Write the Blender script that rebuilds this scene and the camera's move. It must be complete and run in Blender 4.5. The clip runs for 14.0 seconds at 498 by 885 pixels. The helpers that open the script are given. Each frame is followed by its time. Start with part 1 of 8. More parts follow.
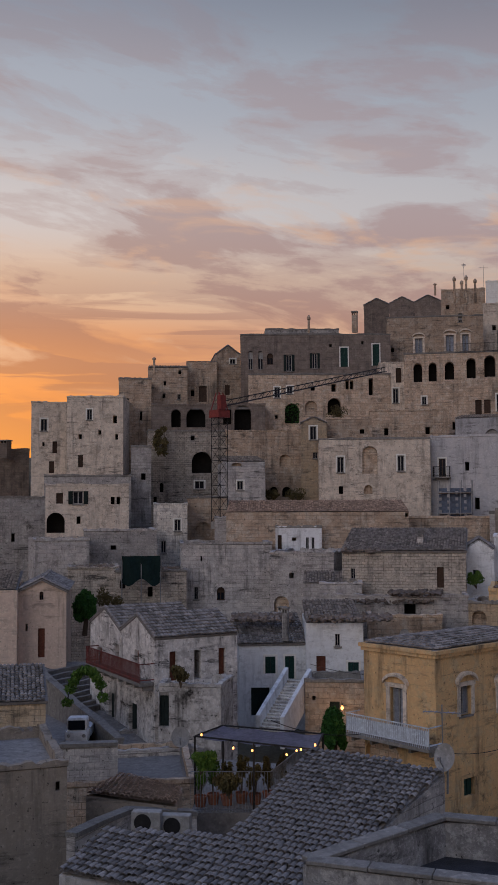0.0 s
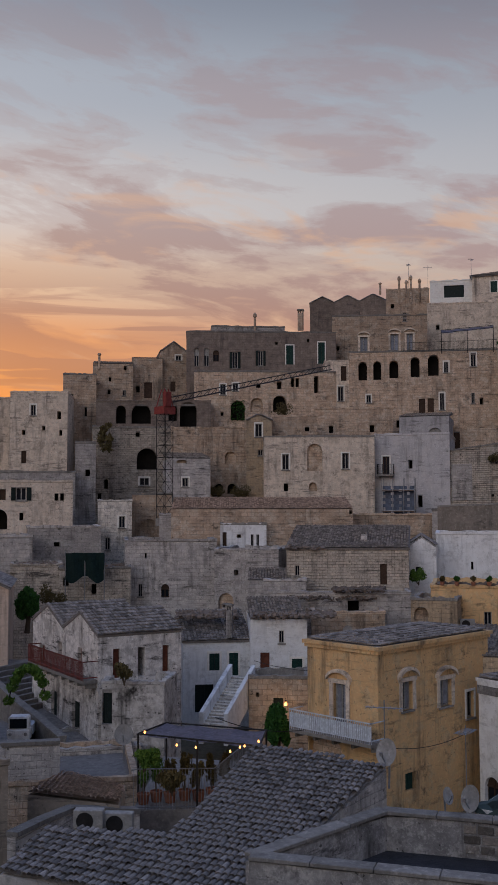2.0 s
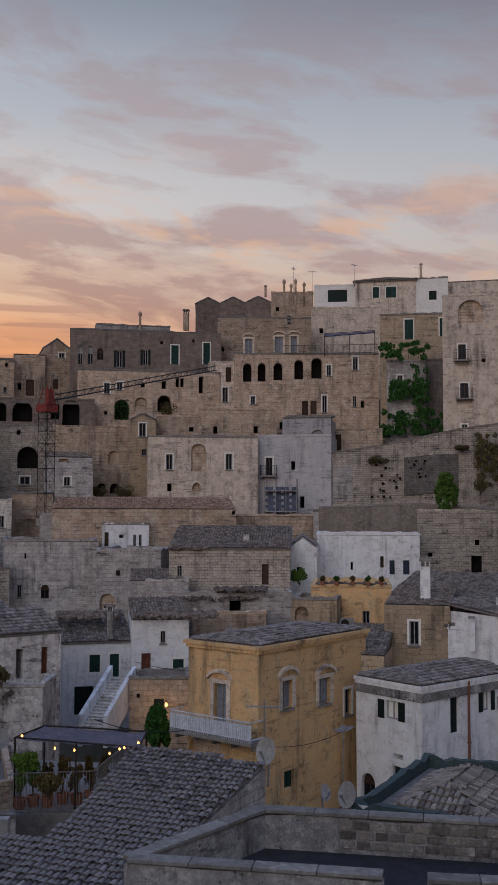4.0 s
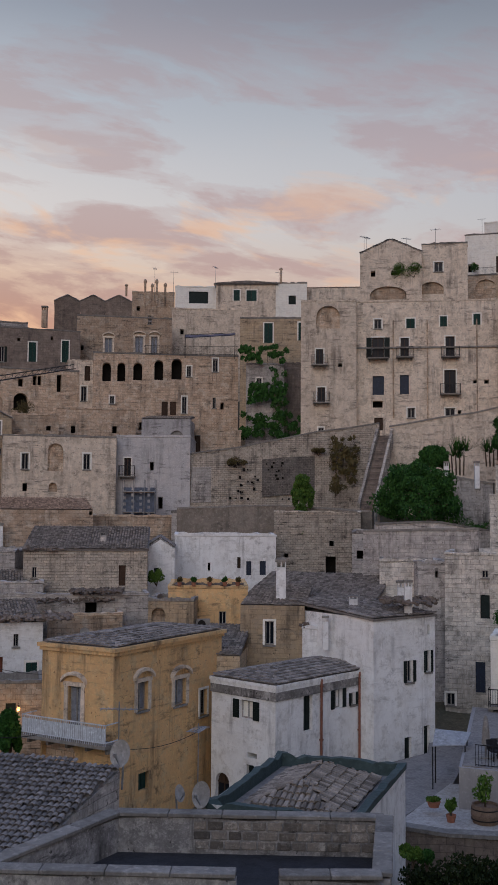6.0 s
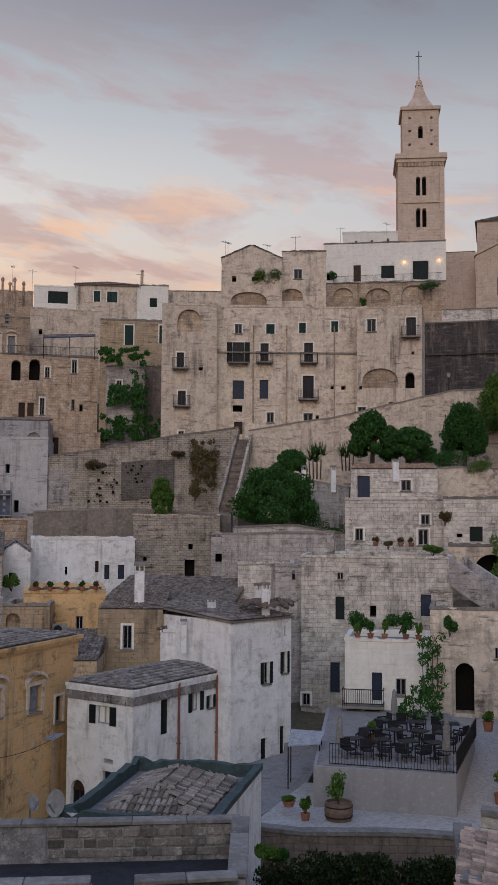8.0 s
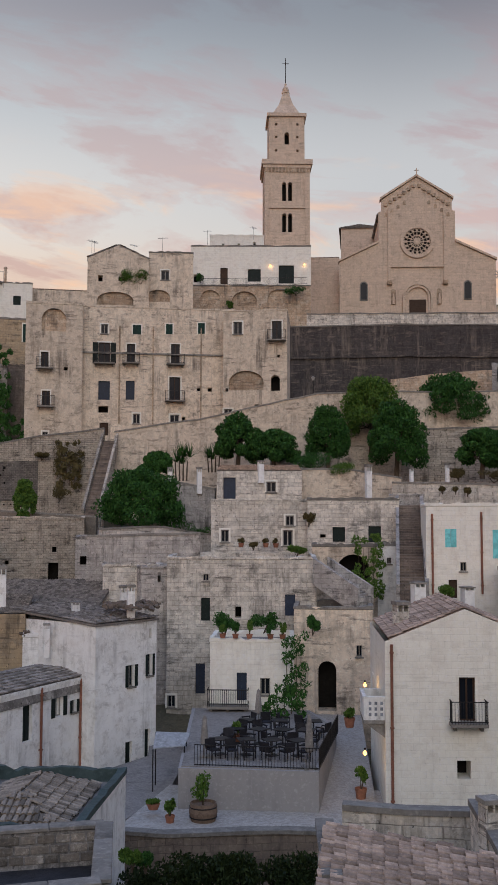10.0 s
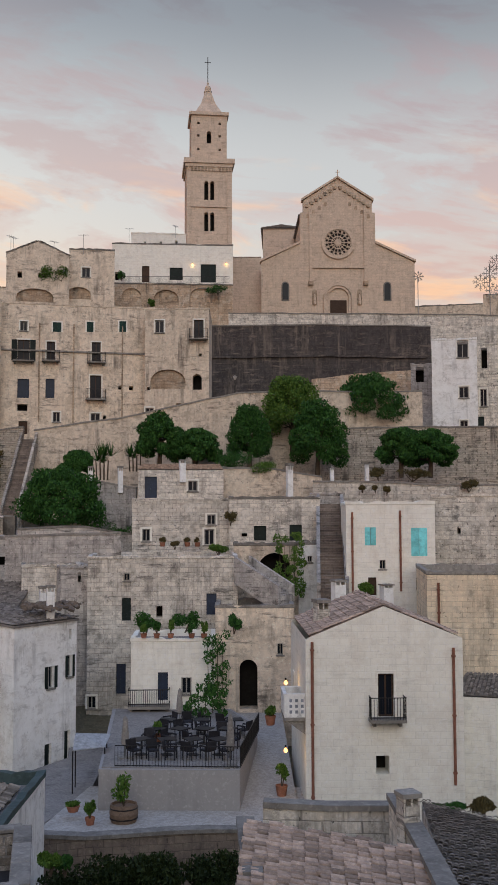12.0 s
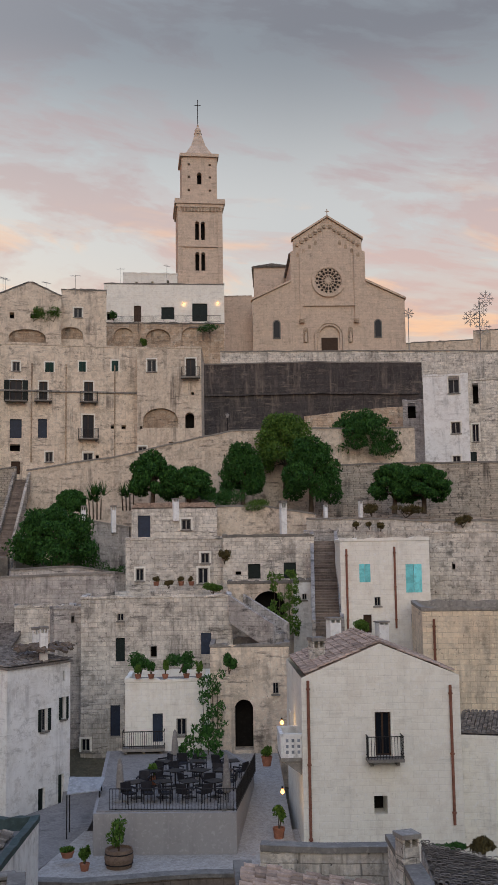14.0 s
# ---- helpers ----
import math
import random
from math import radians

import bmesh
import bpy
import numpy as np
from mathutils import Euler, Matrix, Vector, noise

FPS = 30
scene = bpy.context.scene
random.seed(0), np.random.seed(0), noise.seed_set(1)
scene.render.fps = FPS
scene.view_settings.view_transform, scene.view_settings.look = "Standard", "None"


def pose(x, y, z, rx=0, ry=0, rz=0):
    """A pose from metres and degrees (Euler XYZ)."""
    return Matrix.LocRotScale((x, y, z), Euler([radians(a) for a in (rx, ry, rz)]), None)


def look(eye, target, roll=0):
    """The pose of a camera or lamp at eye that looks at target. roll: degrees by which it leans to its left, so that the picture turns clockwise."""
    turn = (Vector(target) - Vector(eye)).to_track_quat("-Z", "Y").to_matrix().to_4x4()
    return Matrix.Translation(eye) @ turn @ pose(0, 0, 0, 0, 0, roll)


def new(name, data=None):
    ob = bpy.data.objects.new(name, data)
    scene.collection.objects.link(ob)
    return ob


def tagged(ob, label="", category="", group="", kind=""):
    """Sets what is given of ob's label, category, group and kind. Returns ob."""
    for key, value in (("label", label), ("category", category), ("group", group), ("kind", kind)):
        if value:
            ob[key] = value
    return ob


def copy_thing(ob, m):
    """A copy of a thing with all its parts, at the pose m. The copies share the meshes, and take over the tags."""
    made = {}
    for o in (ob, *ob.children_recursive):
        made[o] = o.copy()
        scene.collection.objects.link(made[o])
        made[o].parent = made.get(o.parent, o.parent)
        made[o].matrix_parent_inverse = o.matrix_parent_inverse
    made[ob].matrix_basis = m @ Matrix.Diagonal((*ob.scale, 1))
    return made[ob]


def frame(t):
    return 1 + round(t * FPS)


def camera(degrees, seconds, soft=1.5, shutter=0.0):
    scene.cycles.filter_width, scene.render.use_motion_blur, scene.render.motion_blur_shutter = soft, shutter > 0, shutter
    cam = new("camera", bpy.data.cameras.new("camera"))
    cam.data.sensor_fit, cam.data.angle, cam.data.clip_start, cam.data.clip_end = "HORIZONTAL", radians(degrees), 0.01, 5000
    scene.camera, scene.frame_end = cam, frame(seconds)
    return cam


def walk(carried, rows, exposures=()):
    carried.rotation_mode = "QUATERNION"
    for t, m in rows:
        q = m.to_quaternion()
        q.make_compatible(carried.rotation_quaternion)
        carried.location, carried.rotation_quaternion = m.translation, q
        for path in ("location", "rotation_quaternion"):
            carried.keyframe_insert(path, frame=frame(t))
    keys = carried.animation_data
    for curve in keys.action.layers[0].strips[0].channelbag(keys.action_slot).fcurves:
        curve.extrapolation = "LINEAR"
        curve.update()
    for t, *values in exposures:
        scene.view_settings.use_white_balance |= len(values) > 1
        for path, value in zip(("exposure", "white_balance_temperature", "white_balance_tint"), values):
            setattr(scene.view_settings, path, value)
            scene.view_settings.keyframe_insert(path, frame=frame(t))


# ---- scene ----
cam = camera(27.6, 14.0)
EYE, TURN = 14.0, 19.0
ROWS = [
    (0.0, 0.01, 4.05, 0.27), (0.5, -0.38, 4.04, 0.28), (1.0, -1.03, 4.00, 0.30), (1.5, -1.93, 3.94, 0.25),
    (2.0, -3.08, 3.87, 0.12), (4.5, -11.60, 3.91, -0.22), (5.0, -13.61, 3.92, -0.29), (5.5, -15.62, 3.94, -0.33),
    (6.0, -17.61, 3.98, -0.41), (6.5, -19.60, 4.03, -0.41), (7.0, -21.58, 4.08, -0.47), (7.5, -23.56, 4.14, -0.45),
    (8.0, -25.53, 4.22, -0.38), (8.5, -27.51, 4.29, -0.27), (9.0, -29.44, 4.35, -0.21), (11.5, -36.95, 4.24, 0.10),
    (12.0, -37.53, 4.28, 0.15), (12.5, -37.85, 4.45, 0.28), (13.0, -37.95, 4.85, 0.44), (13.5, -37.96, 5.53, 0.63),
    (14.0, -37.95, 6.41, 0.81),
]
walk(cam, [(t, pose(0, 0, EYE, 0, 0, yaw + TURN) @ pose(0, 0, 0, 90 + pitch, 0, 0) @ pose(0, 0, 0, 0, 0, -roll)) for t, yaw, pitch, roll in ROWS],
     [(0.0, -0.68, 6120, 16), (2.0, -0.64, 6120, 15), (5.0, -0.46, 6150, 14), (7.5, -0.22, 6350, 13), (9.0, -0.10, 6450, 12), (12.5, 0.06, 6650, 9), (14.0, 0.02, 6650, 9)])

# ---- sky, added front fill, light ----
SUN_YAW = radians(37)          # the set sun, to the west of the first view
world = bpy.data.worlds.new("dusk_sky")
scene.world = world
world.use_nodes = True
wn, wl = world.node_tree.nodes, world.node_tree.links
wn.clear()


def wnode(kind, **values):
    n = wn.new(kind)
    for k, v in values.items():
        n.inputs[k].default_value = v
    return n


def wmath(op, a, b=None, c=None):
    n = wn.new("ShaderNodeMath")
    n.operation = op
    for i, v in enumerate((a, b, c)):
        if v is None:
            continue
        if isinstance(v, (int, float)):
            n.inputs[i].default_value = v
        else:
            wl.new(v, n.inputs[i])
    return n.outputs[0]


def wramp(fac, stops):
    n = wn.new("ShaderNodeValToRGB")
    n.color_ramp.interpolation = "EASE"
    while len(n.color_ramp.elements) < len(stops):
        n.color_ramp.elements.new(0.5)
    for e, (p, c) in zip(n.color_ramp.elements, stops):
        e.position, e.color = p, (*c, 1)
    wl.new(fac, n.inputs[0])
    return n.outputs[0]


def wmix(fac, a, b, mode="MIX"):
    n = wn.new("ShaderNodeMix")
    n.data_type, n.blend_type = "RGBA", mode
    for sock, v in ((n.inputs[0], fac), (n.inputs[6], a), (n.inputs[7], b)):
        if isinstance(v, (int, float, tuple)):
            sock.default_value = v
        else:
            wl.new(v, sock)
    return n.outputs[2]


tc = wn.new("ShaderNodeTexCoord")
sep = wn.new("ShaderNodeSeparateXYZ")
wl.new(tc.outputs["Generated"], sep.inputs[0])
X, Y, Z = sep.outputs
elev = wmath("ARCSINE", Z)                       # radians
azim = wmath("ARCTAN2", X, Y)                    # 0 ahead, to the east positive
sunward = wmath("SUBTRACT", 0.78, wmath("MULTIPLY", wmath("ADD", azim, 0.30), 1.15))   # 1 near the sunset, 0 away from it
sunward_n = wn.new("ShaderNodeClamp")
wl.new(sunward, sunward_n.inputs[0])
sunward = sunward_n.outputs[0]
e01 = wmath("MULTIPLY", elev, 2.0)               # 0 at the horizon, 1 at about 29 degrees
west = wramp(e01, [(0.0, (0.75, 0.14, 0.03)), (0.20, (0.98, 0.27, 0.05)), (0.32, (1.0, 0.37, 0.115)), (0.44, (0.98, 0.66, 0.42)), (0.58, (0.89, 0.83, 0.76)), (0.80, (0.58, 0.63, 0.67)), (1.0, (0.34, 0.385, 0.45))])
east = wramp(e01, [(0.0, (0.66, 0.47, 0.39)), (0.25, (0.68, 0.51, 0.45)), (0.42, (0.70, 0.63, 0.58)), (0.65, (0.57, 0.58, 0.60)), (1.0, (0.24, 0.265, 0.31))])
clear = wmix(sunward, east, west)
# thin streaks low down, softer banks higher up
streak = wn.new("ShaderNodeCombineXYZ")
wl.new(wmath("MULTIPLY", azim, 4.2), streak.inputs[0])
wl.new(wmath("MULTIPLY", wmath("ADD", elev, wmath("MULTIPLY", azim, 0.13)), 15.0), streak.inputs[1])
n1 = wnode("ShaderNodeTexNoise", Scale=1.05, Detail=9.0, Roughness=0.60, Distortion=0.35)
wl.new(streak.outputs[0], n1.inputs["Vector"])
bank = wramp(n1.outputs[0], [(0.45, (0, 0, 0)), (0.50, (0.4, 0.4, 0.4)), (0.57, (1, 1, 1))])
fine = wn.new("ShaderNodeCombineXYZ")
wl.new(wmath("MULTIPLY", azim, 3.0), fine.inputs[0])
wl.new(wmath("MULTIPLY", elev, 42.0), fine.inputs[1])
n2 = wnode("ShaderNodeTexNoise", Scale=1.0, Detail=6.0, Roughness=0.55, Distortion=0.8)
wl.new(fine.outputs[0], n2.inputs["Vector"])
thin = wmath("MULTIPLY", wramp(n2.outputs[0], [(0.45, (0, 0, 0)), (0.52, (1, 1, 1))]), wramp(e01, [(0.0, (1, 1, 1)), (0.36, (0.9, 0.9, 0.9)), (0.52, (0, 0, 0))]))
low = wramp(e01, [(0.0, (0.15, 0.15, 0.15)), (0.25, (0.5, 0.5, 0.5)), (0.42, (1, 1, 1)), (0.55, (0.95, 0.95, 0.95)), (0.8, (0.9, 0.9, 0.9)), (1.0, (0.8, 0.8, 0.8))])
cover = wmath("MULTIPLY", wmath("MAXIMUM", wmath("MULTIPLY", bank, low), wmath("MULTIPLY", thin, sunward)), 0.85)
west_cloud = wramp(e01, [(0.0, (0.30, 0.085, 0.05)), (0.20, (0.36, 0.10, 0.07)), (0.34, (0.40, 0.15, 0.12)), (0.5, (0.50, 0.31, 0.27)), (0.7, (0.60, 0.47, 0.44)), (1.0, (0.40, 0.39, 0.43))])
east_cloud = wramp(e01, [(0.0, (0.62, 0.32, 0.22)), (0.33, (0.70, 0.40, 0.32)), (0.55, (0.64, 0.45, 0.43)), (0.8, (0.46, 0.37, 0.40)), (1.0, (0.19, 0.19, 0.23))])
clouds = wmix(sunward, east_cloud, west_cloud)
paint = wmix(cover, clear, clouds)
# a few bright rims on the clouds
rim = wnode("ShaderNodeTexNoise", Scale=1.7, Detail=6.0, Roughness=0.55, Distortion=0.5)
wl.new(streak.outputs[0], rim.inputs["Vector"])
rims = wmath("MULTIPLY", wramp(rim.outputs[0], [(0.52, (0, 0, 0)), (0.66, (1, 1, 1))]), wramp(e01, [(0.2, (0, 0, 0)), (0.34, (0.9, 0.9, 0.9)), (0.52, (0.7, 0.7, 0.7)), (0.75, (0, 0, 0))]))
paint = wmix(rims, paint, (1.0, 0.60, 0.36, 1))
zen = wn.new("ShaderNodeMapRange")
zen.inputs["From Min"].default_value, zen.inputs["From Max"].default_value = 0.55, 1.0
wl.new(elev, zen.inputs["Value"])
paint = wmix(zen.outputs[0], paint, (0.38, 0.54, 0.98, 1))
sky = wn.new("ShaderNodeTexSky")
sky.sky_type, sky.sun_disc, sky.sun_elevation, sky.sun_rotation = "NISHITA", False, radians(1.5), -SUN_YAW
bg = wnode("ShaderNodeBackground", Strength=0.95)
wl.new(paint, bg.inputs[0])
bg2 = wnode("ShaderNodeBackground", Strength=0.05)
wl.new(sky.outputs[0], bg2.inputs[0])
add = wn.new("ShaderNodeAddShader")
wl.new(bg.outputs[0], add.inputs[0]), wl.new(bg2.outputs[0], add.inputs[1])
wout = wn.new("ShaderNodeOutputWorld")
wl.new(add.outputs[0], wout.inputs[0])

# added soft fill from behind the camera; the true sun has set ahead
front_fill = new("front_fill", bpy.data.lights.new("front_fill", "SUN"))
front_fill.data.energy, front_fill.data.angle, front_fill.data.color = 0.85, radians(40), (1.0, 0.96, 0.93)
front_fill.matrix_world = look((-30, -60, 60), (0, 60, 10))


# ---- materials ----
def mat_base(name, rough=0.9, metal=0.0):
    m = bpy.data.materials.new(name)
    m.use_nodes = True
    b = m.node_tree.nodes["Principled BSDF"]
    b.inputs["Roughness"].default_value, b.inputs["Metallic"].default_value = rough, metal
    return m, m.node_tree.nodes, m.node_tree.links, b


def shade(name, a, b, size=1.0, rough=0.9, metal=0.0, course=None, stain=0.0, stain_color=(0.05, 0.047, 0.043), bump=0.25, spread=0.20, patch=None, spot=0.75, joint=0.6, island=False, flake=None, grime=0.0):
    """Weathered surface: two colours mingled at two scales, courses of blocks, run-down stains, fine relief."""
    m, N, K, bs = mat_base(name, rough, metal)
    bs.inputs["Specular IOR Level"].default_value = 0.15 if rough > 0.5 else 0.35
    co = N.new("ShaderNodeTexCoord")
    oi = N.new("ShaderNodeObjectInfo")
    off = N.new("ShaderNodeVectorMath")
    off.operation = "MULTIPLY_ADD"
    K.new(oi.outputs["Random"], off.inputs[0])
    off.inputs[1].default_value = (37, 53, 11)
    K.new(co.outputs["Object"], off.inputs[2])
    P = off.outputs[0]

    def tex(scale, detail=5.0, rough_=0.6, vec=P):
        n = N.new("ShaderNodeTexNoise")
        n.inputs["Scale"].default_value, n.inputs["Detail"].default_value, n.inputs["Roughness"].default_value = scale, detail, rough_
        K.new(vec, n.inputs["Vector"])
        return n.outputs[0]

    def ramp(f, lo, hi):
        n = N.new("ShaderNodeMapRange")
        n.inputs["From Min"].default_value, n.inputs["From Max"].default_value = lo, hi
        K.new(f, n.inputs["Value"])
        return n.outputs[0]

    def mix(f, c1, c2, mode="MIX"):
        n = N.new("ShaderNodeMix")
        n.data_type, n.blend_type = "RGBA", mode
        for s, v in ((n.inputs[0], f), (n.inputs[6], c1), (n.inputs[7], c2)):
            if isinstance(v, (float, int)):
                s.default_value = v
            elif isinstance(v, tuple):
                s.default_value = (*v, 1)
            else:
                K.new(v, s)
        return n.outputs[2]

    def times(f, k):
        n = N.new("ShaderNodeMath")
        n.operation = "MULTIPLY"
        K.new(f, n.inputs[0])
        if isinstance(k, (int, float)):
            n.inputs[1].default_value = k
        else:
            K.new(k, n.inputs[1])
        return n.outputs[0]

    band = N.new("ShaderNodeMapping")
    band.inputs["Scale"].default_value = (0.55, 0.55, 3.4)
    K.new(P, band.inputs["Vector"])
    col = mix(ramp(tex(0.75 / size, 8, 0.68), 0.30, 0.70), a, b)
    col = mix(times(ramp(tex(3.2 / size, 8, 0.72), 0.42, 0.66), spot), col, tuple(v * 0.48 for v in a))
    col = mix(times(ramp(tex(7.0 / size, 4, 0.6), 0.54, 0.70), 0.55), col, tuple(min(0.86, v * 1.35) for v in a))
    if patch:
        col = mix(times(ramp(tex(1.6 / size, 9, 0.72), 0.48, 0.64), 0.5), col, patch)
    if flake:
        col = mix(times(ramp(tex(1.1 / size, 10, 0.74), 0.53, 0.585), 0.62), col, mix(ramp(tex(4.2 / size, 6, 0.65), 0.4, 0.6), flake, tuple(v * 0.70 for v in flake)))
    if grime:
        col = mix(times(times(ramp(tex(1.0, 9, 0.74, band.outputs[0]), 0.53, 0.63), ramp(tex(0.5, 4), 0.42, 0.58)), grime), col, stain_color)
        col = mix(times(ramp(tex(6.5, 3, 0.55), 0.66, 0.71), grime), col, tuple(v * 0.5 for v in stain_color))
    height = tex(7.0 / size, 8.0, 0.72)
    if course:
        s = N.new("ShaderNodeSeparateXYZ")
        K.new(co.outputs["Object"], s.inputs[0])
        su = N.new("ShaderNodeMath")
        K.new(s.outputs[0], su.inputs[0]), K.new(s.outputs[1], su.inputs[1])
        cb = N.new("ShaderNodeCombineXYZ")
        K.new(su.outputs[0], cb.inputs[0]), K.new(s.outputs[2], cb.inputs[1])
        br = N.new("ShaderNodeTexBrick")
        br.inputs["Scale"].default_value = 1.0
        br.inputs["Brick Width"].default_value, br.inputs["Row Height"].default_value = course * 1.9, course
        br.inputs["Mortar Size"].default_value, br.inputs["Mortar Smooth"].default_value = 0.018, 0.6
        br.inputs["Color1"].default_value, br.inputs["Color2"].default_value, br.inputs["Mortar"].default_value = (1.08, 1.06, 1.04, 1), (0.73, 0.725, 0.72, 1), (0.40, 0.39, 0.38, 1)
        br.inputs["Bias"].default_value = -0.2
        wob = N.new("ShaderNodeTexNoise")
        wob.inputs["Scale"].default_value, wob.inputs["Detail"].default_value = 0.9, 3.0
        K.new(P, wob.inputs["Vector"])
        ws = N.new("ShaderNodeVectorMath")
        ws.operation = "MULTIPLY_ADD"
        K.new(wob.outputs[1], ws.inputs[0])
        ws.inputs[1].default_value = (0.14, 0.12, 0)
        K.new(cb.outputs[0], ws.inputs[2])
        K.new(ws.outputs[0], br.inputs["Vector"])
        worn = times(ramp(tex(0.9 / size, 7, 0.7), 0.34, 0.52), joint)
        col = mix(worn, col, mix(1.0, col, br.outputs["Color"], "MULTIPLY"))
        cut = N.new("ShaderNodeMath")
        cut.operation = "MULTIPLY_ADD"
        K.new(br.outputs["Fac"], cut.inputs[0]), K.new(height, cut.inputs[2])
        cut.inputs[1].default_value = -0.7
        height = cut.outputs[0]
    if stain:
        col = mix(times(times(ramp(tex(1.3, 8, 0.72), 0.54, 0.66), ramp(tex(0.28), 0.45, 0.6)), stain), col, stain_color)
        st = N.new("ShaderNodeMapping")
        st.inputs["Scale"].default_value = (1.6, 1.6, 0.16)
        K.new(P, st.inputs["Vector"])
        f = ramp(tex(1.0, 6, 0.7, st.outputs[0]), 0.50, 0.66)
        g = ramp(tex(0.35), 0.40, 0.62)
        col = mix(times(times(f, g), stain), col, stain_color)
    val = N.new("ShaderNodeMapRange")
    val.inputs["To Min"].default_value, val.inputs["To Max"].default_value = 1 - spread, 1 + spread
    if island:
        gi = N.new("ShaderNodeNewGeometry")
        K.new(gi.outputs["Random Per Island"], val.inputs["Value"])
    else:
        K.new(oi.outputs["Random"], val.inputs["Value"])
    hs = N.new("ShaderNodeHueSaturation")
    K.new(val.outputs[0], hs.inputs["Value"]), K.new(col, hs.inputs["Color"])
    K.new(hs.outputs[0], bs.inputs["Base Color"])
    bp = N.new("ShaderNodeBump")
    bp.inputs["Strength"].default_value, bp.inputs["Distance"].default_value = bump, 0.06
    K.new(height, bp.inputs["Height"]), K.new(bp.outputs[0], bs.inputs["Normal"])
    return m


def glass_mat(name, tint, rough=0.12):
    m, N, K, bs = mat_base(name, rough)
    bs.inputs["Base Color"].default_value = (*tint, 1)
    bs.inputs["Specular IOR Level"].default_value = 0.12
    n = N.new("ShaderNodeTexNoise")
    n.inputs["Scale"].default_value = 1.5
    bp = N.new("ShaderNodeBump")
    bp.inputs["Strength"].default_value, bp.inputs["Distance"].default_value = 0.1, 0.02
    K.new(n.outputs[0], bp.inputs["Height"]), K.new(bp.outputs[0], bs.inputs["Normal"])
    return m


def glow(name, color, power):
    m, N, K, bs = mat_base(name)
    bs.inputs["Base Color"].default_value = (*color, 1)
    bs.inputs["Emission Color"].default_value, bs.inputs["Emission Strength"].default_value = (*color, 1), power
    return m


def leaf_mat(name, a, b):
    m, N, K, bs = mat_base(name, 0.65)
    bs.inputs["Specular IOR Level"].default_value = 0.15
    g = N.new("ShaderNodeNewGeometry")
    r = N.new("ShaderNodeValToRGB")
    r.color_ramp.elements[0].color, r.color_ramp.elements[1].color = (*a, 1), (*b, 1)
    K.new(g.outputs["Random Per Island"], r.inputs[0])
    K.new(r.outputs[0], bs.inputs["Base Color"])
    return m


GREY = shade("grey_limestone", (0.52, 0.485, 0.45), (0.30, 0.28, 0.262), course=0.30, stain=0.8, spot=0.6, patch=(0.66, 0.63, 0.58), flake=(0.66, 0.62, 0.56), grime=0.8, bump=0.6, joint=0.55)
DARK = shade("dark_weathered_stone", (0.25, 0.20, 0.165), (0.165, 0.135, 0.115), course=0.30, stain=0.6, bump=0.5, grime=0.5, patch=(0.36, 0.30, 0.24))
TAN = shade("tan_tufa", (0.60, 0.45, 0.32), (0.37, 0.275, 0.195), course=0.30, stain=0.75, spot=0.6, patch=(0.68, 0.59, 0.47), flake=(0.68, 0.59, 0.47), grime=0.7, bump=0.6, joint=0.75)
CREAM = shade("cream_plaster", (0.80, 0.685, 0.55), (0.67, 0.555, 0.43), spread=0.10, stain=0.8, stain_color=(0.12, 0.10, 0.085), patch=(0.46, 0.385, 0.30), spot=0.30, flake=(0.50, 0.415, 0.32), grime=0.75, bump=0.45)
WHITE = shade("whitewashed_plaster", spread=0.05, a=(0.86, 0.86, 0.84), b=(0.78, 0.775, 0.755), stain=0.55, stain_color=(0.13, 0.125, 0.12), patch=(0.66, 0.645, 0.61), spot=0.10, flake=(0.72, 0.70, 0.66), grime=0.25, bump=0.25)
SMOKE = shade("bluish_grey_plaster", (0.50, 0.485, 0.475), (0.40, 0.385, 0.38), stain=0.6, patch=(0.56, 0.53, 0.49), spot=0.3, grime=0.6, bump=0.4)
PALE = shade("pale_ashlar", spread=0.1, a=(0.83, 0.78, 0.69), b=(0.62, 0.57, 0.49), course=0.30, stain=0.8, stain_color=(0.12, 0.112, 0.102), spot=0.45, joint=0.75, patch=(0.44, 0.40, 0.34), flake=(0.42, 0.385, 0.335), grime=0.9, bump=0.6)
LIME = shade("limewashed_ashlar", spread=0.03, a=(0.87, 0.85, 0.765), b=(0.82, 0.795, 0.71), course=0.30, stain=0.15, spot=0.08, joint=0.16, patch=(0.72, 0.67, 0.58), grime=0.15, bump=0.25)
OCHRE = shade("ochre_plaster", spread=0.05, a=(0.78, 0.50, 0.235), b=(0.66, 0.42, 0.21), stain=0.9, stain_color=(0.12, 0.09, 0.06), patch=(0.64, 0.47, 0.26), spot=0.2, flake=(0.68, 0.52, 0.30), grime=0.6, bump=0.4)
BUFF = shade("buff_plaster", (0.56, 0.43, 0.28), (0.44, 0.34, 0.225), stain=0.7, course=0.28, joint=0.6, patch=(0.50, 0.425, 0.32), spot=0.4, flake=(0.44, 0.37, 0.28), grime=0.7, bump=0.5)
STREAK = shade("black_streaked_plaster", (0.76, 0.72, 0.67), (0.52, 0.49, 0.45), stain=1.0, stain_color=(0.05, 0.046, 0.043), spot=0.5, patch=(0.22, 0.205, 0.19), flake=(0.36, 0.33, 0.30), grime=1.0, bump=0.5)
MUD = shade("grey_brown_plaster", (0.42, 0.355, 0.285), (0.30, 0.255, 0.205), stain=0.7, patch=(0.36, 0.30, 0.225), spot=0.35, grime=0.6, bump=0.5)
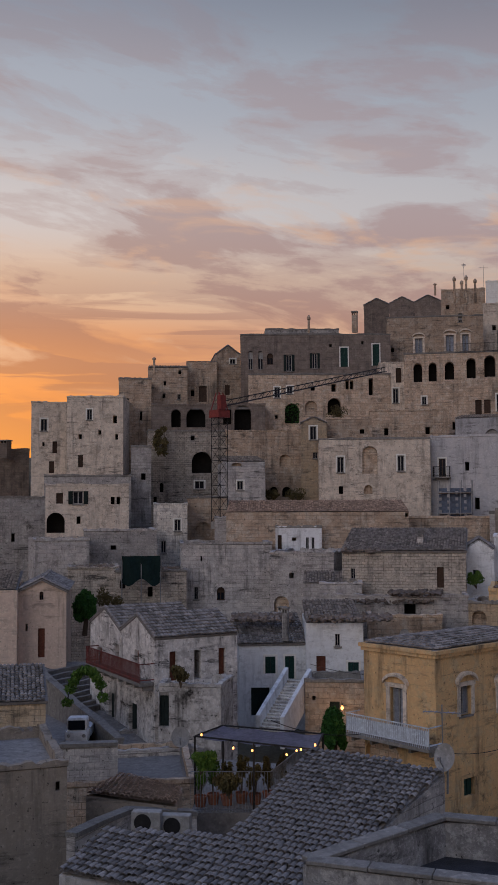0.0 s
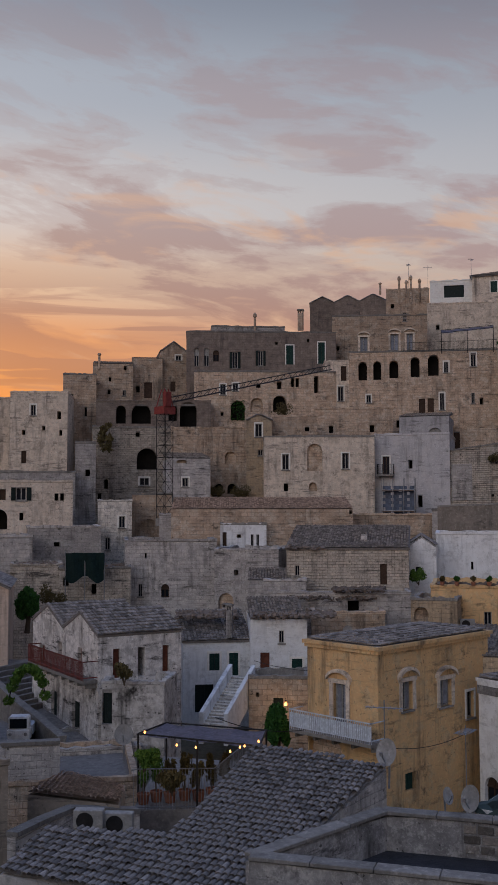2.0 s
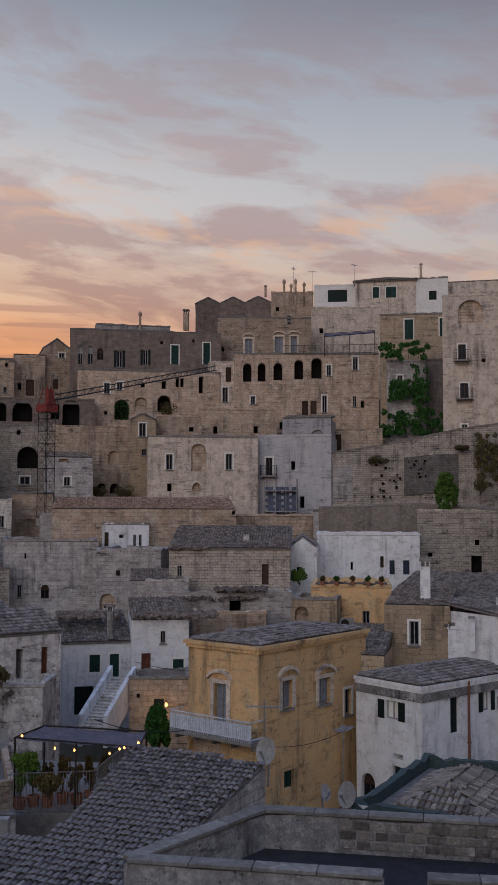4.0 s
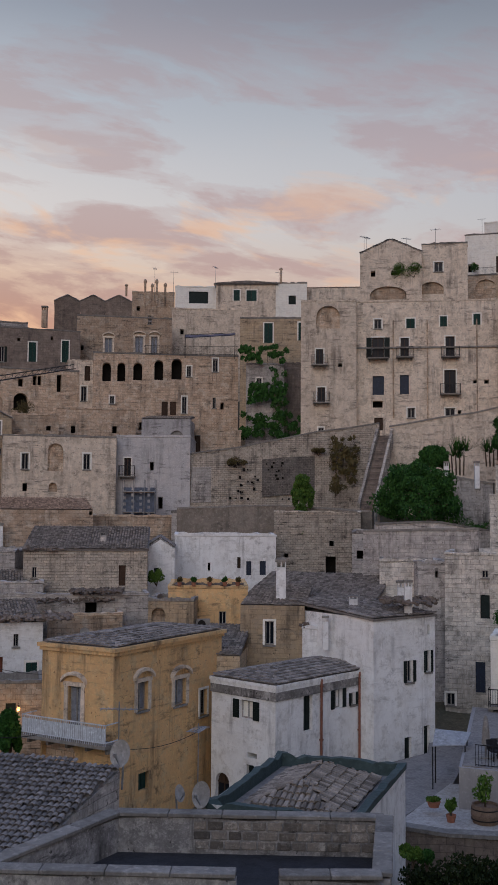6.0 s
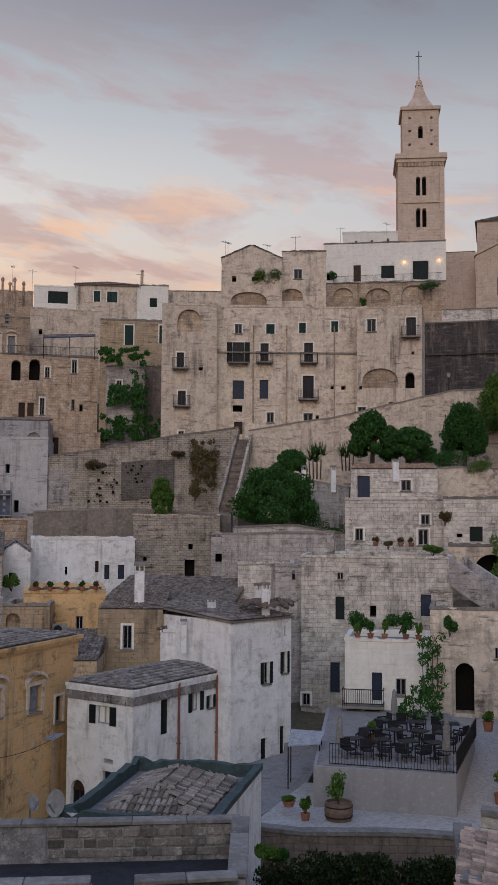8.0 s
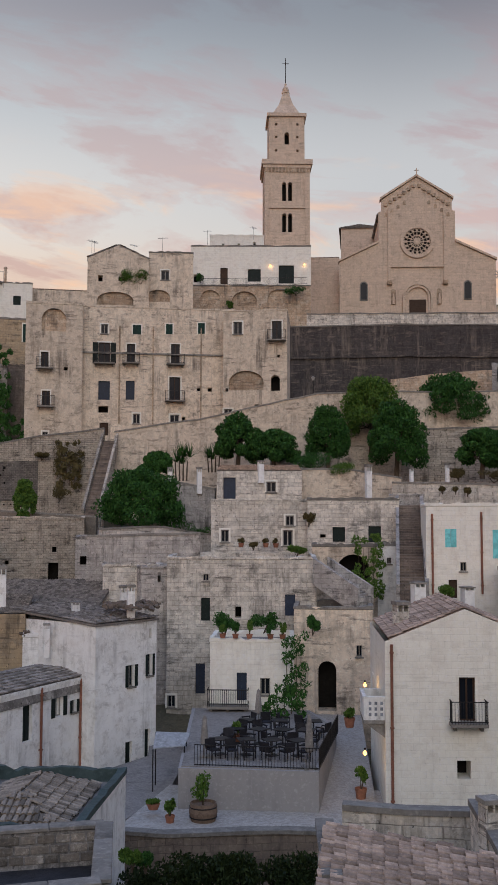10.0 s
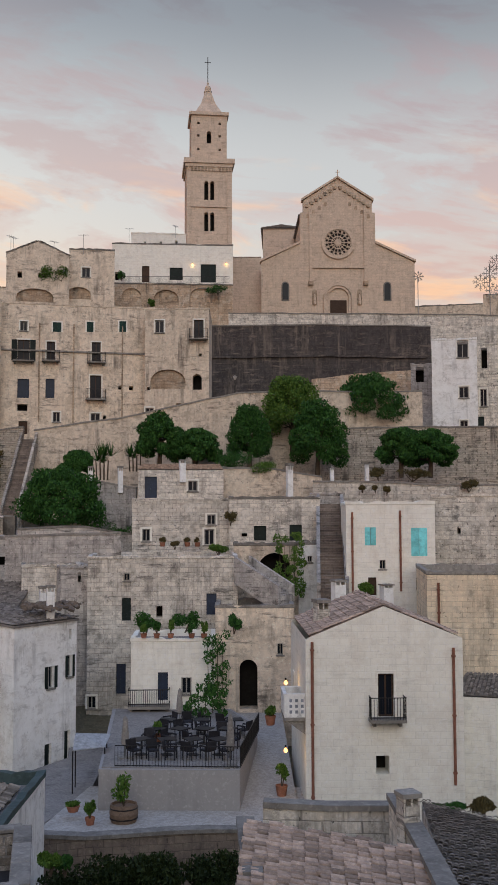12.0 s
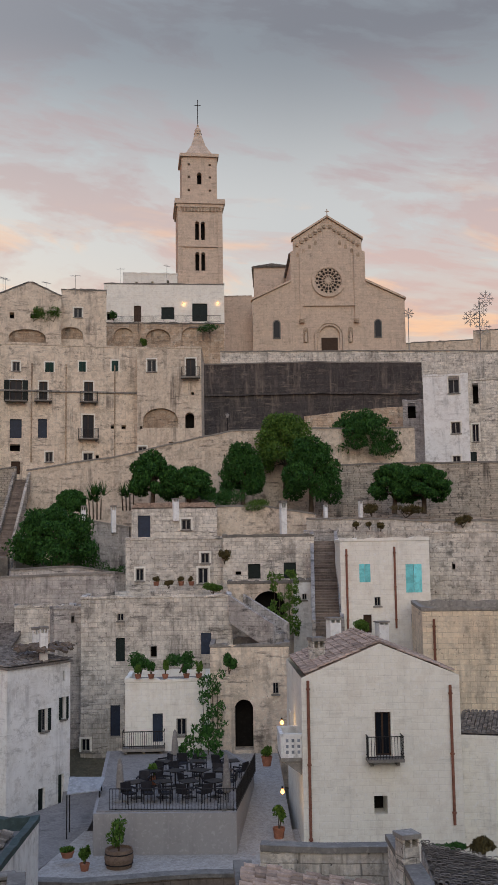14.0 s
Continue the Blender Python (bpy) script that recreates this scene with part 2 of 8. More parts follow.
PINK = shade("pink_plaster", (0.72, 0.56, 0.44), (0.63, 0.485, 0.38), stain=0.5, spot=0.3, grime=0.5, bump=0.4)
CHURCH = shade("cathedral_limestone", spread=0.03, a=(0.68, 0.545, 0.43), b=(0.59, 0.47, 0.365), course=0.45, stain=0.3, bump=0.25, spot=0.25, joint=0.45, grime=0.3)
BUFFSTONE = shade("warm_buff_ashlar", (0.72, 0.61, 0.46), (0.58, 0.48, 0.355), course=0.28, stain=0.4, spot=0.3, joint=0.5, patch=(0.64, 0.56, 0.44), grime=0.5, bump=0.6)
SOOT = shade("sooty_streaked_render", (0.34, 0.32, 0.30), (0.10, 0.095, 0.09), stain=1.0, stain_color=(0.03, 0.028, 0.026), spot=0.7, flake=(0.60, 0.57, 0.53), grime=0.8, bump=0.4)
BRICKPATCH = shade("dark_brick_infill", (0.27, 0.245, 0.22), (0.16, 0.145, 0.13), course=0.16, joint=1.0, stain=0.4, bump=0.7)
BLACKWALL = shade("blackened_retaining_wall", (0.115, 0.102, 0.10), (0.065, 0.058, 0.058), course=0.55, stain=0.8, stain_color=(0.28, 0.235, 0.19), size=1.3, grime=0.7, bump=0.6)
RUBBLE = shade("rubble_masonry", (0.64, 0.565, 0.465), (0.40, 0.35, 0.29), size=0.6, course=0.20, stain=0.8, bump=1.0, spot=0.8, patch=(0.70, 0.635, 0.54), grime=0.9, joint=0.9)
ROCK = shade("bare_rock", (0.394, 0.341, 0.28), (0.236, 0.205, 0.171), size=1.4, stain=0.6, bump=1.0)
TILE = shade("old_clay_tile", (0.297, 0.266, 0.239), (0.188, 0.171, 0.157), size=0.6, spread=0.42, island=True)
TILE_WARM = shade("reddish_clay_tile", (0.448, 0.334, 0.259), (0.332, 0.252, 0.204), size=0.6, spread=0.38, island=True)
TILE_BROWN = shade("brown_lichened_clay_tile", (0.31, 0.262, 0.215), (0.19, 0.165, 0.14), size=0.5, spread=0.45, island=True)
FLAT = shade("flat_roof_screed", (0.258, 0.241, 0.223), (0.198, 0.185, 0.172), stain=0.3)
COPING = shade("coping_stone", (0.297, 0.276, 0.245), (0.198, 0.185, 0.168), stain=0.5)
MEMBRANE = shade("dark_roof_membrane", (0.035, 0.036, 0.04), (0.05, 0.05, 0.054), rough=0.6)
PAVING = shade("limestone_paving", (0.50, 0.465, 0.42), (0.40, 0.37, 0.33), size=0.6)
EARTH = shade("dry_earth_and_scrub", (0.16, 0.135, 0.09), (0.09, 0.085, 0.055), bump=0.8)
FRAME = shade("pale_window_frame", (0.38, 0.365, 0.34), (0.30, 0.29, 0.27), rough=0.6, bump=0.05)
WOOD = shade("dark_brown_wood", (0.075, 0.045, 0.03), (0.05, 0.032, 0.022), rough=0.6)
REDWOOD = shade("reddish_brown_wood", (0.17, 0.06, 0.035), (0.12, 0.045, 0.03), rough=0.6)
GREEN = shade("dark_green_shutter_paint", (0.018, 0.055, 0.045), (0.014, 0.042, 0.036), rough=0.55, bump=0.1)
BLACKGREEN = shade("blackish_green_shutter_paint", (0.016, 0.026, 0.024), (0.012, 0.020, 0.019), rough=0.55, bump=0.1)
CYAN = shade("turquoise_shutter_paint", (0.24, 0.80, 0.84), (0.19, 0.70, 0.74), rough=0.5, bump=0.1)
BLUEWOOD = shade("navy_blue_door_paint", (0.016, 0.030, 0.062), (0.012, 0.022, 0.048), rough=0.5)
IRON = shade("black_wrought_iron", (0.03, 0.03, 0.032), (0.045, 0.04, 0.036), rough=0.6, metal=0.4, bump=0.05)
STEEL = shade("galvanised_steel", (0.36, 0.37, 0.38), (0.28, 0.29, 0.30), rough=0.45, metal=0.7, bump=0.05)
RUST = shade("rust_red_downpipe", (0.27, 0.12, 0.08), (0.20, 0.09, 0.065), rough=0.7)
BLIND = shade("grey_blue_inner_shutter", (0.27, 0.29, 0.33), (0.22, 0.24, 0.28), rough=0.6, bump=0.05)
GREENCOPE = shade("grey_green_sheet_coping", (0.075, 0.11, 0.11), (0.06, 0.09, 0.09), rough=0.6)
PALESTEEL = shade("pale_painted_metal", (0.58, 0.62, 0.66), (0.50, 0.54, 0.58), rough=0.4, bump=0.05)
GLASS = glass_mat("window_glass", (0.010, 0.013, 0.019), 0.2)
# near-black colour painted in for the shade inside openings and holes
DARK_FILL = shade("near_black_shade_fill", (0.016, 0.014, 0.012), (0.010, 0.009, 0.008))
TRUNK = shade("tree_bark", (0.12, 0.09, 0.065), (0.075, 0.06, 0.045), size=0.4, bump=0.6)
LEAF = leaf_mat("dark_green_leaves", (0.008, 0.036, 0.008), (0.055, 0.15, 0.030))
LEAF_LIGHT = leaf_mat("fresh_green_leaves", (0.030, 0.075, 0.012), (0.115, 0.20, 0.035))
LEAF_HEDGE = leaf_mat("dark_olive_hedge_leaves", (0.006, 0.015, 0.004), (0.034, 0.050, 0.014))
LEAF_DRY = leaf_mat("dry_olive_scrub", (0.05, 0.043, 0.018), (0.14, 0.11, 0.045))


# ---- mesh helpers ----
def group(name, m, label="", category="", many="", kind=""):
    ob = new(name)
    ob.matrix_world = m
    return tagged(ob, label, category, many, kind)


def part(name, bm, material, parent=None, label="", smooth=False):
    """Link a bmesh as one mesh object under a thing or a part."""
    bmesh.ops.recalc_face_normals(bm, faces=bm.faces)
    me = bpy.data.meshes.new(name)
    bm.to_mesh(me)
    bm.free()
    if smooth:
        me.shade_smooth()
    me.materials.append(material)
    ob = new(name, me)
    ob.parent = parent
    return tagged(ob, label) if label else ob


def sheet(name, verts, faces, material, parent=None, label="", smooth=False):
    me = bpy.data.meshes.new(name)
    me.from_pydata(verts, [], faces)
    me.materials.append(material)
    if smooth:
        me.shade_smooth()
    ob = new(name, me)
    ob.parent = parent
    return tagged(ob, label) if label else ob


def box(bm, x0, x1, y0, y1, z0, z1, m=None):
    v = [bm.verts.new(m @ Vector(c) if m else c) for c in ((x0, y0, z0), (x1, y0, z0), (x1, y1, z0), (x0, y1, z0), (x0, y0, z1), (x1, y0, z1), (x1, y1, z1), (x0, y1, z1))]
    for f in ((0, 1, 2, 3), (4, 5, 6, 7), (0, 1, 5, 4), (1, 2, 6, 5), (2, 3, 7, 6), (3, 0, 4, 7)):
        bm.faces.new([v[i] for i in f])


def rod(bm, a, b, r0, r1=None, n=6):
    """A tapered round bar from a to b."""
    a, b = Vector(a), Vector(b)
    r1 = r0 if r1 is None else r1
    q = (b - a).to_track_quat("Z", "Y")
    ring = [[bm.verts.new(p + q @ Vector((r * math.cos(k * math.tau / n), r * math.sin(k * math.tau / n), 0))) for k in range(n)] for p, r in ((a, r0), (b, r1))]
    for k in range(n):
        bm.faces.new((ring[0][k], ring[0][(k + 1) % n], ring[1][(k + 1) % n], ring[1][k]))
    bm.faces.new(ring[0]), bm.faces.new(ring[1])


def lathe(bm, profile, n=12, m=None):
    rings = []
    for r, z in profile:
        rings.append([bm.verts.new((m or Matrix()) @ Vector((r * math.cos(k * math.tau / n), r * math.sin(k * math.tau / n), z))) for k in range(n)])
    for lo, hi in zip(rings, rings[1:]):
        for k in range(n):
            bm.faces.new((lo[k], lo[(k + 1) % n], hi[(k + 1) % n], hi[k]))
    bm.faces.new(rings[0]), bm.faces.new(rings[-1])


def prism(bm, outline, thick, m):
    """outline: (u, v) points; extruded from w=0 to w=-thick in the face frame m."""
    lo = [bm.verts.new(m @ Vector((u, v, 0))) for u, v in outline]
    hi = [bm.verts.new(m @ Vector((u, v, -thick))) for u, v in outline]
    bm.faces.new(lo), bm.faces.new(hi[::-1])
    for k in range(len(lo)):
        bm.faces.new((lo[k], lo[k - 1], hi[k - 1], hi[k]))


def lerp_table(x, table):
    for (a, va), (b, vb) in zip(table, table[1:]):
        if x <= b:
            return va + (vb - va) * max(0.0, (x - a) / (b - a))
    return table[-1][1]


def ground(x, y):
    """Height of the hillside: the camera's own terrace, the valley street, then the steep town hill and its plateau."""
    r, az = math.hypot(x, y), math.degrees(math.atan2(x, max(y, 0.001)))
    if y < 0:
        az = 0
    base = lerp_table(r, [(0, 12.2), (3.5, 12.2), (7, -2.0), (50, -2.0), (60, 0.0), (72, 3.0), (85, 8.0), (97, 14.0), (112, 22.0), (130, 33.0), (150, 42.0), (165, 44.0), (400, 40.0), (4000, 10.0)])
    k = lerp_table(az, [(-60, 0.45), (-33, 0.5), (-20, 0.68), (0, 0.86), (15, 1.0), (60, 1.0)])
    if y < 0:
        return lerp_table(r, [(0, 12.2), (60, 13.0), (4000, 15.0)])
    return base * k if r > 50 and base > 0 else base


# ---- openings in walls: a face frame has u along the wall, v up, w out of the wall ----
def face_frame(side, w, d):
    if side == "front":
        return Matrix(((1, 0, 0, 0), (0, 0, -1, 0), (0, 1, 0, 0), (0, 0, 0, 1)))
    s = 1 if side == "right" else -1
    return Matrix(((0, 0, s, s * w / 2), (1, 0, 0, 0), (0, 1, 0, 0), (0, 0, 0, 1)))


ARCHED = "aAgeP"


def pierced(bm, m, u0, u1, v0, v1, holes, reveal=0.22, top=None):
    """A wall face with real openings and their reveals. top: the gable's extra height at mid width."""
    us = sorted({u0, u1, *(h[0] - h[2] / 2 for h in holes), *(h[0] + h[2] / 2 for h in holes)})
    vs = sorted({v0, v1, *(h[1] for h in holes), *(h[1] + h[3] for h in holes)})
    us, vs = [u for u in us if u0 - 1e-6 <= u <= u1 + 1e-6], [v for v in vs if v0 - 1e-6 <= v <= v1 + 1e-6]
    grid = {}

    def vert(u, v, w=0.0):
        key = (round(u, 4), round(v, 4), round(w, 4))
        if key not in grid:
            grid[key] = bm.verts.new(m @ Vector((u, v, w)))
        return grid[key]

    def face(*pts):
        vv = [vert(*p) for p in pts]
        if len(set(vv)) > 2:
            try:
                bm.faces.new(vv)
            except ValueError:
                pass

    for a, b in zip(us, us[1:]):
        for c, e in zip(vs, vs[1:]):
            mu, mv = (a + b) / 2, (c + e) / 2
            if not any(abs(mu - h[0]) < h[2] / 2 and h[1] < mv < h[1] + h[3] for h in holes):
                face((a, c), (b, c), (b, e), (a, e))
    if top:
        face((u0, v1), (u1, v1), ((u0 + u1) / 2, v1 + top))
    for u, v, w, h, k, *_ in holes:
        l, r, t = u - w / 2, u + w / 2, v + h
        deep = 1.2 if k in "kaP" else 0.35 if k == "A" else reveal
        if k in ARCHED:
            rise = min(w / 2, h * 0.6)
            arc = [(u - w / 2 * math.cos(math.pi * i / 10), t - rise + rise * math.sin(math.pi * i / 10)) for i in range(11)]
            for i in range(5):
                face((l, t), arc[i], arc[i + 1])
                face((r, t), arc[10 - i], arc[9 - i])
            line = [(l, v), *arc, (r, v)]
        else:
            line = [(l, v), (l, t), (r, t), (r, v)]
        for p, q in zip(line, line[1:] + line[:1]):
            face(p, q, (*q, -deep), (*p, -deep))


def outline_of(u, v, w, h, arched, n=10):
    l, r, t = u - w / 2, u + w / 2, v + h
    if not arched:
        return [(l, v), (r, v), (r, t), (l, t)]
    rise = min(w / 2, h * 0.6)
    return [(l, v), (r, v)] + [(u + w / 2 * math.cos(math.pi * i / n), t - rise + rise * math.sin(math.pi * i / n)) for i in range(n + 1)]


def fbox(bm, m, u0, u1, v0, v1, w0, w1):
    box(bm, u0, u1, v0, v1, w0, w1, m)


def shutter_leaf(parent, m, u0, u1, v0, v1, w, mat):
    bm = bmesh.new()
    fbox(bm, m, u0, u1, v0, v1, w, w + 0.035)
    n = max(4, int((v1 - v0) / 0.11))
    for i in range(n):
        z = v0 + 0.06 + (v1 - v0 - 0.12) * i / n
        fbox(bm, m, u0 + 0.05, u1 - 0.05, z, z + 0.05, w + 0.035, w + 0.05)
    return part("shutter", bm, mat, parent)


def railing(parent, m, u0, u1, v, w1, height=0.95, mat=None, slab=True, wall=None):
    """A balcony in the face frame: stone slab on brackets, iron bars on three sides."""
    b = bmesh.new()
    if slab:
        fbox(b, m, u0, u1, v - 0.14, v, -0.05, w1)
        for u in (u0 + 0.15, u1 - 0.30):
            fbox(b, m, u, u + 0.14, v - 0.34, v - 0.14, -0.05, w1 * 0.6)
    else:
        fbox(b, m, u0, u1, v - 0.04, v, -0.02, w1)
    bal = part("balcony", b, wall or COPING, parent)
    b = bmesh.new()
    for h in (0.08, height):
        fbox(b, m, u0, u1, v + h, v + h + 0.035, w1 - 0.05, w1 - 0.015)
        for u in (u0 + 0.02, u1 - 0.05):
            fbox(b, m, u, u + 0.03, v + h, v + h + 0.035, 0, w1 - 0.03)
    n = max(4, int((u1 - u0) / 0.13))
    for i in range(n + 1):
        u = u0 + 0.02 + (u1 - u0 - 0.06) * i / n
        fbox(b, m, u, u + 0.02, v, v + height, w1 - 0.045, w1 - 0.025)
    for i in range(1, max(2, int(w1 / 0.15))):
        for u in (u0 + 0.02, u1 - 0.05):
            fbox(b, m, u, u + 0.02, v, v + height, i * 0.15, i * 0.15 + 0.02)
    part("railing", b, mat or IRON, bal, "wrought-iron balcony railing")
    return bal


def opening(parent, m, hole):
    """The joinery that fills one hole, or a near-black sheet as its dark inside."""
    u, v, w, h, k = hole[:5]
    deep = 0.20
    l, r, t = u - w / 2, u + w / 2, v + h
    arched = k in ARCHED
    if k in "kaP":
        # sheet closing the opening from behind; its near-black colour stands for unlit depth
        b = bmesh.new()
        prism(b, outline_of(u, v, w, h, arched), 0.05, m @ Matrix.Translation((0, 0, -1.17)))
        o = part("doorway", b, DARK_FILL, parent, "near-black sheet painted as the dark inside an opening")
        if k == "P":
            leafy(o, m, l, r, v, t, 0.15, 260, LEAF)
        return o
    if k == "A":
        b = bmesh.new()
        prism(b, outline_of(u, v, w, h, True), 0.05, m @ Matrix.Translation((0, 0, -0.33)))
        return part("blind_arch", b, TAN, parent, "shallow walled-up arch recess")
    b = bmesh.new()
    doorish = k in "drDnl"
    if k in "drDSn":
        mat = {"d": WOOD, "r": REDWOOD, "D": BLUEWOOD, "S": GREEN, "n": BLACKGREEN}[k]
        fbox(b, m, l, r, v, t, -deep - 0.05, -deep)
        fbox(b, m, l + 0.06, u - 0.03, v + 0.1, t - 0.08, -deep, -deep + 0.025)
        fbox(b, m, u + 0.03, r - 0.06, v + 0.1, t - 0.08, -deep, -deep + 0.025)
        return part("door", b, mat, parent)
    f = min(0.08, w * 0.12)
    if arched:
        prism(b, outline_of(u, v, w, h, True), 0.04, m @ Matrix.Translation((0, 0, -deep - 0.02)))
        fbox(b, m, u - f / 2, u + f / 2, v, t - 0.05, -deep - 0.02, -deep + 0.03)
        fbox(b, m, l, r, t - h * 0.42, t - h * 0.42 + f, -deep - 0.02, -deep + 0.03)
        win = part("window", b, FRAME if k == "g" else WOOD, parent)
        b = bmesh.new()
        for c0, c1 in ((l + f, u - f / 2), (u + f / 2, r - f)):
            fbox(b, m, c0, c1, v + f, t - h * 0.42, -deep - 0.03, -deep + 0.005)
        part("pane", b, GLASS, win)
        return win
    fbox(b, m, l, l + f, v, t, -deep - 0.05, -deep + 0.02), fbox(b, m, r - f, r, v, t, -deep - 0.05, -deep + 0.02)
    fbox(b, m, l, r, v, v + f, -deep - 0.05, -deep + 0.02), fbox(b, m, l, r, t - f, t, -deep - 0.05, -deep + 0.02)
    fbox(b, m, u - f / 2, u + f / 2, v, t, -deep - 0.04, -deep + 0.03)
    win = part("window", b, {"w": FRAME, "b": WOOD, "f": FRAME}.get(k, FRAME if k in "omMcTwq" else WOOD), parent)
    for c0, c1 in ((l + f, u - f / 2), (u + f / 2, r - f)):
        b = bmesh.new()
        fbox(b, m, c0, c1, v + f, t - f, -deep - 0.05, -deep - 0.01)
        part("pane", b, LIME if k == "q" else GLASS, win)
    if k in "sDbBwf" and w > 0.5:
        b = bmesh.new()
        e = 0.13
        fbox(b, m, l - e, l, v, t + e, -0.02, 0.03), fbox(b, m, r, r + e, v, t + e, -0.02, 0.03), fbox(b, m, l, r, t, t + e, -0.02, 0.03)
        part("surround", b, LIME, win, "pale plaster surround")
    if k in "wom":
        b = bmesh.new()
        fbox(b, m, l - 0.1, r + 0.1, v - 0.1, v, -0.1, 0.09)
        part("sill", b, COPING, win, "stone window sill")
    if k == "s":
        for c0, c1 in ((l, u - 0.01), (u + 0.01, r)):
            shutter_leaf(win, m, c0, c1, v, t, -0.05, GREEN)
    if k == "c":
        for c0, c1 in ((l, u - 0.01), (u + 0.01, r)):
            shutter_leaf(win, m, c0, c1, v, t, -0.03, CYAN)
    if k in "oBq":
        sm = BLACKGREEN
        for c0, c1 in ((l - w * 0.47, l - 0.02), (r + 0.02, r + w * 0.47)):
            shutter_leaf(win, m, c0, c1, v, t, 0.02, sm)
    if k in "bB":
        railing(win, m, l - 0.45, r + 0.45, v, 0.75)
    if k in "fF":
        railing(win, m, l - 0.12, r + 0.12, v, 0.22, slab=False)
    if k in "mM":
        b = bmesh.new()
        for c0, c1 in ((l - 0.24, l - 0.02), (r + 0.02, r + 0.24)):
            fbox(b, m, c0, c1, v, t, -0.05, 0.07)
        fbox(b, m, l - 0.3, r + 0.3, t, t + 0.2, -0.05, 0.09)
        arc = [(u + (w / 2 + 0.42) * math.cos(math.pi * (0.12 + 0.76 * i / 10)), t + 0.08 + 0.62 * math.sin(math.pi * (0.12 + 0.76 * i / 10))) for i in range(11)]
        inner = [(p[0], p[1] - 0.16) for p in arc]
        for i in range(10):
            prism(b, [inner[i], inner[i + 1], arc[i + 1], arc[i]], 0.28, m @ Matrix.Translation((0, 0, 0.22)))
        part("surround", b, CREAM, win, "carved stone surround with curved hood")
        for c0, c1 in ((l + 0.03, u - 0.02), (u + 0.02, r - 0.03)):
            b = bmesh.new()
            fbox(b, m, c0 + 0.05, c1 - 0.05, v + 0.1, t - 0.1, -deep - 0.008, -deep + 0.01)
            part("blind", b, BLIND, win, "pale inner shutter")
    return win


def leafy(parent, m, u0, u1, v0, v1, out, count, mat, size=0.12, name="foliage"):
    """Climbing or hanging leaves over a patch of wall."""
    rng = random.Random(int(abs(u0 * 91 + v0 * 37) * 100) + count)
    vs, fs = [], []
    for _ in range(count):
        p = Vector((rng.uniform(u0, u1), rng.uniform(v0, v1), abs(rng.gauss(0, out))))
        q = Euler((rng.uniform(0, 6.3), rng.uniform(0, 6.3), rng.uniform(0, 6.3))).to_matrix()
        s = size * rng.uniform(0.6, 1.5)
        i = len(vs)
        vs += [m @ (p + q @ Vector(c)) for c in ((-s, 0, 0), (0, -s * 0.5, 0.02), (s, 0, 0), (0, s * 0.5, 0.02))]
        fs.append((i, i + 1, i + 2, i + 3))
    return sheet(name, vs, fs, mat, parent, "green climbing leaves")


# ---- roofs ----
def tiles(parent, poly, mat, pitch=0.20, row=0.34, label=""):
    """Curved clay tiles laid in columns over a plane polygon; its first edge is the eave. A board lies under them."""
    P = [Vector(p) for p in poly]
    e = (P[1] - P[0]).normalized()
    n = e.cross(P[-1] - P[0]).normalized()
    if n.z < 0:
        n = -n
    s = n.cross(e)
    if s.dot(P[-1] - P[0]) < 0:
        s = -s
    q = [((p - P[0]).dot(e), (p - P[0]).dot(s)) for p in P]

    def inside(u, v):
        odd = False
        for (a, b), (c, d) in zip(q, q[1:] + q[:1]):
            if (b > v) != (d > v) and u < (c - a) * (v - b) / (d - b) + a:
                odd = not odd
        return odd

    rng = random.Random(int(P[0].length * 100))
    vs, fs = [], []
    u0, u1, v1 = min(a for a, _ in q), max(a for a, _ in q), max(b for _, b in q)
    for i in range(int((u1 - u0) / pitch) + 1):
        for j in range(int(v1 / row) + 1):
            u, v = u0 + (i + 0.5) * pitch, (j + 0.5) * row
            if not inside(u, v):
                continue
            du, dv, dz, skew = rng.gauss(0, 0.012), rng.gauss(0, 0.02), rng.gauss(0, 0.008), rng.gauss(0, 0.02)
            k = len(vs)
            for v_, r, lift in ((v - row * 0.56 + dv, pitch * 0.50, 0.045), (v + row * 0.56 + dv, pitch * 0.40, 0.0)):
                for a in range(5):
                    an = math.pi * a / 4
                    vs.append(P[0] + e * (u + du + r * math.cos(an) + skew * (v_ - v)) + s * v_ + n * (0.03 + lift + dz + r * 0.85 * math.sin(an)))
            for a in range(4):
                fs.append((k + a, k + a + 1, k + a + 6, k + a + 5))
            fs.append((k, k + 1, k + 2, k + 3, k + 4))
    bm = bmesh.new()
    lo = [bm.verts.new(p - n * 0.12) for p in P]
    hi = [bm.verts.new(p) for p in P]
    bm.faces.new(lo), bm.faces.new(hi)
    for k in range(len(P)):
        bm.faces.new((lo[k], lo[k - 1], hi[k - 1], hi[k]))
    base = part("roof", bm, mat, parent, label or "weathered clay tile roof")
    if vs:
        tagged(sheet("tiling", vs, fs, mat, base), kind="stuff")
    return base


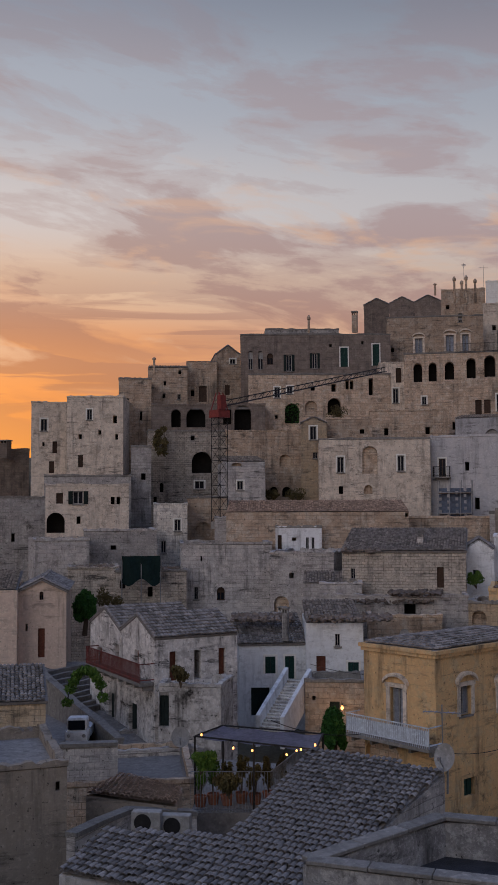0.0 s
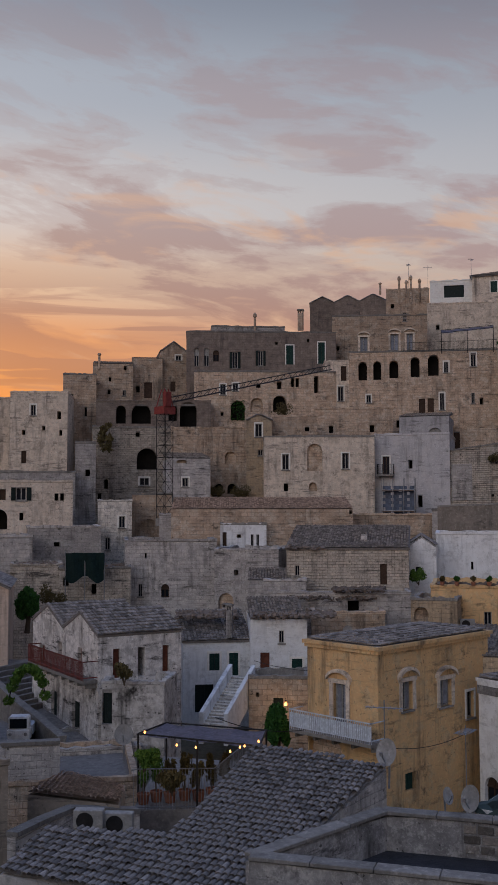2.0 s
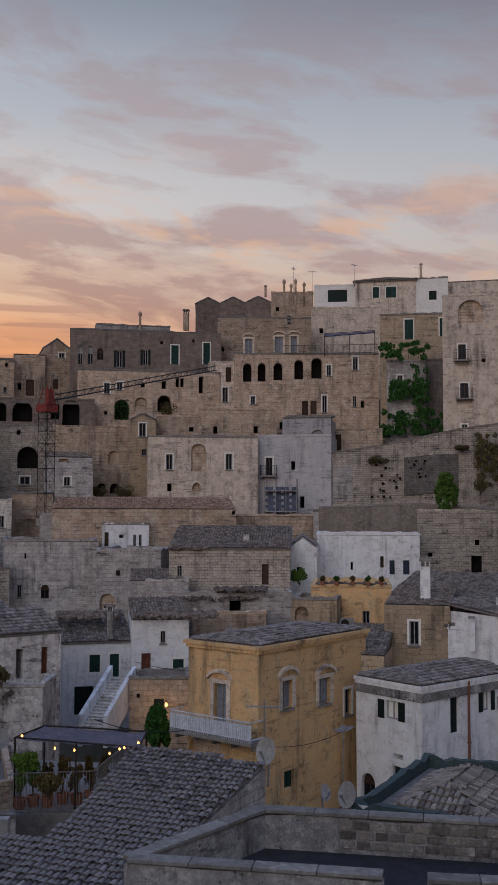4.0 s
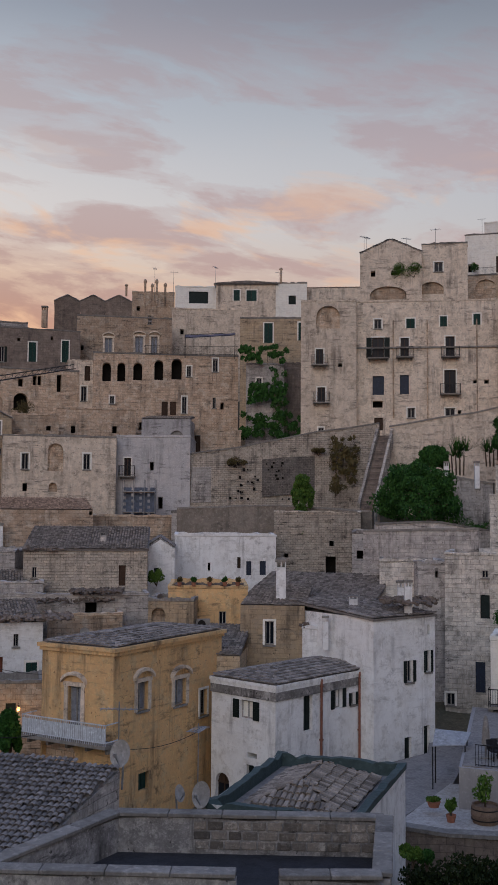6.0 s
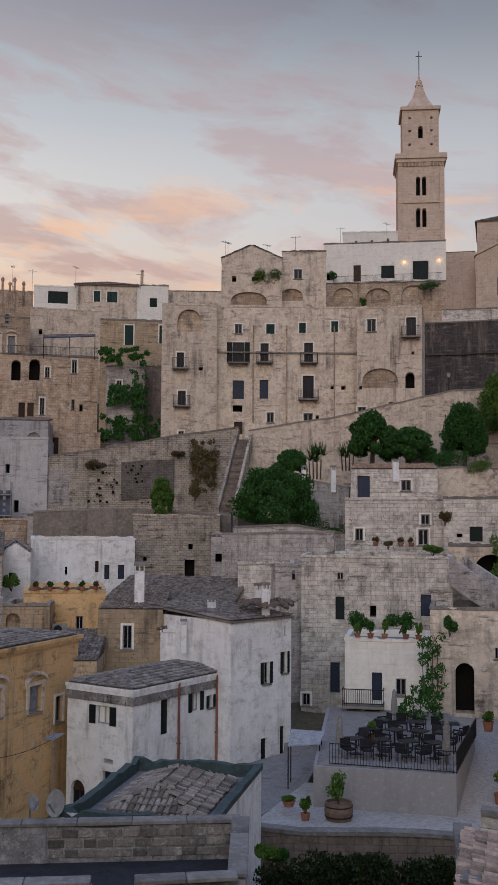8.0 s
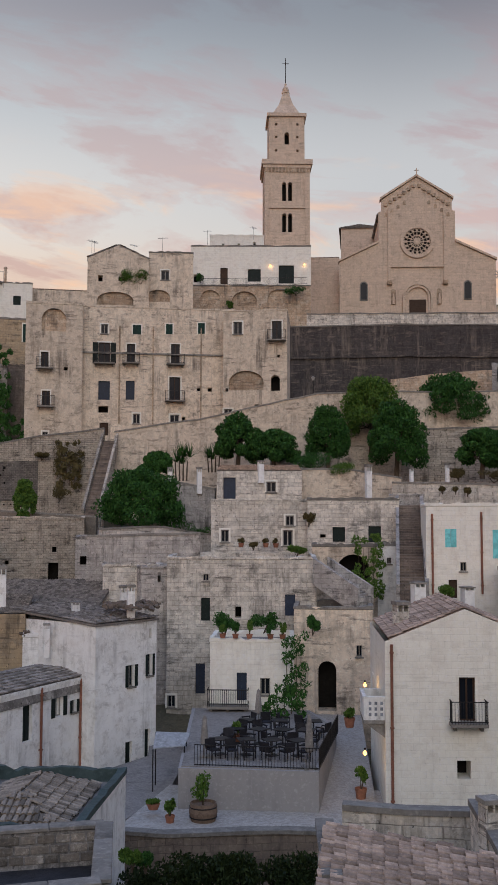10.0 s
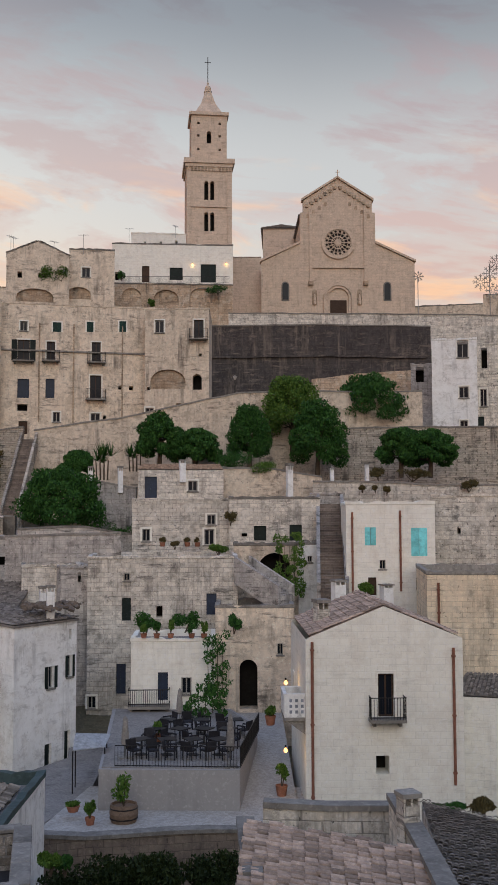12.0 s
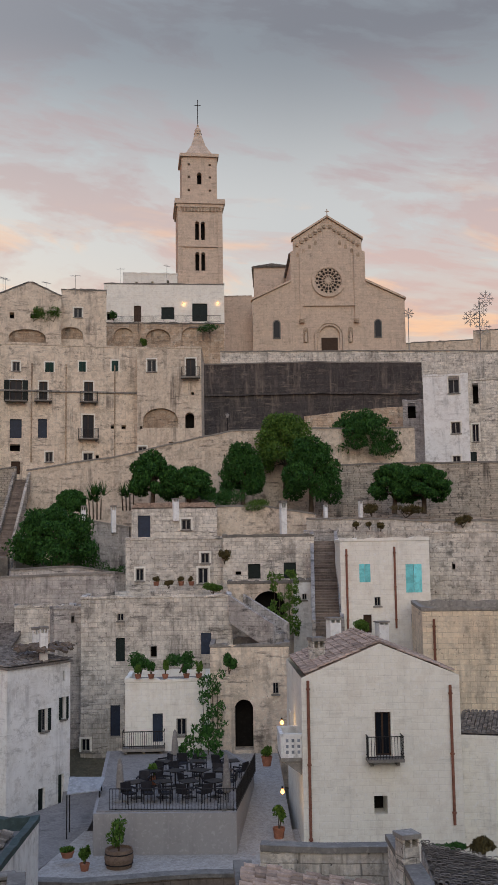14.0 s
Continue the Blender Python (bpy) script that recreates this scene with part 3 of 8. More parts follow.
def house(label, x, y, z, yaw, w, d, h, mat, roof="flat", front=(), left=(), right=(), rise=None, rmat=None, over=0.0, cornice=0.0, pipes=(), many="", coping=None, bands=(), fascia=0.0):
    """A house on the slope: walls down to the ground, openings with joinery, its roof."""
    M = pose(x, y, z, 0, 0, yaw)
    low = min(ground(*(M @ Vector((a, b, 0))).xy) for a in (-w / 2, w / 2) for b in (0, d))
    v0 = min(0.0, low - z) - 0.8
    ob = group("house", M, label, "house", many)
    bm = bmesh.new()
    r = rise if rise is not None else (0.28 * w / 2 if roof == "gable" else 0.30 * d / 2)
    frames = {s: face_frame(s, w, d) for s in ("front", "left", "right")}
    pierced(bm, frames["front"], -w / 2, w / 2, v0, h, front, top=r if roof == "gable" else None)
    side_top = r if roof == "ridge" else None
    pierced(bm, frames["left"], 0, d, v0, h, left, top=side_top)
    pierced(bm, frames["right"], 0, d, v0, h, right, top=side_top)
    back = Matrix(((1, 0, 0, 0), (0, 0, 1, d), (0, 1, 0, 0), (0, 0, 0, 1)))
    pierced(bm, back, -w / 2, w / 2, v0, h, (), top=r if roof == "gable" else None)
    bmesh.ops.remove_doubles(bm, verts=bm.verts, dist=0.0005)
    wall = part("wall", bm, mat, ob)
    for side, holes in (("front", front), ("left", left), ("right", right)):
        for hole in holes:
            opening(wall, frames[side], hole)
    rm = rmat or TILE
    if roof in ("flat", "flathip"):
        b = bmesh.new()
        box(b, -w / 2 + 0.06, w / 2 - 0.06, 0.06, d - 0.06, h - 0.6, h - 0.38)
        part("roof", b, FLAT, ob, "flat screed roof behind a low parapet")
        rng = random.Random(int(x * 10))
        b = bmesh.new()
        t = 0.24
        corners = ((-1, 0), (1, 0), (1, 1), (-1, 1))
        loops = []
        for (ax, ay), (bx, by) in zip(corners, corners[1:] + corners[:1]):
            for i in range(14):
                cx, cy = ax + (bx - ax) * i / 14, ay + (by - ay) * i / 14
                zt = h + 0.07 + rng.uniform(-0.08, 0.05) - (0.14 if rng.random() < 0.10 else 0)
                o = (cx * (w / 2 + 0.04), -0.04 + cy * (d + 0.08))
                n_ = (cx * (w / 2 - t), t + cy * (d - 2 * t))
                loops.append([b.verts.new((*o, h - 0.12)), b.verts.new((*o, zt)), b.verts.new((*n_, zt)), b.verts.new((*n_, h - 0.40))])
        for p_, q_ in zip(loops, loops[1:] + loops[:1]):
            for i in range(4):
                b.faces.new((p_[i], q_[i], q_[(i + 1) % 4], p_[(i + 1) % 4]))
        part("coping", b, coping or (COPING if rng.random() < 0.4 and mat is not OCHRE else mat), ob, "worn stone coping")
        if roof == "flathip":
            g, zz = 0.75, h - 0.36
            c = [(-w / 2 + g, g, zz), (w / 2 - g, g, zz), (w / 2 - g, d - g, zz), (-w / 2 + g, d - g, zz)]
            A, B_ = (0, w / 2, zz + r), (0, d - w / 2, zz + r)
            for poly in ([c[0], c[1], A], [c[1], c[2], B_, A], [c[2], c[3], B_], [c[3], c[0], A, B_]):
                tiles(ob, poly, rmat or TILE, 0.2, 0.36)
    elif roof == "shed":
        tiles(ob, [(-w / 2 - over, -over, h), (w / 2 + over, -over, h), (w / 2 + over, d, h + r), (-w / 2 - over, d, h + r)], rm)
    elif roof == "gable":
        for s in (-1, 1):
            tiles(ob, [(s * (w / 2 + over), -over, h - over * r / (w / 2)), (s * (w / 2 + over), d, h - over * r / (w / 2)), (0, d, h + r), (0, -over, h + r)], rm)
    elif roof == "ridge":
        tiles(ob, [(-w / 2 - over, -over, h), (w / 2 + over, -over, h), (w / 2 + over, d / 2, h + r), (-w / 2 - over, d / 2, h + r)], rm)
        tiles(ob, [(w / 2 + over, d + over, h), (-w / 2 - over, d + over, h), (-w / 2 - over, d / 2, h + r), (w / 2 + over, d / 2, h + r)], rm)
    elif roof == "hip":
        i = min(w, d) / 2
        A, B_ = (-w / 2 + i, d / 2, h + r), (w / 2 - i, d / 2, h + r)
        if d > w:
            A, B_ = (0, i, h + r), (0, d - i, h + r)
        c = [(-w / 2 - over, -over, h), (w / 2 + over, -over, h), (w / 2 + over, d + over, h), (-w / 2 - over, d + over, h)]
        if d > w:
            for poly in ([c[0], c[1], A], [c[1], c[2], B_, A], [c[2], c[3], B_], [c[3], c[0], A, B_]):
                tiles(ob, poly, rm)
        else:
            for poly in ([c[0], c[1], B_, A], [c[1], c[2], B_], [c[2], c[3], A, B_], [c[3], c[0], A]):
                tiles(ob, poly, rm)
    if cornice:
        b = bmesh.new()
        for i, (o, z0, z1) in enumerate(((cornice, h - 0.18, h - 0.004), (cornice * 0.55, h - 0.36, h - 0.18))):
            box(b, -w / 2 - o, w / 2 + o, -o, d + o, z0, z1)
        part("cornice", b, mat, ob)
    if fascia:
        b = bmesh.new()
        box(b, -w / 2 - 0.05, w / 2 + 0.05, -0.05, d + 0.05, h - fascia - 0.2, h - 0.2)
        part("fascia", b, SOOT, ob, "black-streaked band under the eaves")
    for v in bands:
        b = bmesh.new()
        box(b, -w / 2 - 0.06, w / 2 + 0.06, -0.16, d * 0.5, v, v + 0.16)
        part("string_course", b, COPING, ob, "worn stone string course")
    for side, u, va, vb in pipes:
        b = bmesh.new()
        m = frames[side]
        rod(b, m @ Vector((u, va, 0.09)), m @ Vector((u, vb, 0.09)), 0.065, n=8)
        for v in (va + 0.5, (va + vb) / 2, vb - 0.4):
            fbox(b, m, u - 0.09, u + 0.09, v, v + 0.06, 0, 0.17)
        part("downpipe", b, TAN if mat is CREAM else RUST, ob, "painted metal downpipe")
    return ob


# ---- the ground: one sheet to the horizon ----
gv, gf = [], []
radii = [0.5, 2, 3.5, 5, 7, 10, 14] + list(range(18, 172, 4)) + [190, 230, 300, 450, 800, 1600, 3600]
for r in radii:
    for k in range(120):
        a = k * math.tau / 120
        gx, gy = r * math.sin(a), r * math.cos(a)
        gv.append((gx, gy, ground(gx, gy) + (noise.noise(Vector((gx, gy, 0)) * 0.08) * 0.8 if 20 < r < 200 else 0)))
for i in range(len(radii) - 1):
    for k in range(120):
        gf.append((i * 120 + k, i * 120 + (k + 1) % 120, (i + 1) * 120 + (k + 1) % 120, (i + 1) * 120 + k))
gf.append(tuple(range(120))[::-1])
tagged(sheet("ground", gv, gf, EARTH, smooth=True), "dry earth and scrub of the hillside", "ground", kind="structure")

# ---- houses ----
house("low dark stone house at the edge of town", -67.96, 104.91, 16.24, 32.94, 7.35, 8, 5.75, DARK, "flat")
house("cream cube house standing against the sunset", -57.85, 99.39, 16.05, 30.2, 3.89, 9, 10.6, CREAM, "flat",
      front=[(-0.56, 7.3, 0.74, 1.39, 'w'), (-0.6, 5.66, 0.25, 0.44, 'k'), (0.64, 4.85, 0.5, 1.33, 'd'), (0.32, 2.64, 0.56, 1.32, 'd')])
house("tall buff stone house with scattered small windows", -52.02, 99.18, 17.22, 19.68, 6.17, 8, 9.8, CREAM, "flat",
      front=[(-0.61, 7.18, 0.56, 1.18, 'w'), (-1.61, 5.07, 0.37, 0.56, 'k'), (-1.56, 1.98, 0.55, 1.36, 'd'), (0.52, 5.56, 0.31, 0.5, 'k'), (2.18, 6.8, 0.43, 0.87, 'k'), (2.37, 5.0, 0.31, 0.62, 'k')])
house("narrow stone house on the ridge", -50.7, 106.55, 16.74, 25.45, 3.78, 8, 13.14, TAN, "flat",
      front=[(0.71, 8.19, 0.26, 1.12, 'k'), (-0.93, 10.36, 0.39, 0.46, 'k')])
house("stone house with low tiled roof on the ridge", -48.86, 111.79, 24.29, 23.61, 4.75, 7, 7.4, TAN, "shed",
      front=[(-0.35, 5.27, 0.27, 0.55, 'k'), (-0.45, 3.76, 0.34, 0.55, 'k'), (1.36, 3.56, 0.41, 0.69, 'w'), (1.46, 6.65, 0.34, 0.48, 'k')], rise=1.2)
house("stone house with a tall dark door", -45.83, 115.22, 26.2, 21.69, 3.74, 7, 6.5, TAN, "shed",
      front=[(0.14, 1.6, 0.97, 1.95, 'd'), (-1.11, 2.3, 0.42, 0.84, 'k')], rise=1.0)
house("stone terrace wall with deep arches", -41.78, 107.14, 22.74, 21.31, 12.97, 4, 3.81, DARK, "flat",
      front=[(-3.7, 1.16, 1.09, 2.06, 'a'), (-1.43, 1.16, 2.18, 2.26, 'a'), (2.14, 1.48, 0.96, 1.94, 'a'), (3.91, 0.83, 1.93, 2.84, 'a')])
house("gabled stone house on the ridge", -43.12, 117.33, 26.3, 26.18, 3.1, 7, 7.55, TAN, "gable",
      front=[(0.57, 6.35, 0.71, 0.64, 'w'), (-0.11, 2.46, 0.63, 1.27, 'd')], rise=1.1)
house("long dark stone palace with green and black shutters", -31.98, 117.73, 29.7, 19.2, 18.19, 9, 6.07, DARK, "flat",
      front=[(-7.87, 1.75, 0.55, 2.27, 'g'), (-6.67, 1.75, 0.62, 2.27, 'g'), (-5.51, 2.36, 0.75, 1.38, 'e'), (-3.22, 1.53, 0.68, 2.0, 'o'), (-0.11, 1.86, 0.62, 1.86, 'o'), (3.45, 2.05, 0.89, 2.34, 's'), (7.32, 2.17, 0.82, 2.62, 's'), (1.83, 4.47, 0.34, 0.35, 'k'), (5.7, 4.8, 0.27, 0.41, 'k')])
house("low attic storey on the ridge", -34.63, 121.15, 35.93, 19.95, 9.21, 5, 1.22, GREY, "flat")
house("weathered wall below the palace with arches", -30.53, 113.98, 23.88, 19.0, 16.61, 4, 6.49, TAN, "flat",
      front=[(-4.94, 3.66, 0.66, 1.26, 'w'), (-3.48, 4.12, 0.66, 0.93, 'w'), (-0.78, 4.5, 0.53, 0.53, 'k'), (1.66, 4.36, 0.53, 0.93, 'k'), (3.25, 4.62, 0.4, 1.06, 'k'), (3.78, 4.62, 0.4, 1.06, 'k'), (6.02, 3.94, 0.53, 1.99, 'k'), (-3.21, 0.68, 1.65, 2.32, 'P'), (-1.0, 1.66, 1.45, 1.66, 'A'), (1.71, 1.64, 1.58, 1.99, 'a'), (-5.05, 1.21, 0.33, 0.46, 'k')])
house("dark vaulted roof house on the ridge", -28.83, 139.04, 37.7, 11.71, 3.54, 8, 5.61, DARK, "gable", rise=0.9)
house("dark vaulted roof house on the ridge", -25.36, 139.72, 37.6, 10.29, 3.51, 8, 5.83, DARK, "gable", rise=0.9)
house("dark vaulted roof house on the ridge", -21.83, 140.31, 37.49, 8.84, 3.64, 8, 6.04, DARK, "gable", rise=0.9)
house("tall chimney house on the ridge", -17.06, 140.97, 38.1, 6.89, 5.96, 8, 6.96, TAN, "flat",
      front=[(-2.12, 4.21, 0.46, 0.64, 'k')])
house("brick-tinted palace with curved window hoods", -18.61, 124.62, 32.07, 11.51, 11.74, 8, 6.28, TAN, "flat",
      front=[(-1.97, 1.67, 0.92, 1.85, 'm'), (1.82, 1.75, 0.99, 2.07, 'm'), (3.7, 1.79, 0.78, 2.08, 'm'), (3.11, 5.43, 0.5, 1.08, 'w'), (-5.19, 1.88, 0.35, 0.57, 'k')])
house("whitewashed wall under a roof terrace", -8.85, 131.7, 33.75, 3.84, 9.2, 6, 7.04, CREAM, "flat",
      front=[(-3.26, 3.59, 0.45, 0.68, 'k')])
house("pale arcade of round arches over a stone front", -12.47, 116.34, 20.96, 9.14, 16.79, 6, 11.39, TAN, "flat",
      front=[(-6.84, 8.05, 0.98, 2.17, 'a'), (-5.17, 8.08, 0.91, 2.17, 'a'), (-3.27, 8.23, 1.05, 2.05, 'a'), (-0.85, 8.33, 1.05, 2.31, 'a'), (1.22, 8.43, 1.25, 2.45, 'a'), (2.64, 8.78, 0.53, 1.26, 'w'), (5.7, 9.42, 0.6, 1.59, 'w'), (-6.18, 5.44, 0.52, 0.92, 'w'), (-0.13, 4.13, 0.72, 1.71, 'd'), (0.85, 4.27, 0.72, 1.58, 'd'), (2.13, 4.48, 0.53, 1.98, 'w'), (5.62, 5.18, 0.4, 1.25, 'w'), (6.54, 5.06, 0.4, 0.79, 'k'), (6.45, 0.19, 0.86, 1.97, 'd')])
house("whitewashed stone house with a plant on the sill", -22.49, 116.86, 25.65, 14.9, 2.98, 5, 6.01, CREAM, "flat",
      front=[(0.74, 3.62, 0.66, 1.74, 'd'), (0.37, 1.21, 0.66, 1.74, 'w')])
house("long terrace wall with square vents", -19.07, 108.33, 21.1, 12.0, 8.43, 4, 4.06, TAN, "flat",
      front=[(-2.48, 1.32, 0.43, 0.8, 'k'), (1.94, 1.38, 0.49, 0.8, 'k'), (4.8, 1.91, 0.43, 0.74, 'k')])
house("small vaulted house with an arched window", -11.15, 104.41, 17.9, 0.09, 5.07, 6, 5.75, SMOKE, "shed",
      front=[(1.12, 1.87, 1.41, 2.7, 'g')], rise=0.8)
house("cream palace with hooded windows and pale stains", -19.87, 93.93, 13.52, 15.97, 10.42, 9, 7.6, CREAM, "flat",
      front=[(-3.2, 4.36, 0.63, 1.48, 'w'), (-0.44, 4.23, 1.43, 2.61, 'A'), (2.46, 4.43, 0.64, 1.5, 'w'), (-3.17, 2.35, 0.42, 0.74, 'k'), (-0.62, 2.32, 0.79, 0.85, 'A')])
house("bluish plastered wing with a balcony door", -11.52, 96.82, 11.94, 0.78, 7.09, 8, 9.38, SMOKE, "flat",
      front=[(-2.46, 5.51, 0.66, 1.74, 'b'), (-0.14, 6.06, 0.38, 0.82, 'k'), (0.05, 2.43, 0.27, 1.08, 'k'), (0.73, 2.43, 0.44, 1.08, 'k')])
house("small yellow plastered gabled house", -26.72, 97.4, 17.34, 15.34, 2.57, 5, 5.73, BUFF, "gable",
      front=[(-0.06, 4.05, 0.66, 1.34, 'w'), (0.11, 2.17, 0.49, 0.61, 'w')], rise=0.6)
house("small grey house with a low roof", -23.76, 100.22, 20.01, 13.34, 4.63, 5, 3.71, TAN, "flat",
      front=[(1.29, 2.08, 0.45, 0.46, 'k')])
house("rubble cliff wall with cave arches", -40.98, 98.84, 11.14, 25.53, 8.2, 5, 11.77, RUBBLE, "flat",
      front=[(1.59, 7.23, 2.15, 2.27, 'a'), (-2.65, 5.21, 0.41, 1.01, 'a'), (0.61, 10.69, 0.42, 0.6, 'k'), (1.32, 5.56, 1.01, 0.83, 'w'), (-3.33, 4.15, 0.35, 0.59, 'k')])
house("stone terrace with dark openings", -32.2, 100.99, 12.88, 17.68, 9.8, 5, 9.92, TAN, "flat",
      front=[(1.32, 6.0, 1.18, 1.36, 'A'), (0.11, 3.17, 0.83, 0.82, 'a'), (1.47, 2.93, 0.94, 1.06, 'a'), (4.27, 6.93, 0.59, 0.71, 'k')])
house("rounded grey stone house with shed roof", -32.3, 92.53, 12.98, 27.25, 3.96, 6, 6.1, GREY, "shed",
      front=[(-0.47, 3.37, 0.61, 0.87, 'w'), (-0.45, 1.9, 0.44, 0.43, 'k'), (-0.82, 5.66, 0.99, 0.33, 'A')], rise=0.8)
house("small pale stone house with a square window", -35.81, 82.57, 10.12, 23.44, 2.98, 6, 4.86, PALE, "flat",
      front=[(0.62, 2.42, 0.55, 1.04, 'w'), (-0.62, 0.5, 0.45, 1.09, 'w')])
house("stone house with a stair arch", -33.91, 86.6, 9.97, 21.38, 3.61, 6, 5.65, TAN, "flat",
      front=[(-0.31, 1.54, 1.55, 1.8, 'A')])
house("cream house with dark shuttered windows and an arch", -41.37, 77.59, 12.19, 30.07, 7.05, 6, 4.42, CREAM, "flat",
      front=[(-2.34, 2.79, 0.57, 0.91, 'd'), (-0.78, 2.74, 0.86, 1.11, 'o'), (2.16, 2.73, 0.34, 0.63, 'k'), (2.64, 2.73, 0.34, 0.63, 'k'), (-0.74, 1.06, 0.34, 0.63, 'k'), (-2.65, 0.3, 1.52, 1.73, 'a')])
house("long flat house behind the cream house", -45.61, 85.61, 14.66, 28.07, 8.11, 5, 3.09, GREY, "flat")
house("low grey walls beside a stair", -51.28, 81.16, 9.52, 32.3, 6.66, 5, 6.2, GREY, "flat",
      front=[(0.33, 2.06, 0.3, 0.77, 'k')])
house("grey stone terrace house", -40.31, 71.41, 7.45, 35.46, 4.33, 6, 4.66, GREY, "flat")
house("long grey stone terrace", -37.52, 76.27, 7.59, 30.21, 5.95, 6, 5.2, GREY, "flat",
      front=[(-0.63, 3.53, 0.46, 0.37, 'k'), (-0.43, 4.88, 0.23, 0.23, 'k')])
house("ruined brown rubble stone house", -36.28, 69.05, 6.46, 27.72, 3.79, 5, 3.59, RUBBLE, "flat")
house("low rubble stone terrace house", -31.95, 70.06, 6.07, 24.53, 5.27, 5, 3.78, RUBBLE, "flat",
      front=[(-2.13, 2.37, 0.42, 0.67, 'k'), (-0.07, 1.76, 0.34, 0.76, 'k')])
house("chapel-like pink house with an oval window", -34.01, 57.73, 4.2, 26.51, 3.09, 8, 4.98, PINK, "gable",
      front=[(-0.03, 4.37, 0.25, 0.54, 'e'), (-0.01, 0.71, 0.43, 1.86, 'r'), (-0.95, 2.41, 0.14, 0.46, 'k')], rise=0.75, over=0.15)
house("pink plastered wing beside the chapel-like house", -36.1, 55.25, 3.94, 29.16, 3.09, 8, 5.37, PINK, "shed", rise=0.8)
house("big blank grey stone house", -27.41, 74.09, 6.02, 23.31, 7.08, 8, 5.77, GREY, "flat",
      front=[(-2.35, 1.45, 0.3, 0.95, 'w'), (-0.45, 1.34, 0.61, 1.04, 'e'), (-1.95, 4.35, 0.13, 0.43, 'k')])
house("tall grey stone house with one vent", -21.34, 73.99, 5.78, 2.07, 4.99, 7, 5.36, GREY, "flat",
      front=[(-0.8, 3.36, 0.35, 0.42, 'k'), (-1.59, 0.8, 1.19, 1.23, 'A')])
house("whitewashed room on a flat rooftop", -23.5, 80.65, 10.32, 16.24, 3.81, 5, 2.69, WHITE, "flat",
      front=[(-1.56, 0.79, 0.33, 1.16, 'd'), (-0.37, 1.48, 0.37, 0.28, 'k'), (0.72, 0.65, 0.23, 1.11, 'w'), (1.18, 0.64, 0.23, 1.11, 'w')])
house("grey stone house on a rooftop", -28.6, 82.16, 10.21, 19.19, 5.4, 5, 3.56, GREY, "flat",
      front=[(-1.47, 1.69, 0.14, 0.72, 'k'), (-0.96, 1.68, 0.19, 0.72, 'k')])
house("long low house with a tiled shed roof", -22.26, 82.04, 10.32, 17.28, 15.21, 5, 3.84, TAN, "shed",
      front=[(3.86, 1.29, 0.51, 0.93, 'w'), (5.5, 1.71, 0.42, 0.47, 'w'), (7.42, 3.41, 0.24, 0.57, 'k')], rise=1.0, rmat=TILE_WARM)
house("low pale wall beside the scaffold", -11.8, 89.22, 10.6, 7.54, 8.73, 5, 3.13, TAN, "flat",
      front=[(-3.02, 1.63, 0.6, 0.35, 'k')])
house("rubble stone house with a tiled roof", -13.23, 71.79, 7.24, 6.44, 8.68, 7, 4.12, RUBBLE, "shed",
      front=[(2.57, 1.56, 0.48, 1.44, 'd'), (-3.58, 2.1, 0.32, 0.76, 'w'), (-3.6, 0.27, 0.24, 0.72, 'w')], rise=1.5, over=0.1)
house("whitewashed gable end of a house", -8.37, 75.54, 8.0, 6.32, 2.14, 6, 3.43, WHITE, "gable",
      front=[(-0.27, 1.04, 0.34, 0.84, 'n')], rise=0.7)
house("low stone wall of a ruined roof terrace", -13.23, 68.74, 5.81, 10.92, 9.65, 5, 2.67, GREY, "flat",
      front=[(0.96, 1.33, 0.77, 0.88, 'k')])
house("bluish whitewashed houses in a row", -3.72, 79.91, 7.72, 4.66, 7.96, 6, 4.58, WHITE, "flat",
      front=[(1.06, 1.94, 0.27, 0.88, 'd'), (1.84, 1.41, 0.4, 1.1, 'D'), (2.94, 1.42, 0.49, 1.1, 'D'), (-1.28, 1.75, 0.18, 0.62, 'k')])
house("whitewashed house with green shutters", -19.16, 60.02, 0.62, 23.71, 4.21, 6, 5.45, WHITE, "shed",
      front=[(-0.19, 3.64, 0.63, 1.03, 's'), (1.0, 3.31, 0.56, 1.37, 's'), (-0.81, 1.1, 1.14, 1.7, 'n')], rise=1.3, over=0.1)
house("white house with a red door and green shutters", -15.29, 60.09, 2.79, 18.29, 3.44, 6, 4.66, WHITE, "shed",
      front=[(0.17, 3.25, 0.3, 0.74, 'w'), (-0.84, 1.55, 0.56, 1.13, 'r'), (1.1, 1.13, 0.64, 1.17, 's')], rise=0.8)
house("terrace wall over a blind arch", -14.43, 56.69, 0.62, 14.29, 3.44, 3, 3.99, TAN, "flat",
      front=[(-0.04, 1.87, 0.56, 0.91, 'n'), (-1.21, 2.83, 0.19, 0.25, 'k')])
house("weathered gabled house with red doors over the lane", -26.96, 52.75, 1.20, -42.95, 4.91, 4.70, 6.55, STREAK, "gable",
      front=[(-0.84, 4.2, 0.78, 0.97, 'r'), (1.15, 1.46, 0.92, 1.41, 'n'), (2.0, 4.42, 0.54, 1.23, 'r')], rise=1.0, over=0.05)
house("weathered gabled house with a red balcony and tiled roof", -23.34, 49.39, 1.20, -42.95, 4.91, 4.70, 6.55, STREAK, "gable",
      front=[(-0.05, 4.5, 0.57, 1.17, 'r'), (-0.55, 1.25, 1.15, 1.57, 'n')], rise=1.0, over=0.05,
      right=[(1.0, 4.30, 0.4, 1.5, "r"), (2.4, 4.30, 0.4, 1.5, "k"), (3.8, 4.30, 0.4, 1.5, "r")])
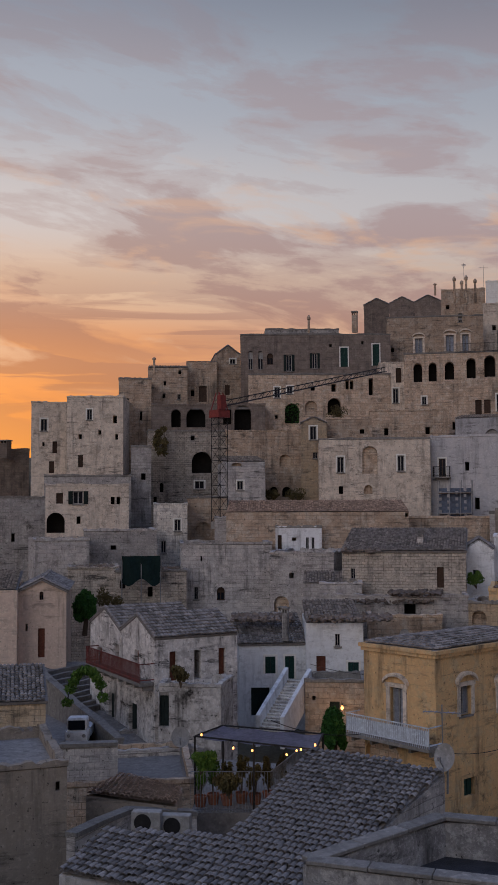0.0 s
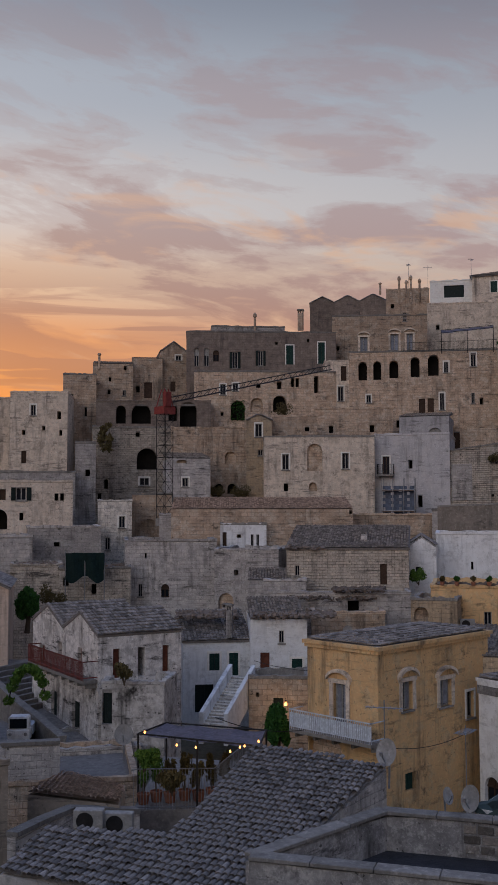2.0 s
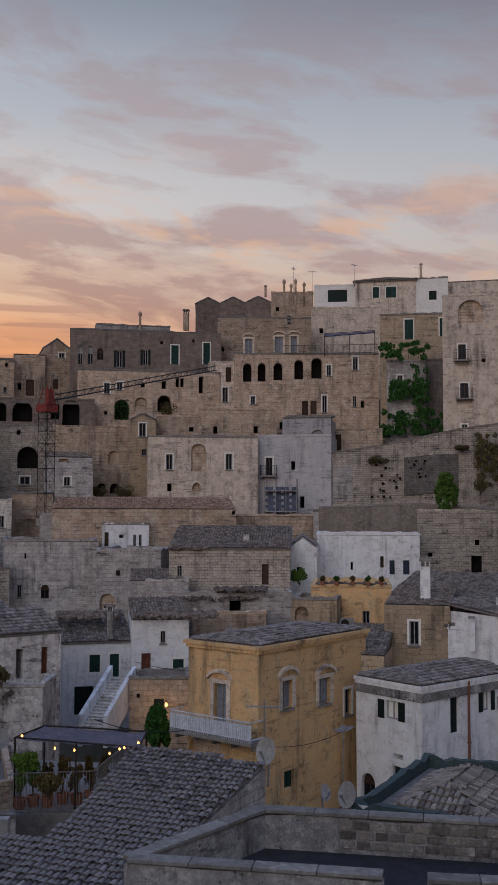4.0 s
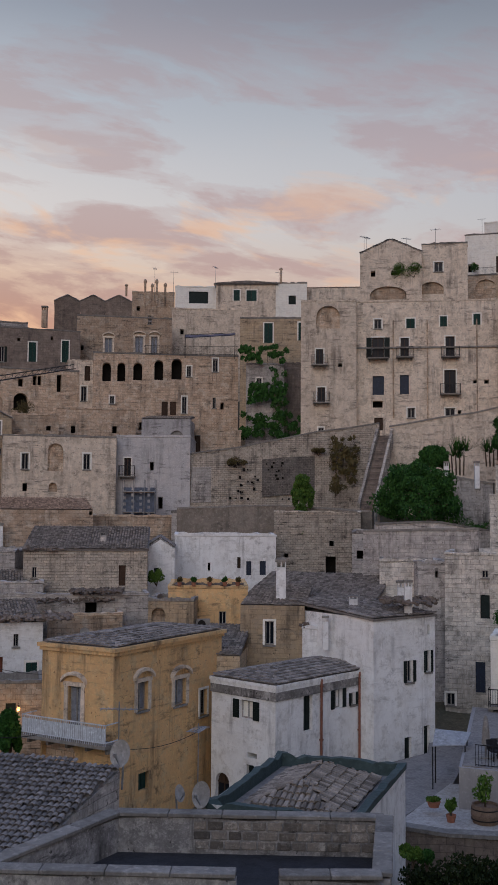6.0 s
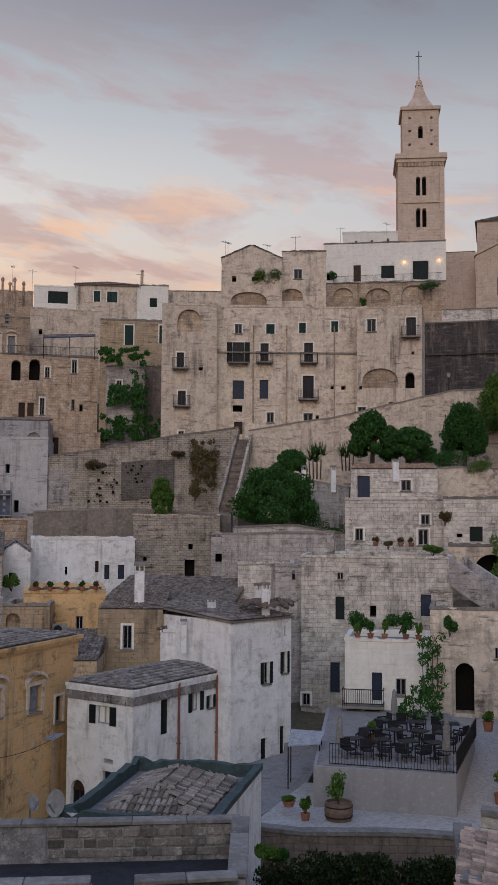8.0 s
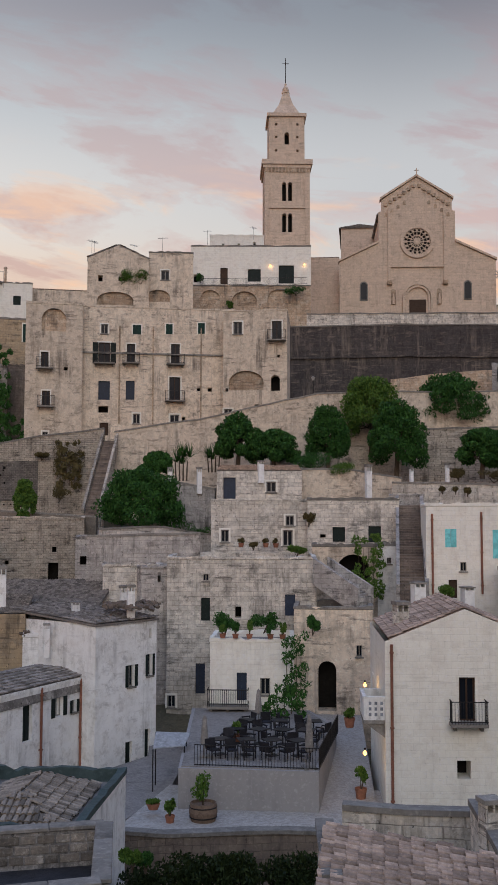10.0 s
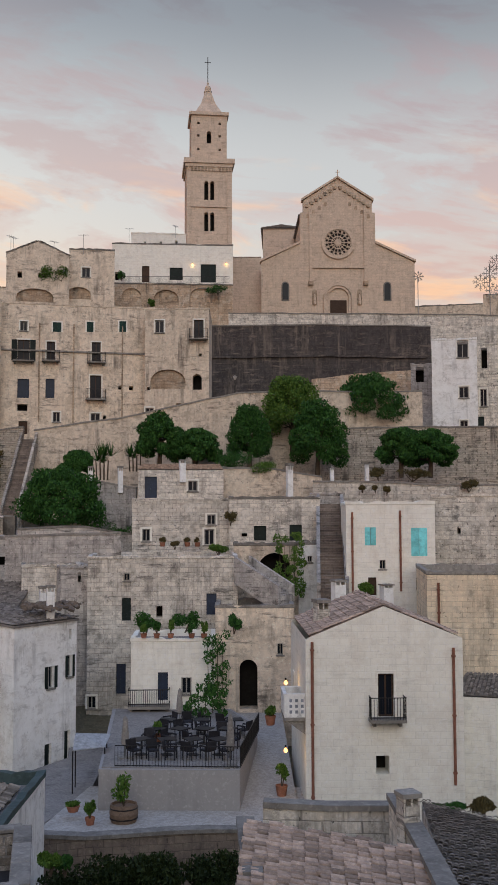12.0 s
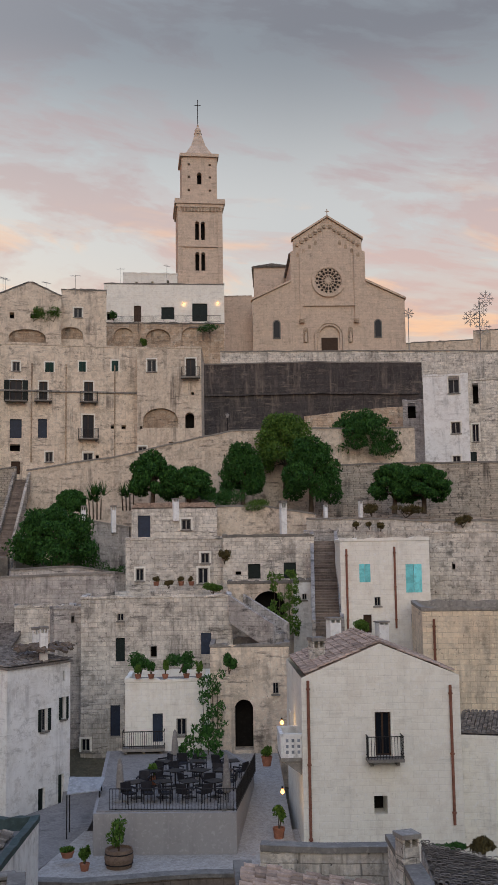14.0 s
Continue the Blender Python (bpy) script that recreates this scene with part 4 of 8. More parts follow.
house("stone terrace in front of the weathered house", -19.47, 47.26, 2.90, 8.39, 3.17, 3, 2.71, STREAK, "flat",
      front=[(-1.3, 0.6, 0.5, 1.7, "n")])
house("buff stone house with a short tiled roof", -26.16, 41.39, 2.79, 32.29, 3.50, 5, 2.57, BUFF, "shed", rise=1.0, over=0.1)
house("brown plastered house with a low flat roof", -17.62, 29.05, 2.25, 37.25, 2.60, 6, 3.75, MUD, "flat",
      front=[(1.0, 2.85, 0.14, 0.3, "k")])
house("low stone building beside the terrace", -19.0, 39.69, 0.54, 25.61, 5.37, 7, 2.21, TAN, "flat")
house("low stone walls along the lane", -21.5, 45.15, 0.29, 30.51, 6.22, 5, 2.39, GREY, "flat")
house("ochre plaster palace with a curved window hood", -9.37, 49.15, 0.1, -29.26, 4.43, 9.5, 7.5, OCHRE, "hip",
      front=[(-0.12, 3.44, 0.78, 2.1, 'M'), (-1.09, 1.83, 2.14, 1.08, 'A')],
      right=[(2.27, 4.26, 0.84, 1.39, 'm'), (5.5, 4.02, 1.03, 1.35, 'm'), (7.72, 3.13, 0.72, 1.37, 'w'), (2.46, 0.43, 0.84, 0.84, 'S')], rise=0.32, over=0.0, cornice=0.2, rmat=TILE)
house("ochre terrace house with clay-coped parapet", -4.17, 65.87, 4.85, 3.62, 5.13, 7, 4.4, OCHRE, "flat",
      front=[(0.95, 1.95, 0.47, 0.86, 'w')])
house("low brown shed with a tiled roof", -3.08, 55.92, 2.9, -4.85, 2.61, 6, 3.33, BUFF, "shed", rise=1.0)
house("whitewashed corner house with black shutters", -1.5, 52.52, -1.43, -40.42, 4.39, 8.5, 6.89, WHITE, "hip",
      front=[(0.25, 4.99, 0.92, 0.93, 'q'), (0.66, 3.1, 0.64, 0.25, 'k'), (0.56, 2.02, 0.53, 0.72, 'n'), (-1.38, 0.69, 0.96, 1.34, 'e')],
      right=[(2.59, 4.28, 0.74, 1.82, 'n'), (5.17, 5.08, 0.69, 1.0, 'q'), (6.52, 5.08, 0.41, 0.66, 'o')], rise=0.5, over=0.05, cornice=0.1, fascia=0.6, pipes=[("right", 3.61, 0.5, 6.8), ("right", 7.0, 0.5, 6.8)])
house("brown stone upper house with a tall window", -0.01, 60.0, 4.76, -6.0, 3.79, 7, 3.84, BUFF, "shed",
      front=[(-0.17, 1.55, 0.53, 1.37, 'w')], rise=0.6)
house("long pale house with a tiled roof", 2.26, 65.99, 4.95, -16.04, 8.56, 7, 3.5, WHITE, "shed", rise=1.3, over=0.1)
house("white stepped house with chimneys", 3.73, 58.89, 4.69, -13.65, 4.12, 5, 2.79, WHITE, "flat",
      front=[(0.06, 1.81, 0.58, 0.57, 'o')])
house("tall white plaster house with dark louvred shutters", 7.35, 57.08, -0.96, 38.72, 4.84, 7, 9.29, WHITE, "shed",
      front=[(0.36, 5.65, 0.5, 1.19, 'o'), (1.87, 6.08, 0.38, 1.21, 'o'), (1.9, 8.18, 0.19, 0.55, 'k'), (0.21, 0.81, 0.54, 1.85, 'n'), (1.73, 1.29, 0.47, 1.83, 'n')], rise=0.5, over=0.1)
house("low white house with green-edged flat roof", 0.28, 32.02, 2.09, -18.61, 4.9, 7.2, 2.71, WHITE, "flathip", rise=0.75, rmat=TILE_BROWN, coping=GREENCOPE)
house("white rooftop house with a wide window", -10.89, 138.57, 40.32, 4.49, 5.64, 8, 4.99, LIME, "flat",
      front=[(0.39, 2.61, 2.66, 1.67, 'n')])
house("cream house with a low hipped roof", -3.9, 136.95, 39.92, -1.37, 8.16, 8, 5.38, CREAM, "hip",
      front=[(-1.26, 3.06, 0.85, 1.48, 's'), (0.78, 3.02, 1.38, 1.48, 's')], rise=1.3, over=0.3)
house("white rooftop wall with one window", 2.32, 136.98, 39.85, -0.97, 4.27, 8, 5.67, LIME, "flat",
      front=[(0.12, 2.63, 0.99, 1.24, 'n')])
house("low tiled roofs along the ridge", 8.66, 139.73, 39.5, -3.55, 8.24, 8, 5.91, CREAM, "shed", rise=0.6, rmat=TILE_WARM)
house("ochre stone house with green shutters", -0.09, 116.0, 30.02, 0.04, 7.69, 7, 6.55, BUFF, "flat",
      front=[(-0.57, 3.6, 0.97, 2.3, 's'), (3.21, 3.89, 0.64, 2.09, 's')])
house("terraced stone house with hanging gardens", -1.0, 113.0, 20.76, 0.51, 4.27, 5, 10.0, GREY, "flat",
      front=[(-0.66, 7.53, 0.57, 0.83, 'w'), (-0.84, 3.41, 0.44, 0.89, 'w')])
house("dark recessed stone wall", 2.17, 114.98, 20.87, -1.08, 3.05, 4, 10.28, DARK, "flat")
house("cream tower house with an arched loggia", 5.49, 101.35, 20.62, -3.11, 5.57, 9, 14.86, CREAM, "flat",
      front=[(1.16, 8.11, 0.39, 0.34, 'k'), (-0.05, 12.0, 2.4, 2.34, 'A'), (-0.9, 8.32, 0.73, 1.59, 'b'), (-0.72, 4.51, 0.78, 1.53, 'b'), (-0.74, 1.02, 0.56, 0.96, 'w')])
house("large cream palace front with iron balconies", 15.67, 101.81, 21.64, -5.68, 14.71, 9, 14.0, CREAM, "flat",
      front=[(-5.14, 8.13, 1.21, 2.11, 'B'), (-2.46, 8.21, 0.83, 1.95, 'b'), (2.06, 8.18, 0.91, 2.08, 'b'), (-5.12, 4.39, 1.15, 1.92, 'D'), (-2.5, 4.45, 0.89, 1.94, 'D'), (2.03, 4.43, 1.13, 2.42, 'b'), (-5.18, 3.09, 0.98, 0.68, 'k'), (-1.84, 2.02, 0.72, 1.02, 'w'), (2.03, 2.2, 0.96, 0.8, 'w'), (-5.15, 11.15, 0.72, 0.97, 'w'), (-1.87, 11.16, 0.84, 0.98, 's'), (1.42, 11.28, 0.68, 1.04, 's'), (4.73, 11.41, 0.69, 1.11, 's'), (-5.1, 0.78, 0.87, 1.29, 'd'), (5.63, 5.44, 0.46, 0.41, 'k'), (4.51, 5.47, 0.4, 0.35, 'k'), (2.96, 2.33, 0.34, 0.46, 'k')], pipes=[('front', -3.6, 2.0, 12.0), ('front', -0.2, 2.0, 12.0), ('front', 4.7, 2.0, 12.0)], bands=[9.1])
house("cream stone house with arched niches above the ramp", 25.31, 98.29, 21.57, -18.44, 6.47, 8, 13.63, CREAM, "flat",
      front=[(-1.77, 11.15, 0.91, 1.27, 'w'), (2.19, 10.5, 0.97, 1.96, 'b'), (-0.91, 5.41, 3.52, 2.0, 'A'), (2.04, 5.34, 0.91, 1.6, 'a'), (2.36, 8.72, 0.28, 0.29, 'k'), (0.17, 3.35, 0.45, 0.63, 'k'), (-2.74, 2.74, 0.85, 0.8, 'w'), (-2.86, 5.3, 0.28, 0.34, 'k')])
house("stepped gable house with an arched terrace", 13.49, 116.22, 37.52, -6.61, 7.08, 8, 6.82, CREAM, "gable",
      front=[(-0.31, 1.23, 4.16, 1.57, 'A'), (-2.05, 3.97, 0.5, 0.72, 'k'), (0.5, 4.08, 0.95, 0.53, 'k')], rise=1.6)
house("small pale stone house above the palace", 19.88, 117.33, 38.12, -9.61, 5.25, 7, 7.62, CREAM, "flat",
      front=[(-0.7, 4.22, 0.98, 1.15, 'w'), (-1.5, 1.57, 2.74, 1.48, 'A')])
house("white palace terrace with french windows", 34.32, 135.73, 45.0, -14.17, 16.85, 8, 7.38, LIME, "flat",
      front=[(-3.77, 1.87, 1.02, 2.32, 'd'), (0.47, 2.25, 1.81, 1.77, 'n'), (4.97, 1.99, 2.14, 2.57, 'n'), (-7.76, 2.13, 0.55, 1.12, 'k')])
house("upper white block with small vents", 32.87, 138.14, 52.32, -13.38, 7.74, 6, 2.12, LIME, "flat",
      front=[(-1.96, 0.37, 0.32, 0.49, 'k'), (0.27, 0.41, 0.32, 0.49, 'k'), (2.51, 0.62, 0.32, 0.49, 'k')])
house("arched terrace under the white palace", 31.52, 124.06, 38.69, -14.24, 15.08, 6, 5.26, TAN, "flat",
      front=[(-5.37, 2.78, 2.5, 1.82, 'A'), (-0.97, 2.47, 3.16, 1.97, 'A'), (3.71, 2.89, 3.32, 1.91, 'A')])
house("tall whitewashed block with pale framed windows", 52.12, 89.97, 22.94, -30.09, 4.5, 9, 9.2, WHITE, "flat",
      front=[(0.84, 7.25, 1.09, 1.77, 'w'), (0.9, 3.12, 0.93, 1.17, 'w'), (0.87, 0.15, 0.77, 0.7, 'w')])
house("whitewashed house with dark doors beside the tall block", 57.52, 88.38, 22.95, -33.05, 6.5, 9, 8.82, PALE, "flat",
      front=[(-2.47, 6.29, 0.58, 2.12, 'k'), (-2.6, 2.36, 0.69, 1.82, 'w'), (-2.9, 0.23, 0.65, 1.11, 'n')])
house("dark gap house beside the cathedral wall", 53.16, 98.58, 22.14, -28.34, 2.56, 6, 8.71, GREY, "flat",
      front=[(-0.31, 6.72, 0.86, 1.69, 'k')])
house("terraced stone house with a grey-green door", 20.29, 77.39, 14.86, -14.68, 6.69, 5, 2.97, PALE, "shed",
      front=[(-2.37, 0.76, 0.97, 1.68, 'D'), (0.92, 1.28, 0.75, 0.84, 'w')], rise=0.6, rmat=TILE_WARM)
house("stone cottage with flower pots on the ledge", 18.79, 71.57, 10.92, -14.7, 7.11, 6, 4.49, PALE, "flat",
      front=[(-2.54, 1.44, 0.57, 0.89, 'w'), (2.18, 2.63, 0.62, 0.74, 'w'), (2.03, 1.16, 0.74, 1.14, 'w')])
house("whitewashed terrace cottage with two dark windows", 24.91, 68.62, 11.52, -19.96, 6.52, 6, 4.0, PALE, "flat",
      front=[(-1.03, 0.89, 0.89, 1.05, 'n'), (1.52, 0.88, 0.89, 1.13, 'n'), (-2.17, 1.18, 0.41, 0.24, 'k')])
house("buff vault with a wide arch", 23.38, 65.98, 7.98, -19.51, 4.57, 5, 4.3, CREAM, "flat",
      front=[(0.53, 1.34, 2.28, 2.31, 'a')])
house("white pillar house with a small window", 25.77, 64.01, 9.19, -21.93, 1.56, 4, 3.18, WHITE, "flat",
      front=[(-0.01, 1.85, 0.3, 0.42, 'w')])
house("white house with turquoise shutters", 28.24, 56.81, 9.21, -21.44, 5.46, 8, 5.75, LIME, "flat",
      front=[(-1.24, 3.11, 0.68, 1.11, 'c'), (1.75, 2.45, 0.98, 1.73, 'c'), (-0.51, 1.66, 0.37, 0.55, 'w'), (-1.15, 0.04, 0.51, 1.1, 'd'), (1.68, 0.35, 0.3, 0.79, 'n'), (2.09, 0.35, 0.23, 0.79, 'n')], pipes=[("front", -2.35, 0.3, 5.15), ("front", 0.60, 0.3, 5.25)])
house("pale house with flaking render", 35.86, 56.6, 9.04, -37.44, 8.59, 8, 6.46, PALE, "flat",
      front=[(-2.57, 3.94, 0.22, 0.36, 'k')])
house("tan stone house with a low parapet and weathered blocks", 29.2, 46.7, 2.4, -24.0, 7.0, 8, 8.75, BUFFSTONE, "flat",
      front=[(0.9, 4.7, 0.5, 0.85, "w"), (0.6, 3.0, 0.46, 0.6, "k")], pipes=[("front", -2.9, 5.0, 8.2)])
house("plain stone house with a walled roof terrace", 15.62, 64.12, -0.5, -15.67, 9.65, 8, 12.05, PALE, "flat",
      front=[(-2.33, 7.97, 0.58, 1.47, 'n'), (-2.32, 10.52, 0.4, 0.47, 'w'), (-0.22, 8.17, 0.4, 0.72, 'k'), (3.13, 8.31, 0.65, 1.37, 'D'), (-2.65, 3.35, 0.61, 1.91, 'D'), (-4.5, 2.46, 0.53, 0.78, 'w'), (-4.47, 0.78, 0.5, 0.98, 'k')])
house("small white house under the roof terrace", 14.79, 58.15, 0.8, -16.27, 4.9, 5, 6.19, LIME, "flat",
      front=[(-0.59, 2.67, 0.59, 1.61, 'D'), (0.78, 3.01, 0.59, 0.97, 'w')])
house("narrow grey stone buttress house", 10.43, 66.69, -0.64, 1.12, 1.97, 6, 11.54, GREY, "flat",
      front=[(0.24, 10.51, 0.22, 0.66, 'k')])
house("grey terraced house with a flat roof", 9.13, 74.44, 8.24, -6.98, 6.7, 6, 4.45, GREY, "flat",
      front=[(-2.57, 2.46, 0.91, 0.62, 'k')])
house("pale stone parapet house", 12.21, 77.04, 10.15, -9.0, 6.48, 5, 2.23, PALE, "flat")
house("open brickwork terrace wall", 9.04, 68.41, 8.7, -7.53, 3.8, 4, 2.27, PALE, "flat",
      front=[(1.65, 1.21, 0.19, 0.61, 'k')])
house("rubble house with one dark door", 3.59, 82.92, 7.13, -4.5, 7.04, 6, 7.02, RUBBLE, "flat",
      front=[(1.1, 1.73, 0.81, 1.67, 'k'), (1.16, 4.22, 0.36, 0.45, 'k'), (-2.54, 3.27, 0.32, 0.32, 'k')])
house("arched passage house of buff stone", 20.0, 58.69, 0.29, -18.82, 4.76, 5, 8.44, CREAM, "flat",
      front=[(-0.38, 2.26, 1.09, 2.95, 'a'), (1.54, 5.5, 0.34, 0.67, 'w')])
house("pale gabled house with a blue balcony door", 20.59, 42.2, 0.52, -16.5, 7.16, 8.6, 8.03, LIME, "gable",
      front=[(0.05, 4.52, 0.72, 1.94, 'b'), (-0.13, 2.01, 0.6, 0.8, 'k')], rise=1.45, over=-0.22, rmat=TILE_WARM, pipes=[("front", -3.29, 0.5, 7.9), ("front", 3.14, 1.5, 7.6)],
      left=[(3.9, 3.9, 0.9, 2.0, "d"), (6.6, 4.4, 0.7, 1.1, "w")])
house("small white annex of the gabled house", 25.27, 41.98, 1.06, -35.05, 1.95, 5, 4.62, LIME, "shed", rise=0.3)
house("flat grey roof house by the scaffold", -6.58, 87.75, 11.43, 4.28, 4.39, 5, 2.68, GREY, "flat")
house("small stone store with a sloping roof", -18.52, 69.58, 6.2, 14.91, 2.78, 4, 2.92, GREY, "shed", rise=0.6)
house("low stone house with a broken parapet", -17.07, 68.92, 5.85, 13.91, 2.95, 5, 3.4, GREY, "flat",
      front=[(-0.83, 1.85, 0.58, 0.78, 'k'), (0.75, 1.78, 0.23, 0.74, 'w')])
house("pale flat house with rooftop tanks", -12.09, 65.9, 5.06, 13.41, 4.77, 5, 2.37, TAN, "flat")
house("ochre rooftop room above the palace", -6.35, 63.69, 5.81, -2.31, 2.85, 4, 2.8, BUFF, "flat",
      front=[(-0.78, 1.38, 0.86, 0.88, 'A')])
house("small pale house on the stair", -42.41, 90.56, 14.39, 25.09, 1.98, 5, 6.37, GREY, "flat",
      front=[(0.22, 3.04, 0.44, 0.66, 'k')])
house("stepped stone house under the arcade", -6.29, 109.82, 18.73, 3.28, 5.52, 5, 4.18, TAN, "flat",
      front=[(-1.96, 1.84, 0.61, 1.85, 'd')])
house("small stone house on the upper terrace", 27.38, 81.52, 16.09, -18.57, 3.59, 4, 2.11, CREAM, "flat")
house("rough stone shed among the trees", 25.44, 86.33, 17.7, -16.42, 3.51, 4, 1.76, GREY, "flat")
house("pale stone wing of the terrace house", 29.61, 69.99, 13.71, -22.93, 2.52, 4, 2.1, GREY, "flat")

# ---- walls, stairs, streets ----
def wall_run(name, label, pts, deep, thick, mat, cope=True, category="wall", parent=None):
    """A wall along points (x, y, top); deep: how far it goes down. One mesh, with a coping as its part."""
    bm = bmesh.new()
    rng = random.Random(int(abs(pts[0][0]) * 100))
    fine = []
    for a, b in zip(pts, pts[1:]):
        n = max(1, int((Vector(b) - Vector(a)).length / 1.5))
        fine += [tuple(Vector(a).lerp(Vector(b), i / n)) for i in range(n)]
    fine.append(pts[-1])
    rings, tops = [], []
    for i, p in enumerate(fine):
        q, r = Vector(fine[max(0, i - 1)]), Vector(fine[min(len(fine) - 1, i + 1)])
        t = (r - q)
        nrm = Vector((-t.y, t.x, 0)).normalized() * thick / 2
        z = p[2] + rng.uniform(-0.06, 0.06)
        c = Vector((p[0], p[1], 0))
        rings.append([bm.verts.new((*(c - nrm).xy, z - deep)), bm.verts.new((*(c - nrm).xy, z)), bm.verts.new((*(c + nrm).xy, z)), bm.verts.new((*(c + nrm).xy, z - deep))])
        tops.append((c, nrm, z))
    for a, b in zip(rings, rings[1:]):
        for k in range(3):
            bm.faces.new((a[k], b[k], b[k + 1], a[k + 1]))
    bm.faces.new(rings[0]), bm.faces.new(rings[-1])
    ob = part(name, bm, mat, parent)
    if parent is None:
        tagged(ob, label, category, kind="structure")
    if cope:
        bm = bmesh.new()
        rings = []
        for c, nrm, z in tops:
            o = nrm * (1 + 0.12 / thick)
            rings.append([bm.verts.new((*(c + s * o).xy, z + h)) for s, h in ((-1, -0.02), (-1, 0.13), (1, 0.13), (1, -0.02))])
        for a, b in zip(rings, rings[1:]):
            for k in range(4):
                bm.faces.new((a[k], b[k], b[(k + 1) % 4], a[(k + 1) % 4]))
        bm.faces.new(rings[0]), bm.faces.new(rings[-1])
        part("coping", bm, COPING, ob, "worn stone coping")
    return ob


def stairs(label, a, b, width, mat, steps=None, cheek=None):
    """A flight from a up to b; every step is a piece of its own."""
    a, b = Vector(a), Vector(b)
    run = Vector((b.x - a.x, b.y - a.y, 0))
    n = steps or max(4, int(abs(b.z - a.z) / 0.18))
    ob = group("stairs", Matrix.Translation(a) @ Matrix.Rotation(math.atan2(run.y, run.x), 4, "Z"), label, "stairs", kind="structure")
    length, rise = run.length / n, (b.z - a.z) / n
    bm = bmesh.new()
    box(bm, 0, length * 1.04, -width / 2, width / 2, -0.9, 0)
    bmesh.ops.bevel(bm, geom=[e for e in bm.edges], offset=0.02, segments=1, affect="EDGES")
    first = part("step", bm, mat, ob)
    first.location = (0, 0, rise)
    for i in range(1, n):
        s = new("step", first.data)
        s.parent, s.location = ob, (i * length, 0, (i + 1) * rise)
    if cheek:
        for sgn in (-1, 1):
            bm = bmesh.new()
            y = sgn * (width / 2 + 0.12)
            for x0, x1 in ((0, run.length),):
                v = [bm.verts.new(c) for c in ((x0, y - 0.12, -1), (x1, y - 0.12, b.z - a.z - 1), (x1, y - 0.12, b.z - a.z + 0.7), (x0, y - 0.12, 0.7), (x0, y + 0.12, -1), (x1, y + 0.12, b.z - a.z - 1), (x1, y + 0.12, b.z - a.z + 0.7), (x0, y + 0.12, 0.7))]
                for f in ((0, 1, 2, 3), (4, 5, 6, 7), (0, 1, 5, 4), (1, 2, 6, 5), (2, 3, 7, 6), (3, 0, 4, 7)):
                    bm.faces.new([v[i] for i in f])
            part("cheek_wall", bm, cheek, ob)
    return ob


def slab(name, label, corners, thick, mat, category="street"):
    """A paved surface through corner points, with depth under it."""
    bm = bmesh.new()
    hi = [bm.verts.new(c) for c in corners]
    lo = [bm.verts.new((c[0], c[1], c[2] - thick)) for c in corners]
    bm.faces.new(hi), bm.faces.new(lo[::-1])
    for k in range(len(hi)):
        bm.faces.new((hi[k], hi[k - 1], lo[k - 1], lo[k]))
    return tagged(part(name, bm, mat), label, category, kind="structure")


# ---- plants ----
def leaf_cloud(blobs, count, size, seed):
    rng = random.Random(seed)
    vs, fs = [], []
    total = sum(b[3] * b[4] for b in blobs)
    for bx, by, bz, br, bh in blobs:
        for _ in range(max(8, int(count * br * bh / total))):
            d = Vector((rng.gauss(0, 1), rng.gauss(0, 1), rng.gauss(0, 1))).normalized() * (rng.uniform(0.3, 1.0) ** 0.5)
            lump = 1 + 0.22 * noise.noise(d * 2.3 + Vector((bx, by, bz)))
            p = Vector((bx + d.x * br * lump, by + d.y * br * lump, bz + d.z * bh * lump))
            q = Euler((rng.uniform(0, 6.3), rng.uniform(0, 6.3), rng.uniform(0, 6.3))).to_matrix()
            s = size * rng.uniform(0.6, 1.4)
            i = len(vs)
            vs += [p + q @ Vector(c) for c in ((-s, 0, 0), (-0.2 * s, -s * 0.45, 0.12 * s), (s, 0, 0), (-0.2 * s, s * 0.45, 0.12 * s))]
            fs.append((i, i + 1, i + 2, i + 3))
    return vs, fs


def tree(label, x, y, z, h, r, mat=None, count=5200, seed=1, low=0.12):
    """Tapered trunk, forking limbs, a crown of single leaves in uneven lobes."""
    rng = random.Random(seed)
    ob = group("tree", pose(x, y, z), label, "tree")
    bm = bmesh.new()
    top = h * 0.55
    rod(bm, (0, 0, -0.6), (0.1, 0.05, top * 0.5), 0.16 + r * 0.03, 0.12 + r * 0.02, 8)
    rod(bm, (0.1, 0.05, top * 0.5), (0, 0, top), 0.12 + r * 0.02, 0.07, 8)
    blobs = []
    for i in range(24):
        a = i * 2.4 + rng.uniform(-0.3, 0.3)
        up = (i + 0.5) / 24
        wide = math.sqrt(max(0.05, 1 - (up * 1.25 - 0.25) ** 2)) * rng.uniform(0.55, 0.80)
        e = (math.cos(a) * r * wide, math.sin(a) * r * wide, h * (low + 0.10 + (0.82 - low) * up * rng.uniform(0.9, 1.0)))
        rod(bm, (0.05, 0.02, top * rng.uniform(0.4, 0.9)), e, 0.06, 0.02, 5)
        blobs.append((*e, r * rng.uniform(0.26, 0.42), h * rng.uniform(0.10, 0.17)))
    blobs.append((0, 0, h * 0.72, r * 0.5, h * 0.20))
    part("trunk", bm, TRUNK, ob)
    vs, fs = leaf_cloud(blobs, int(count * 2.6), 0.125, seed)
    sheet("crown", vs, fs, mat or LEAF, ob)
    return ob


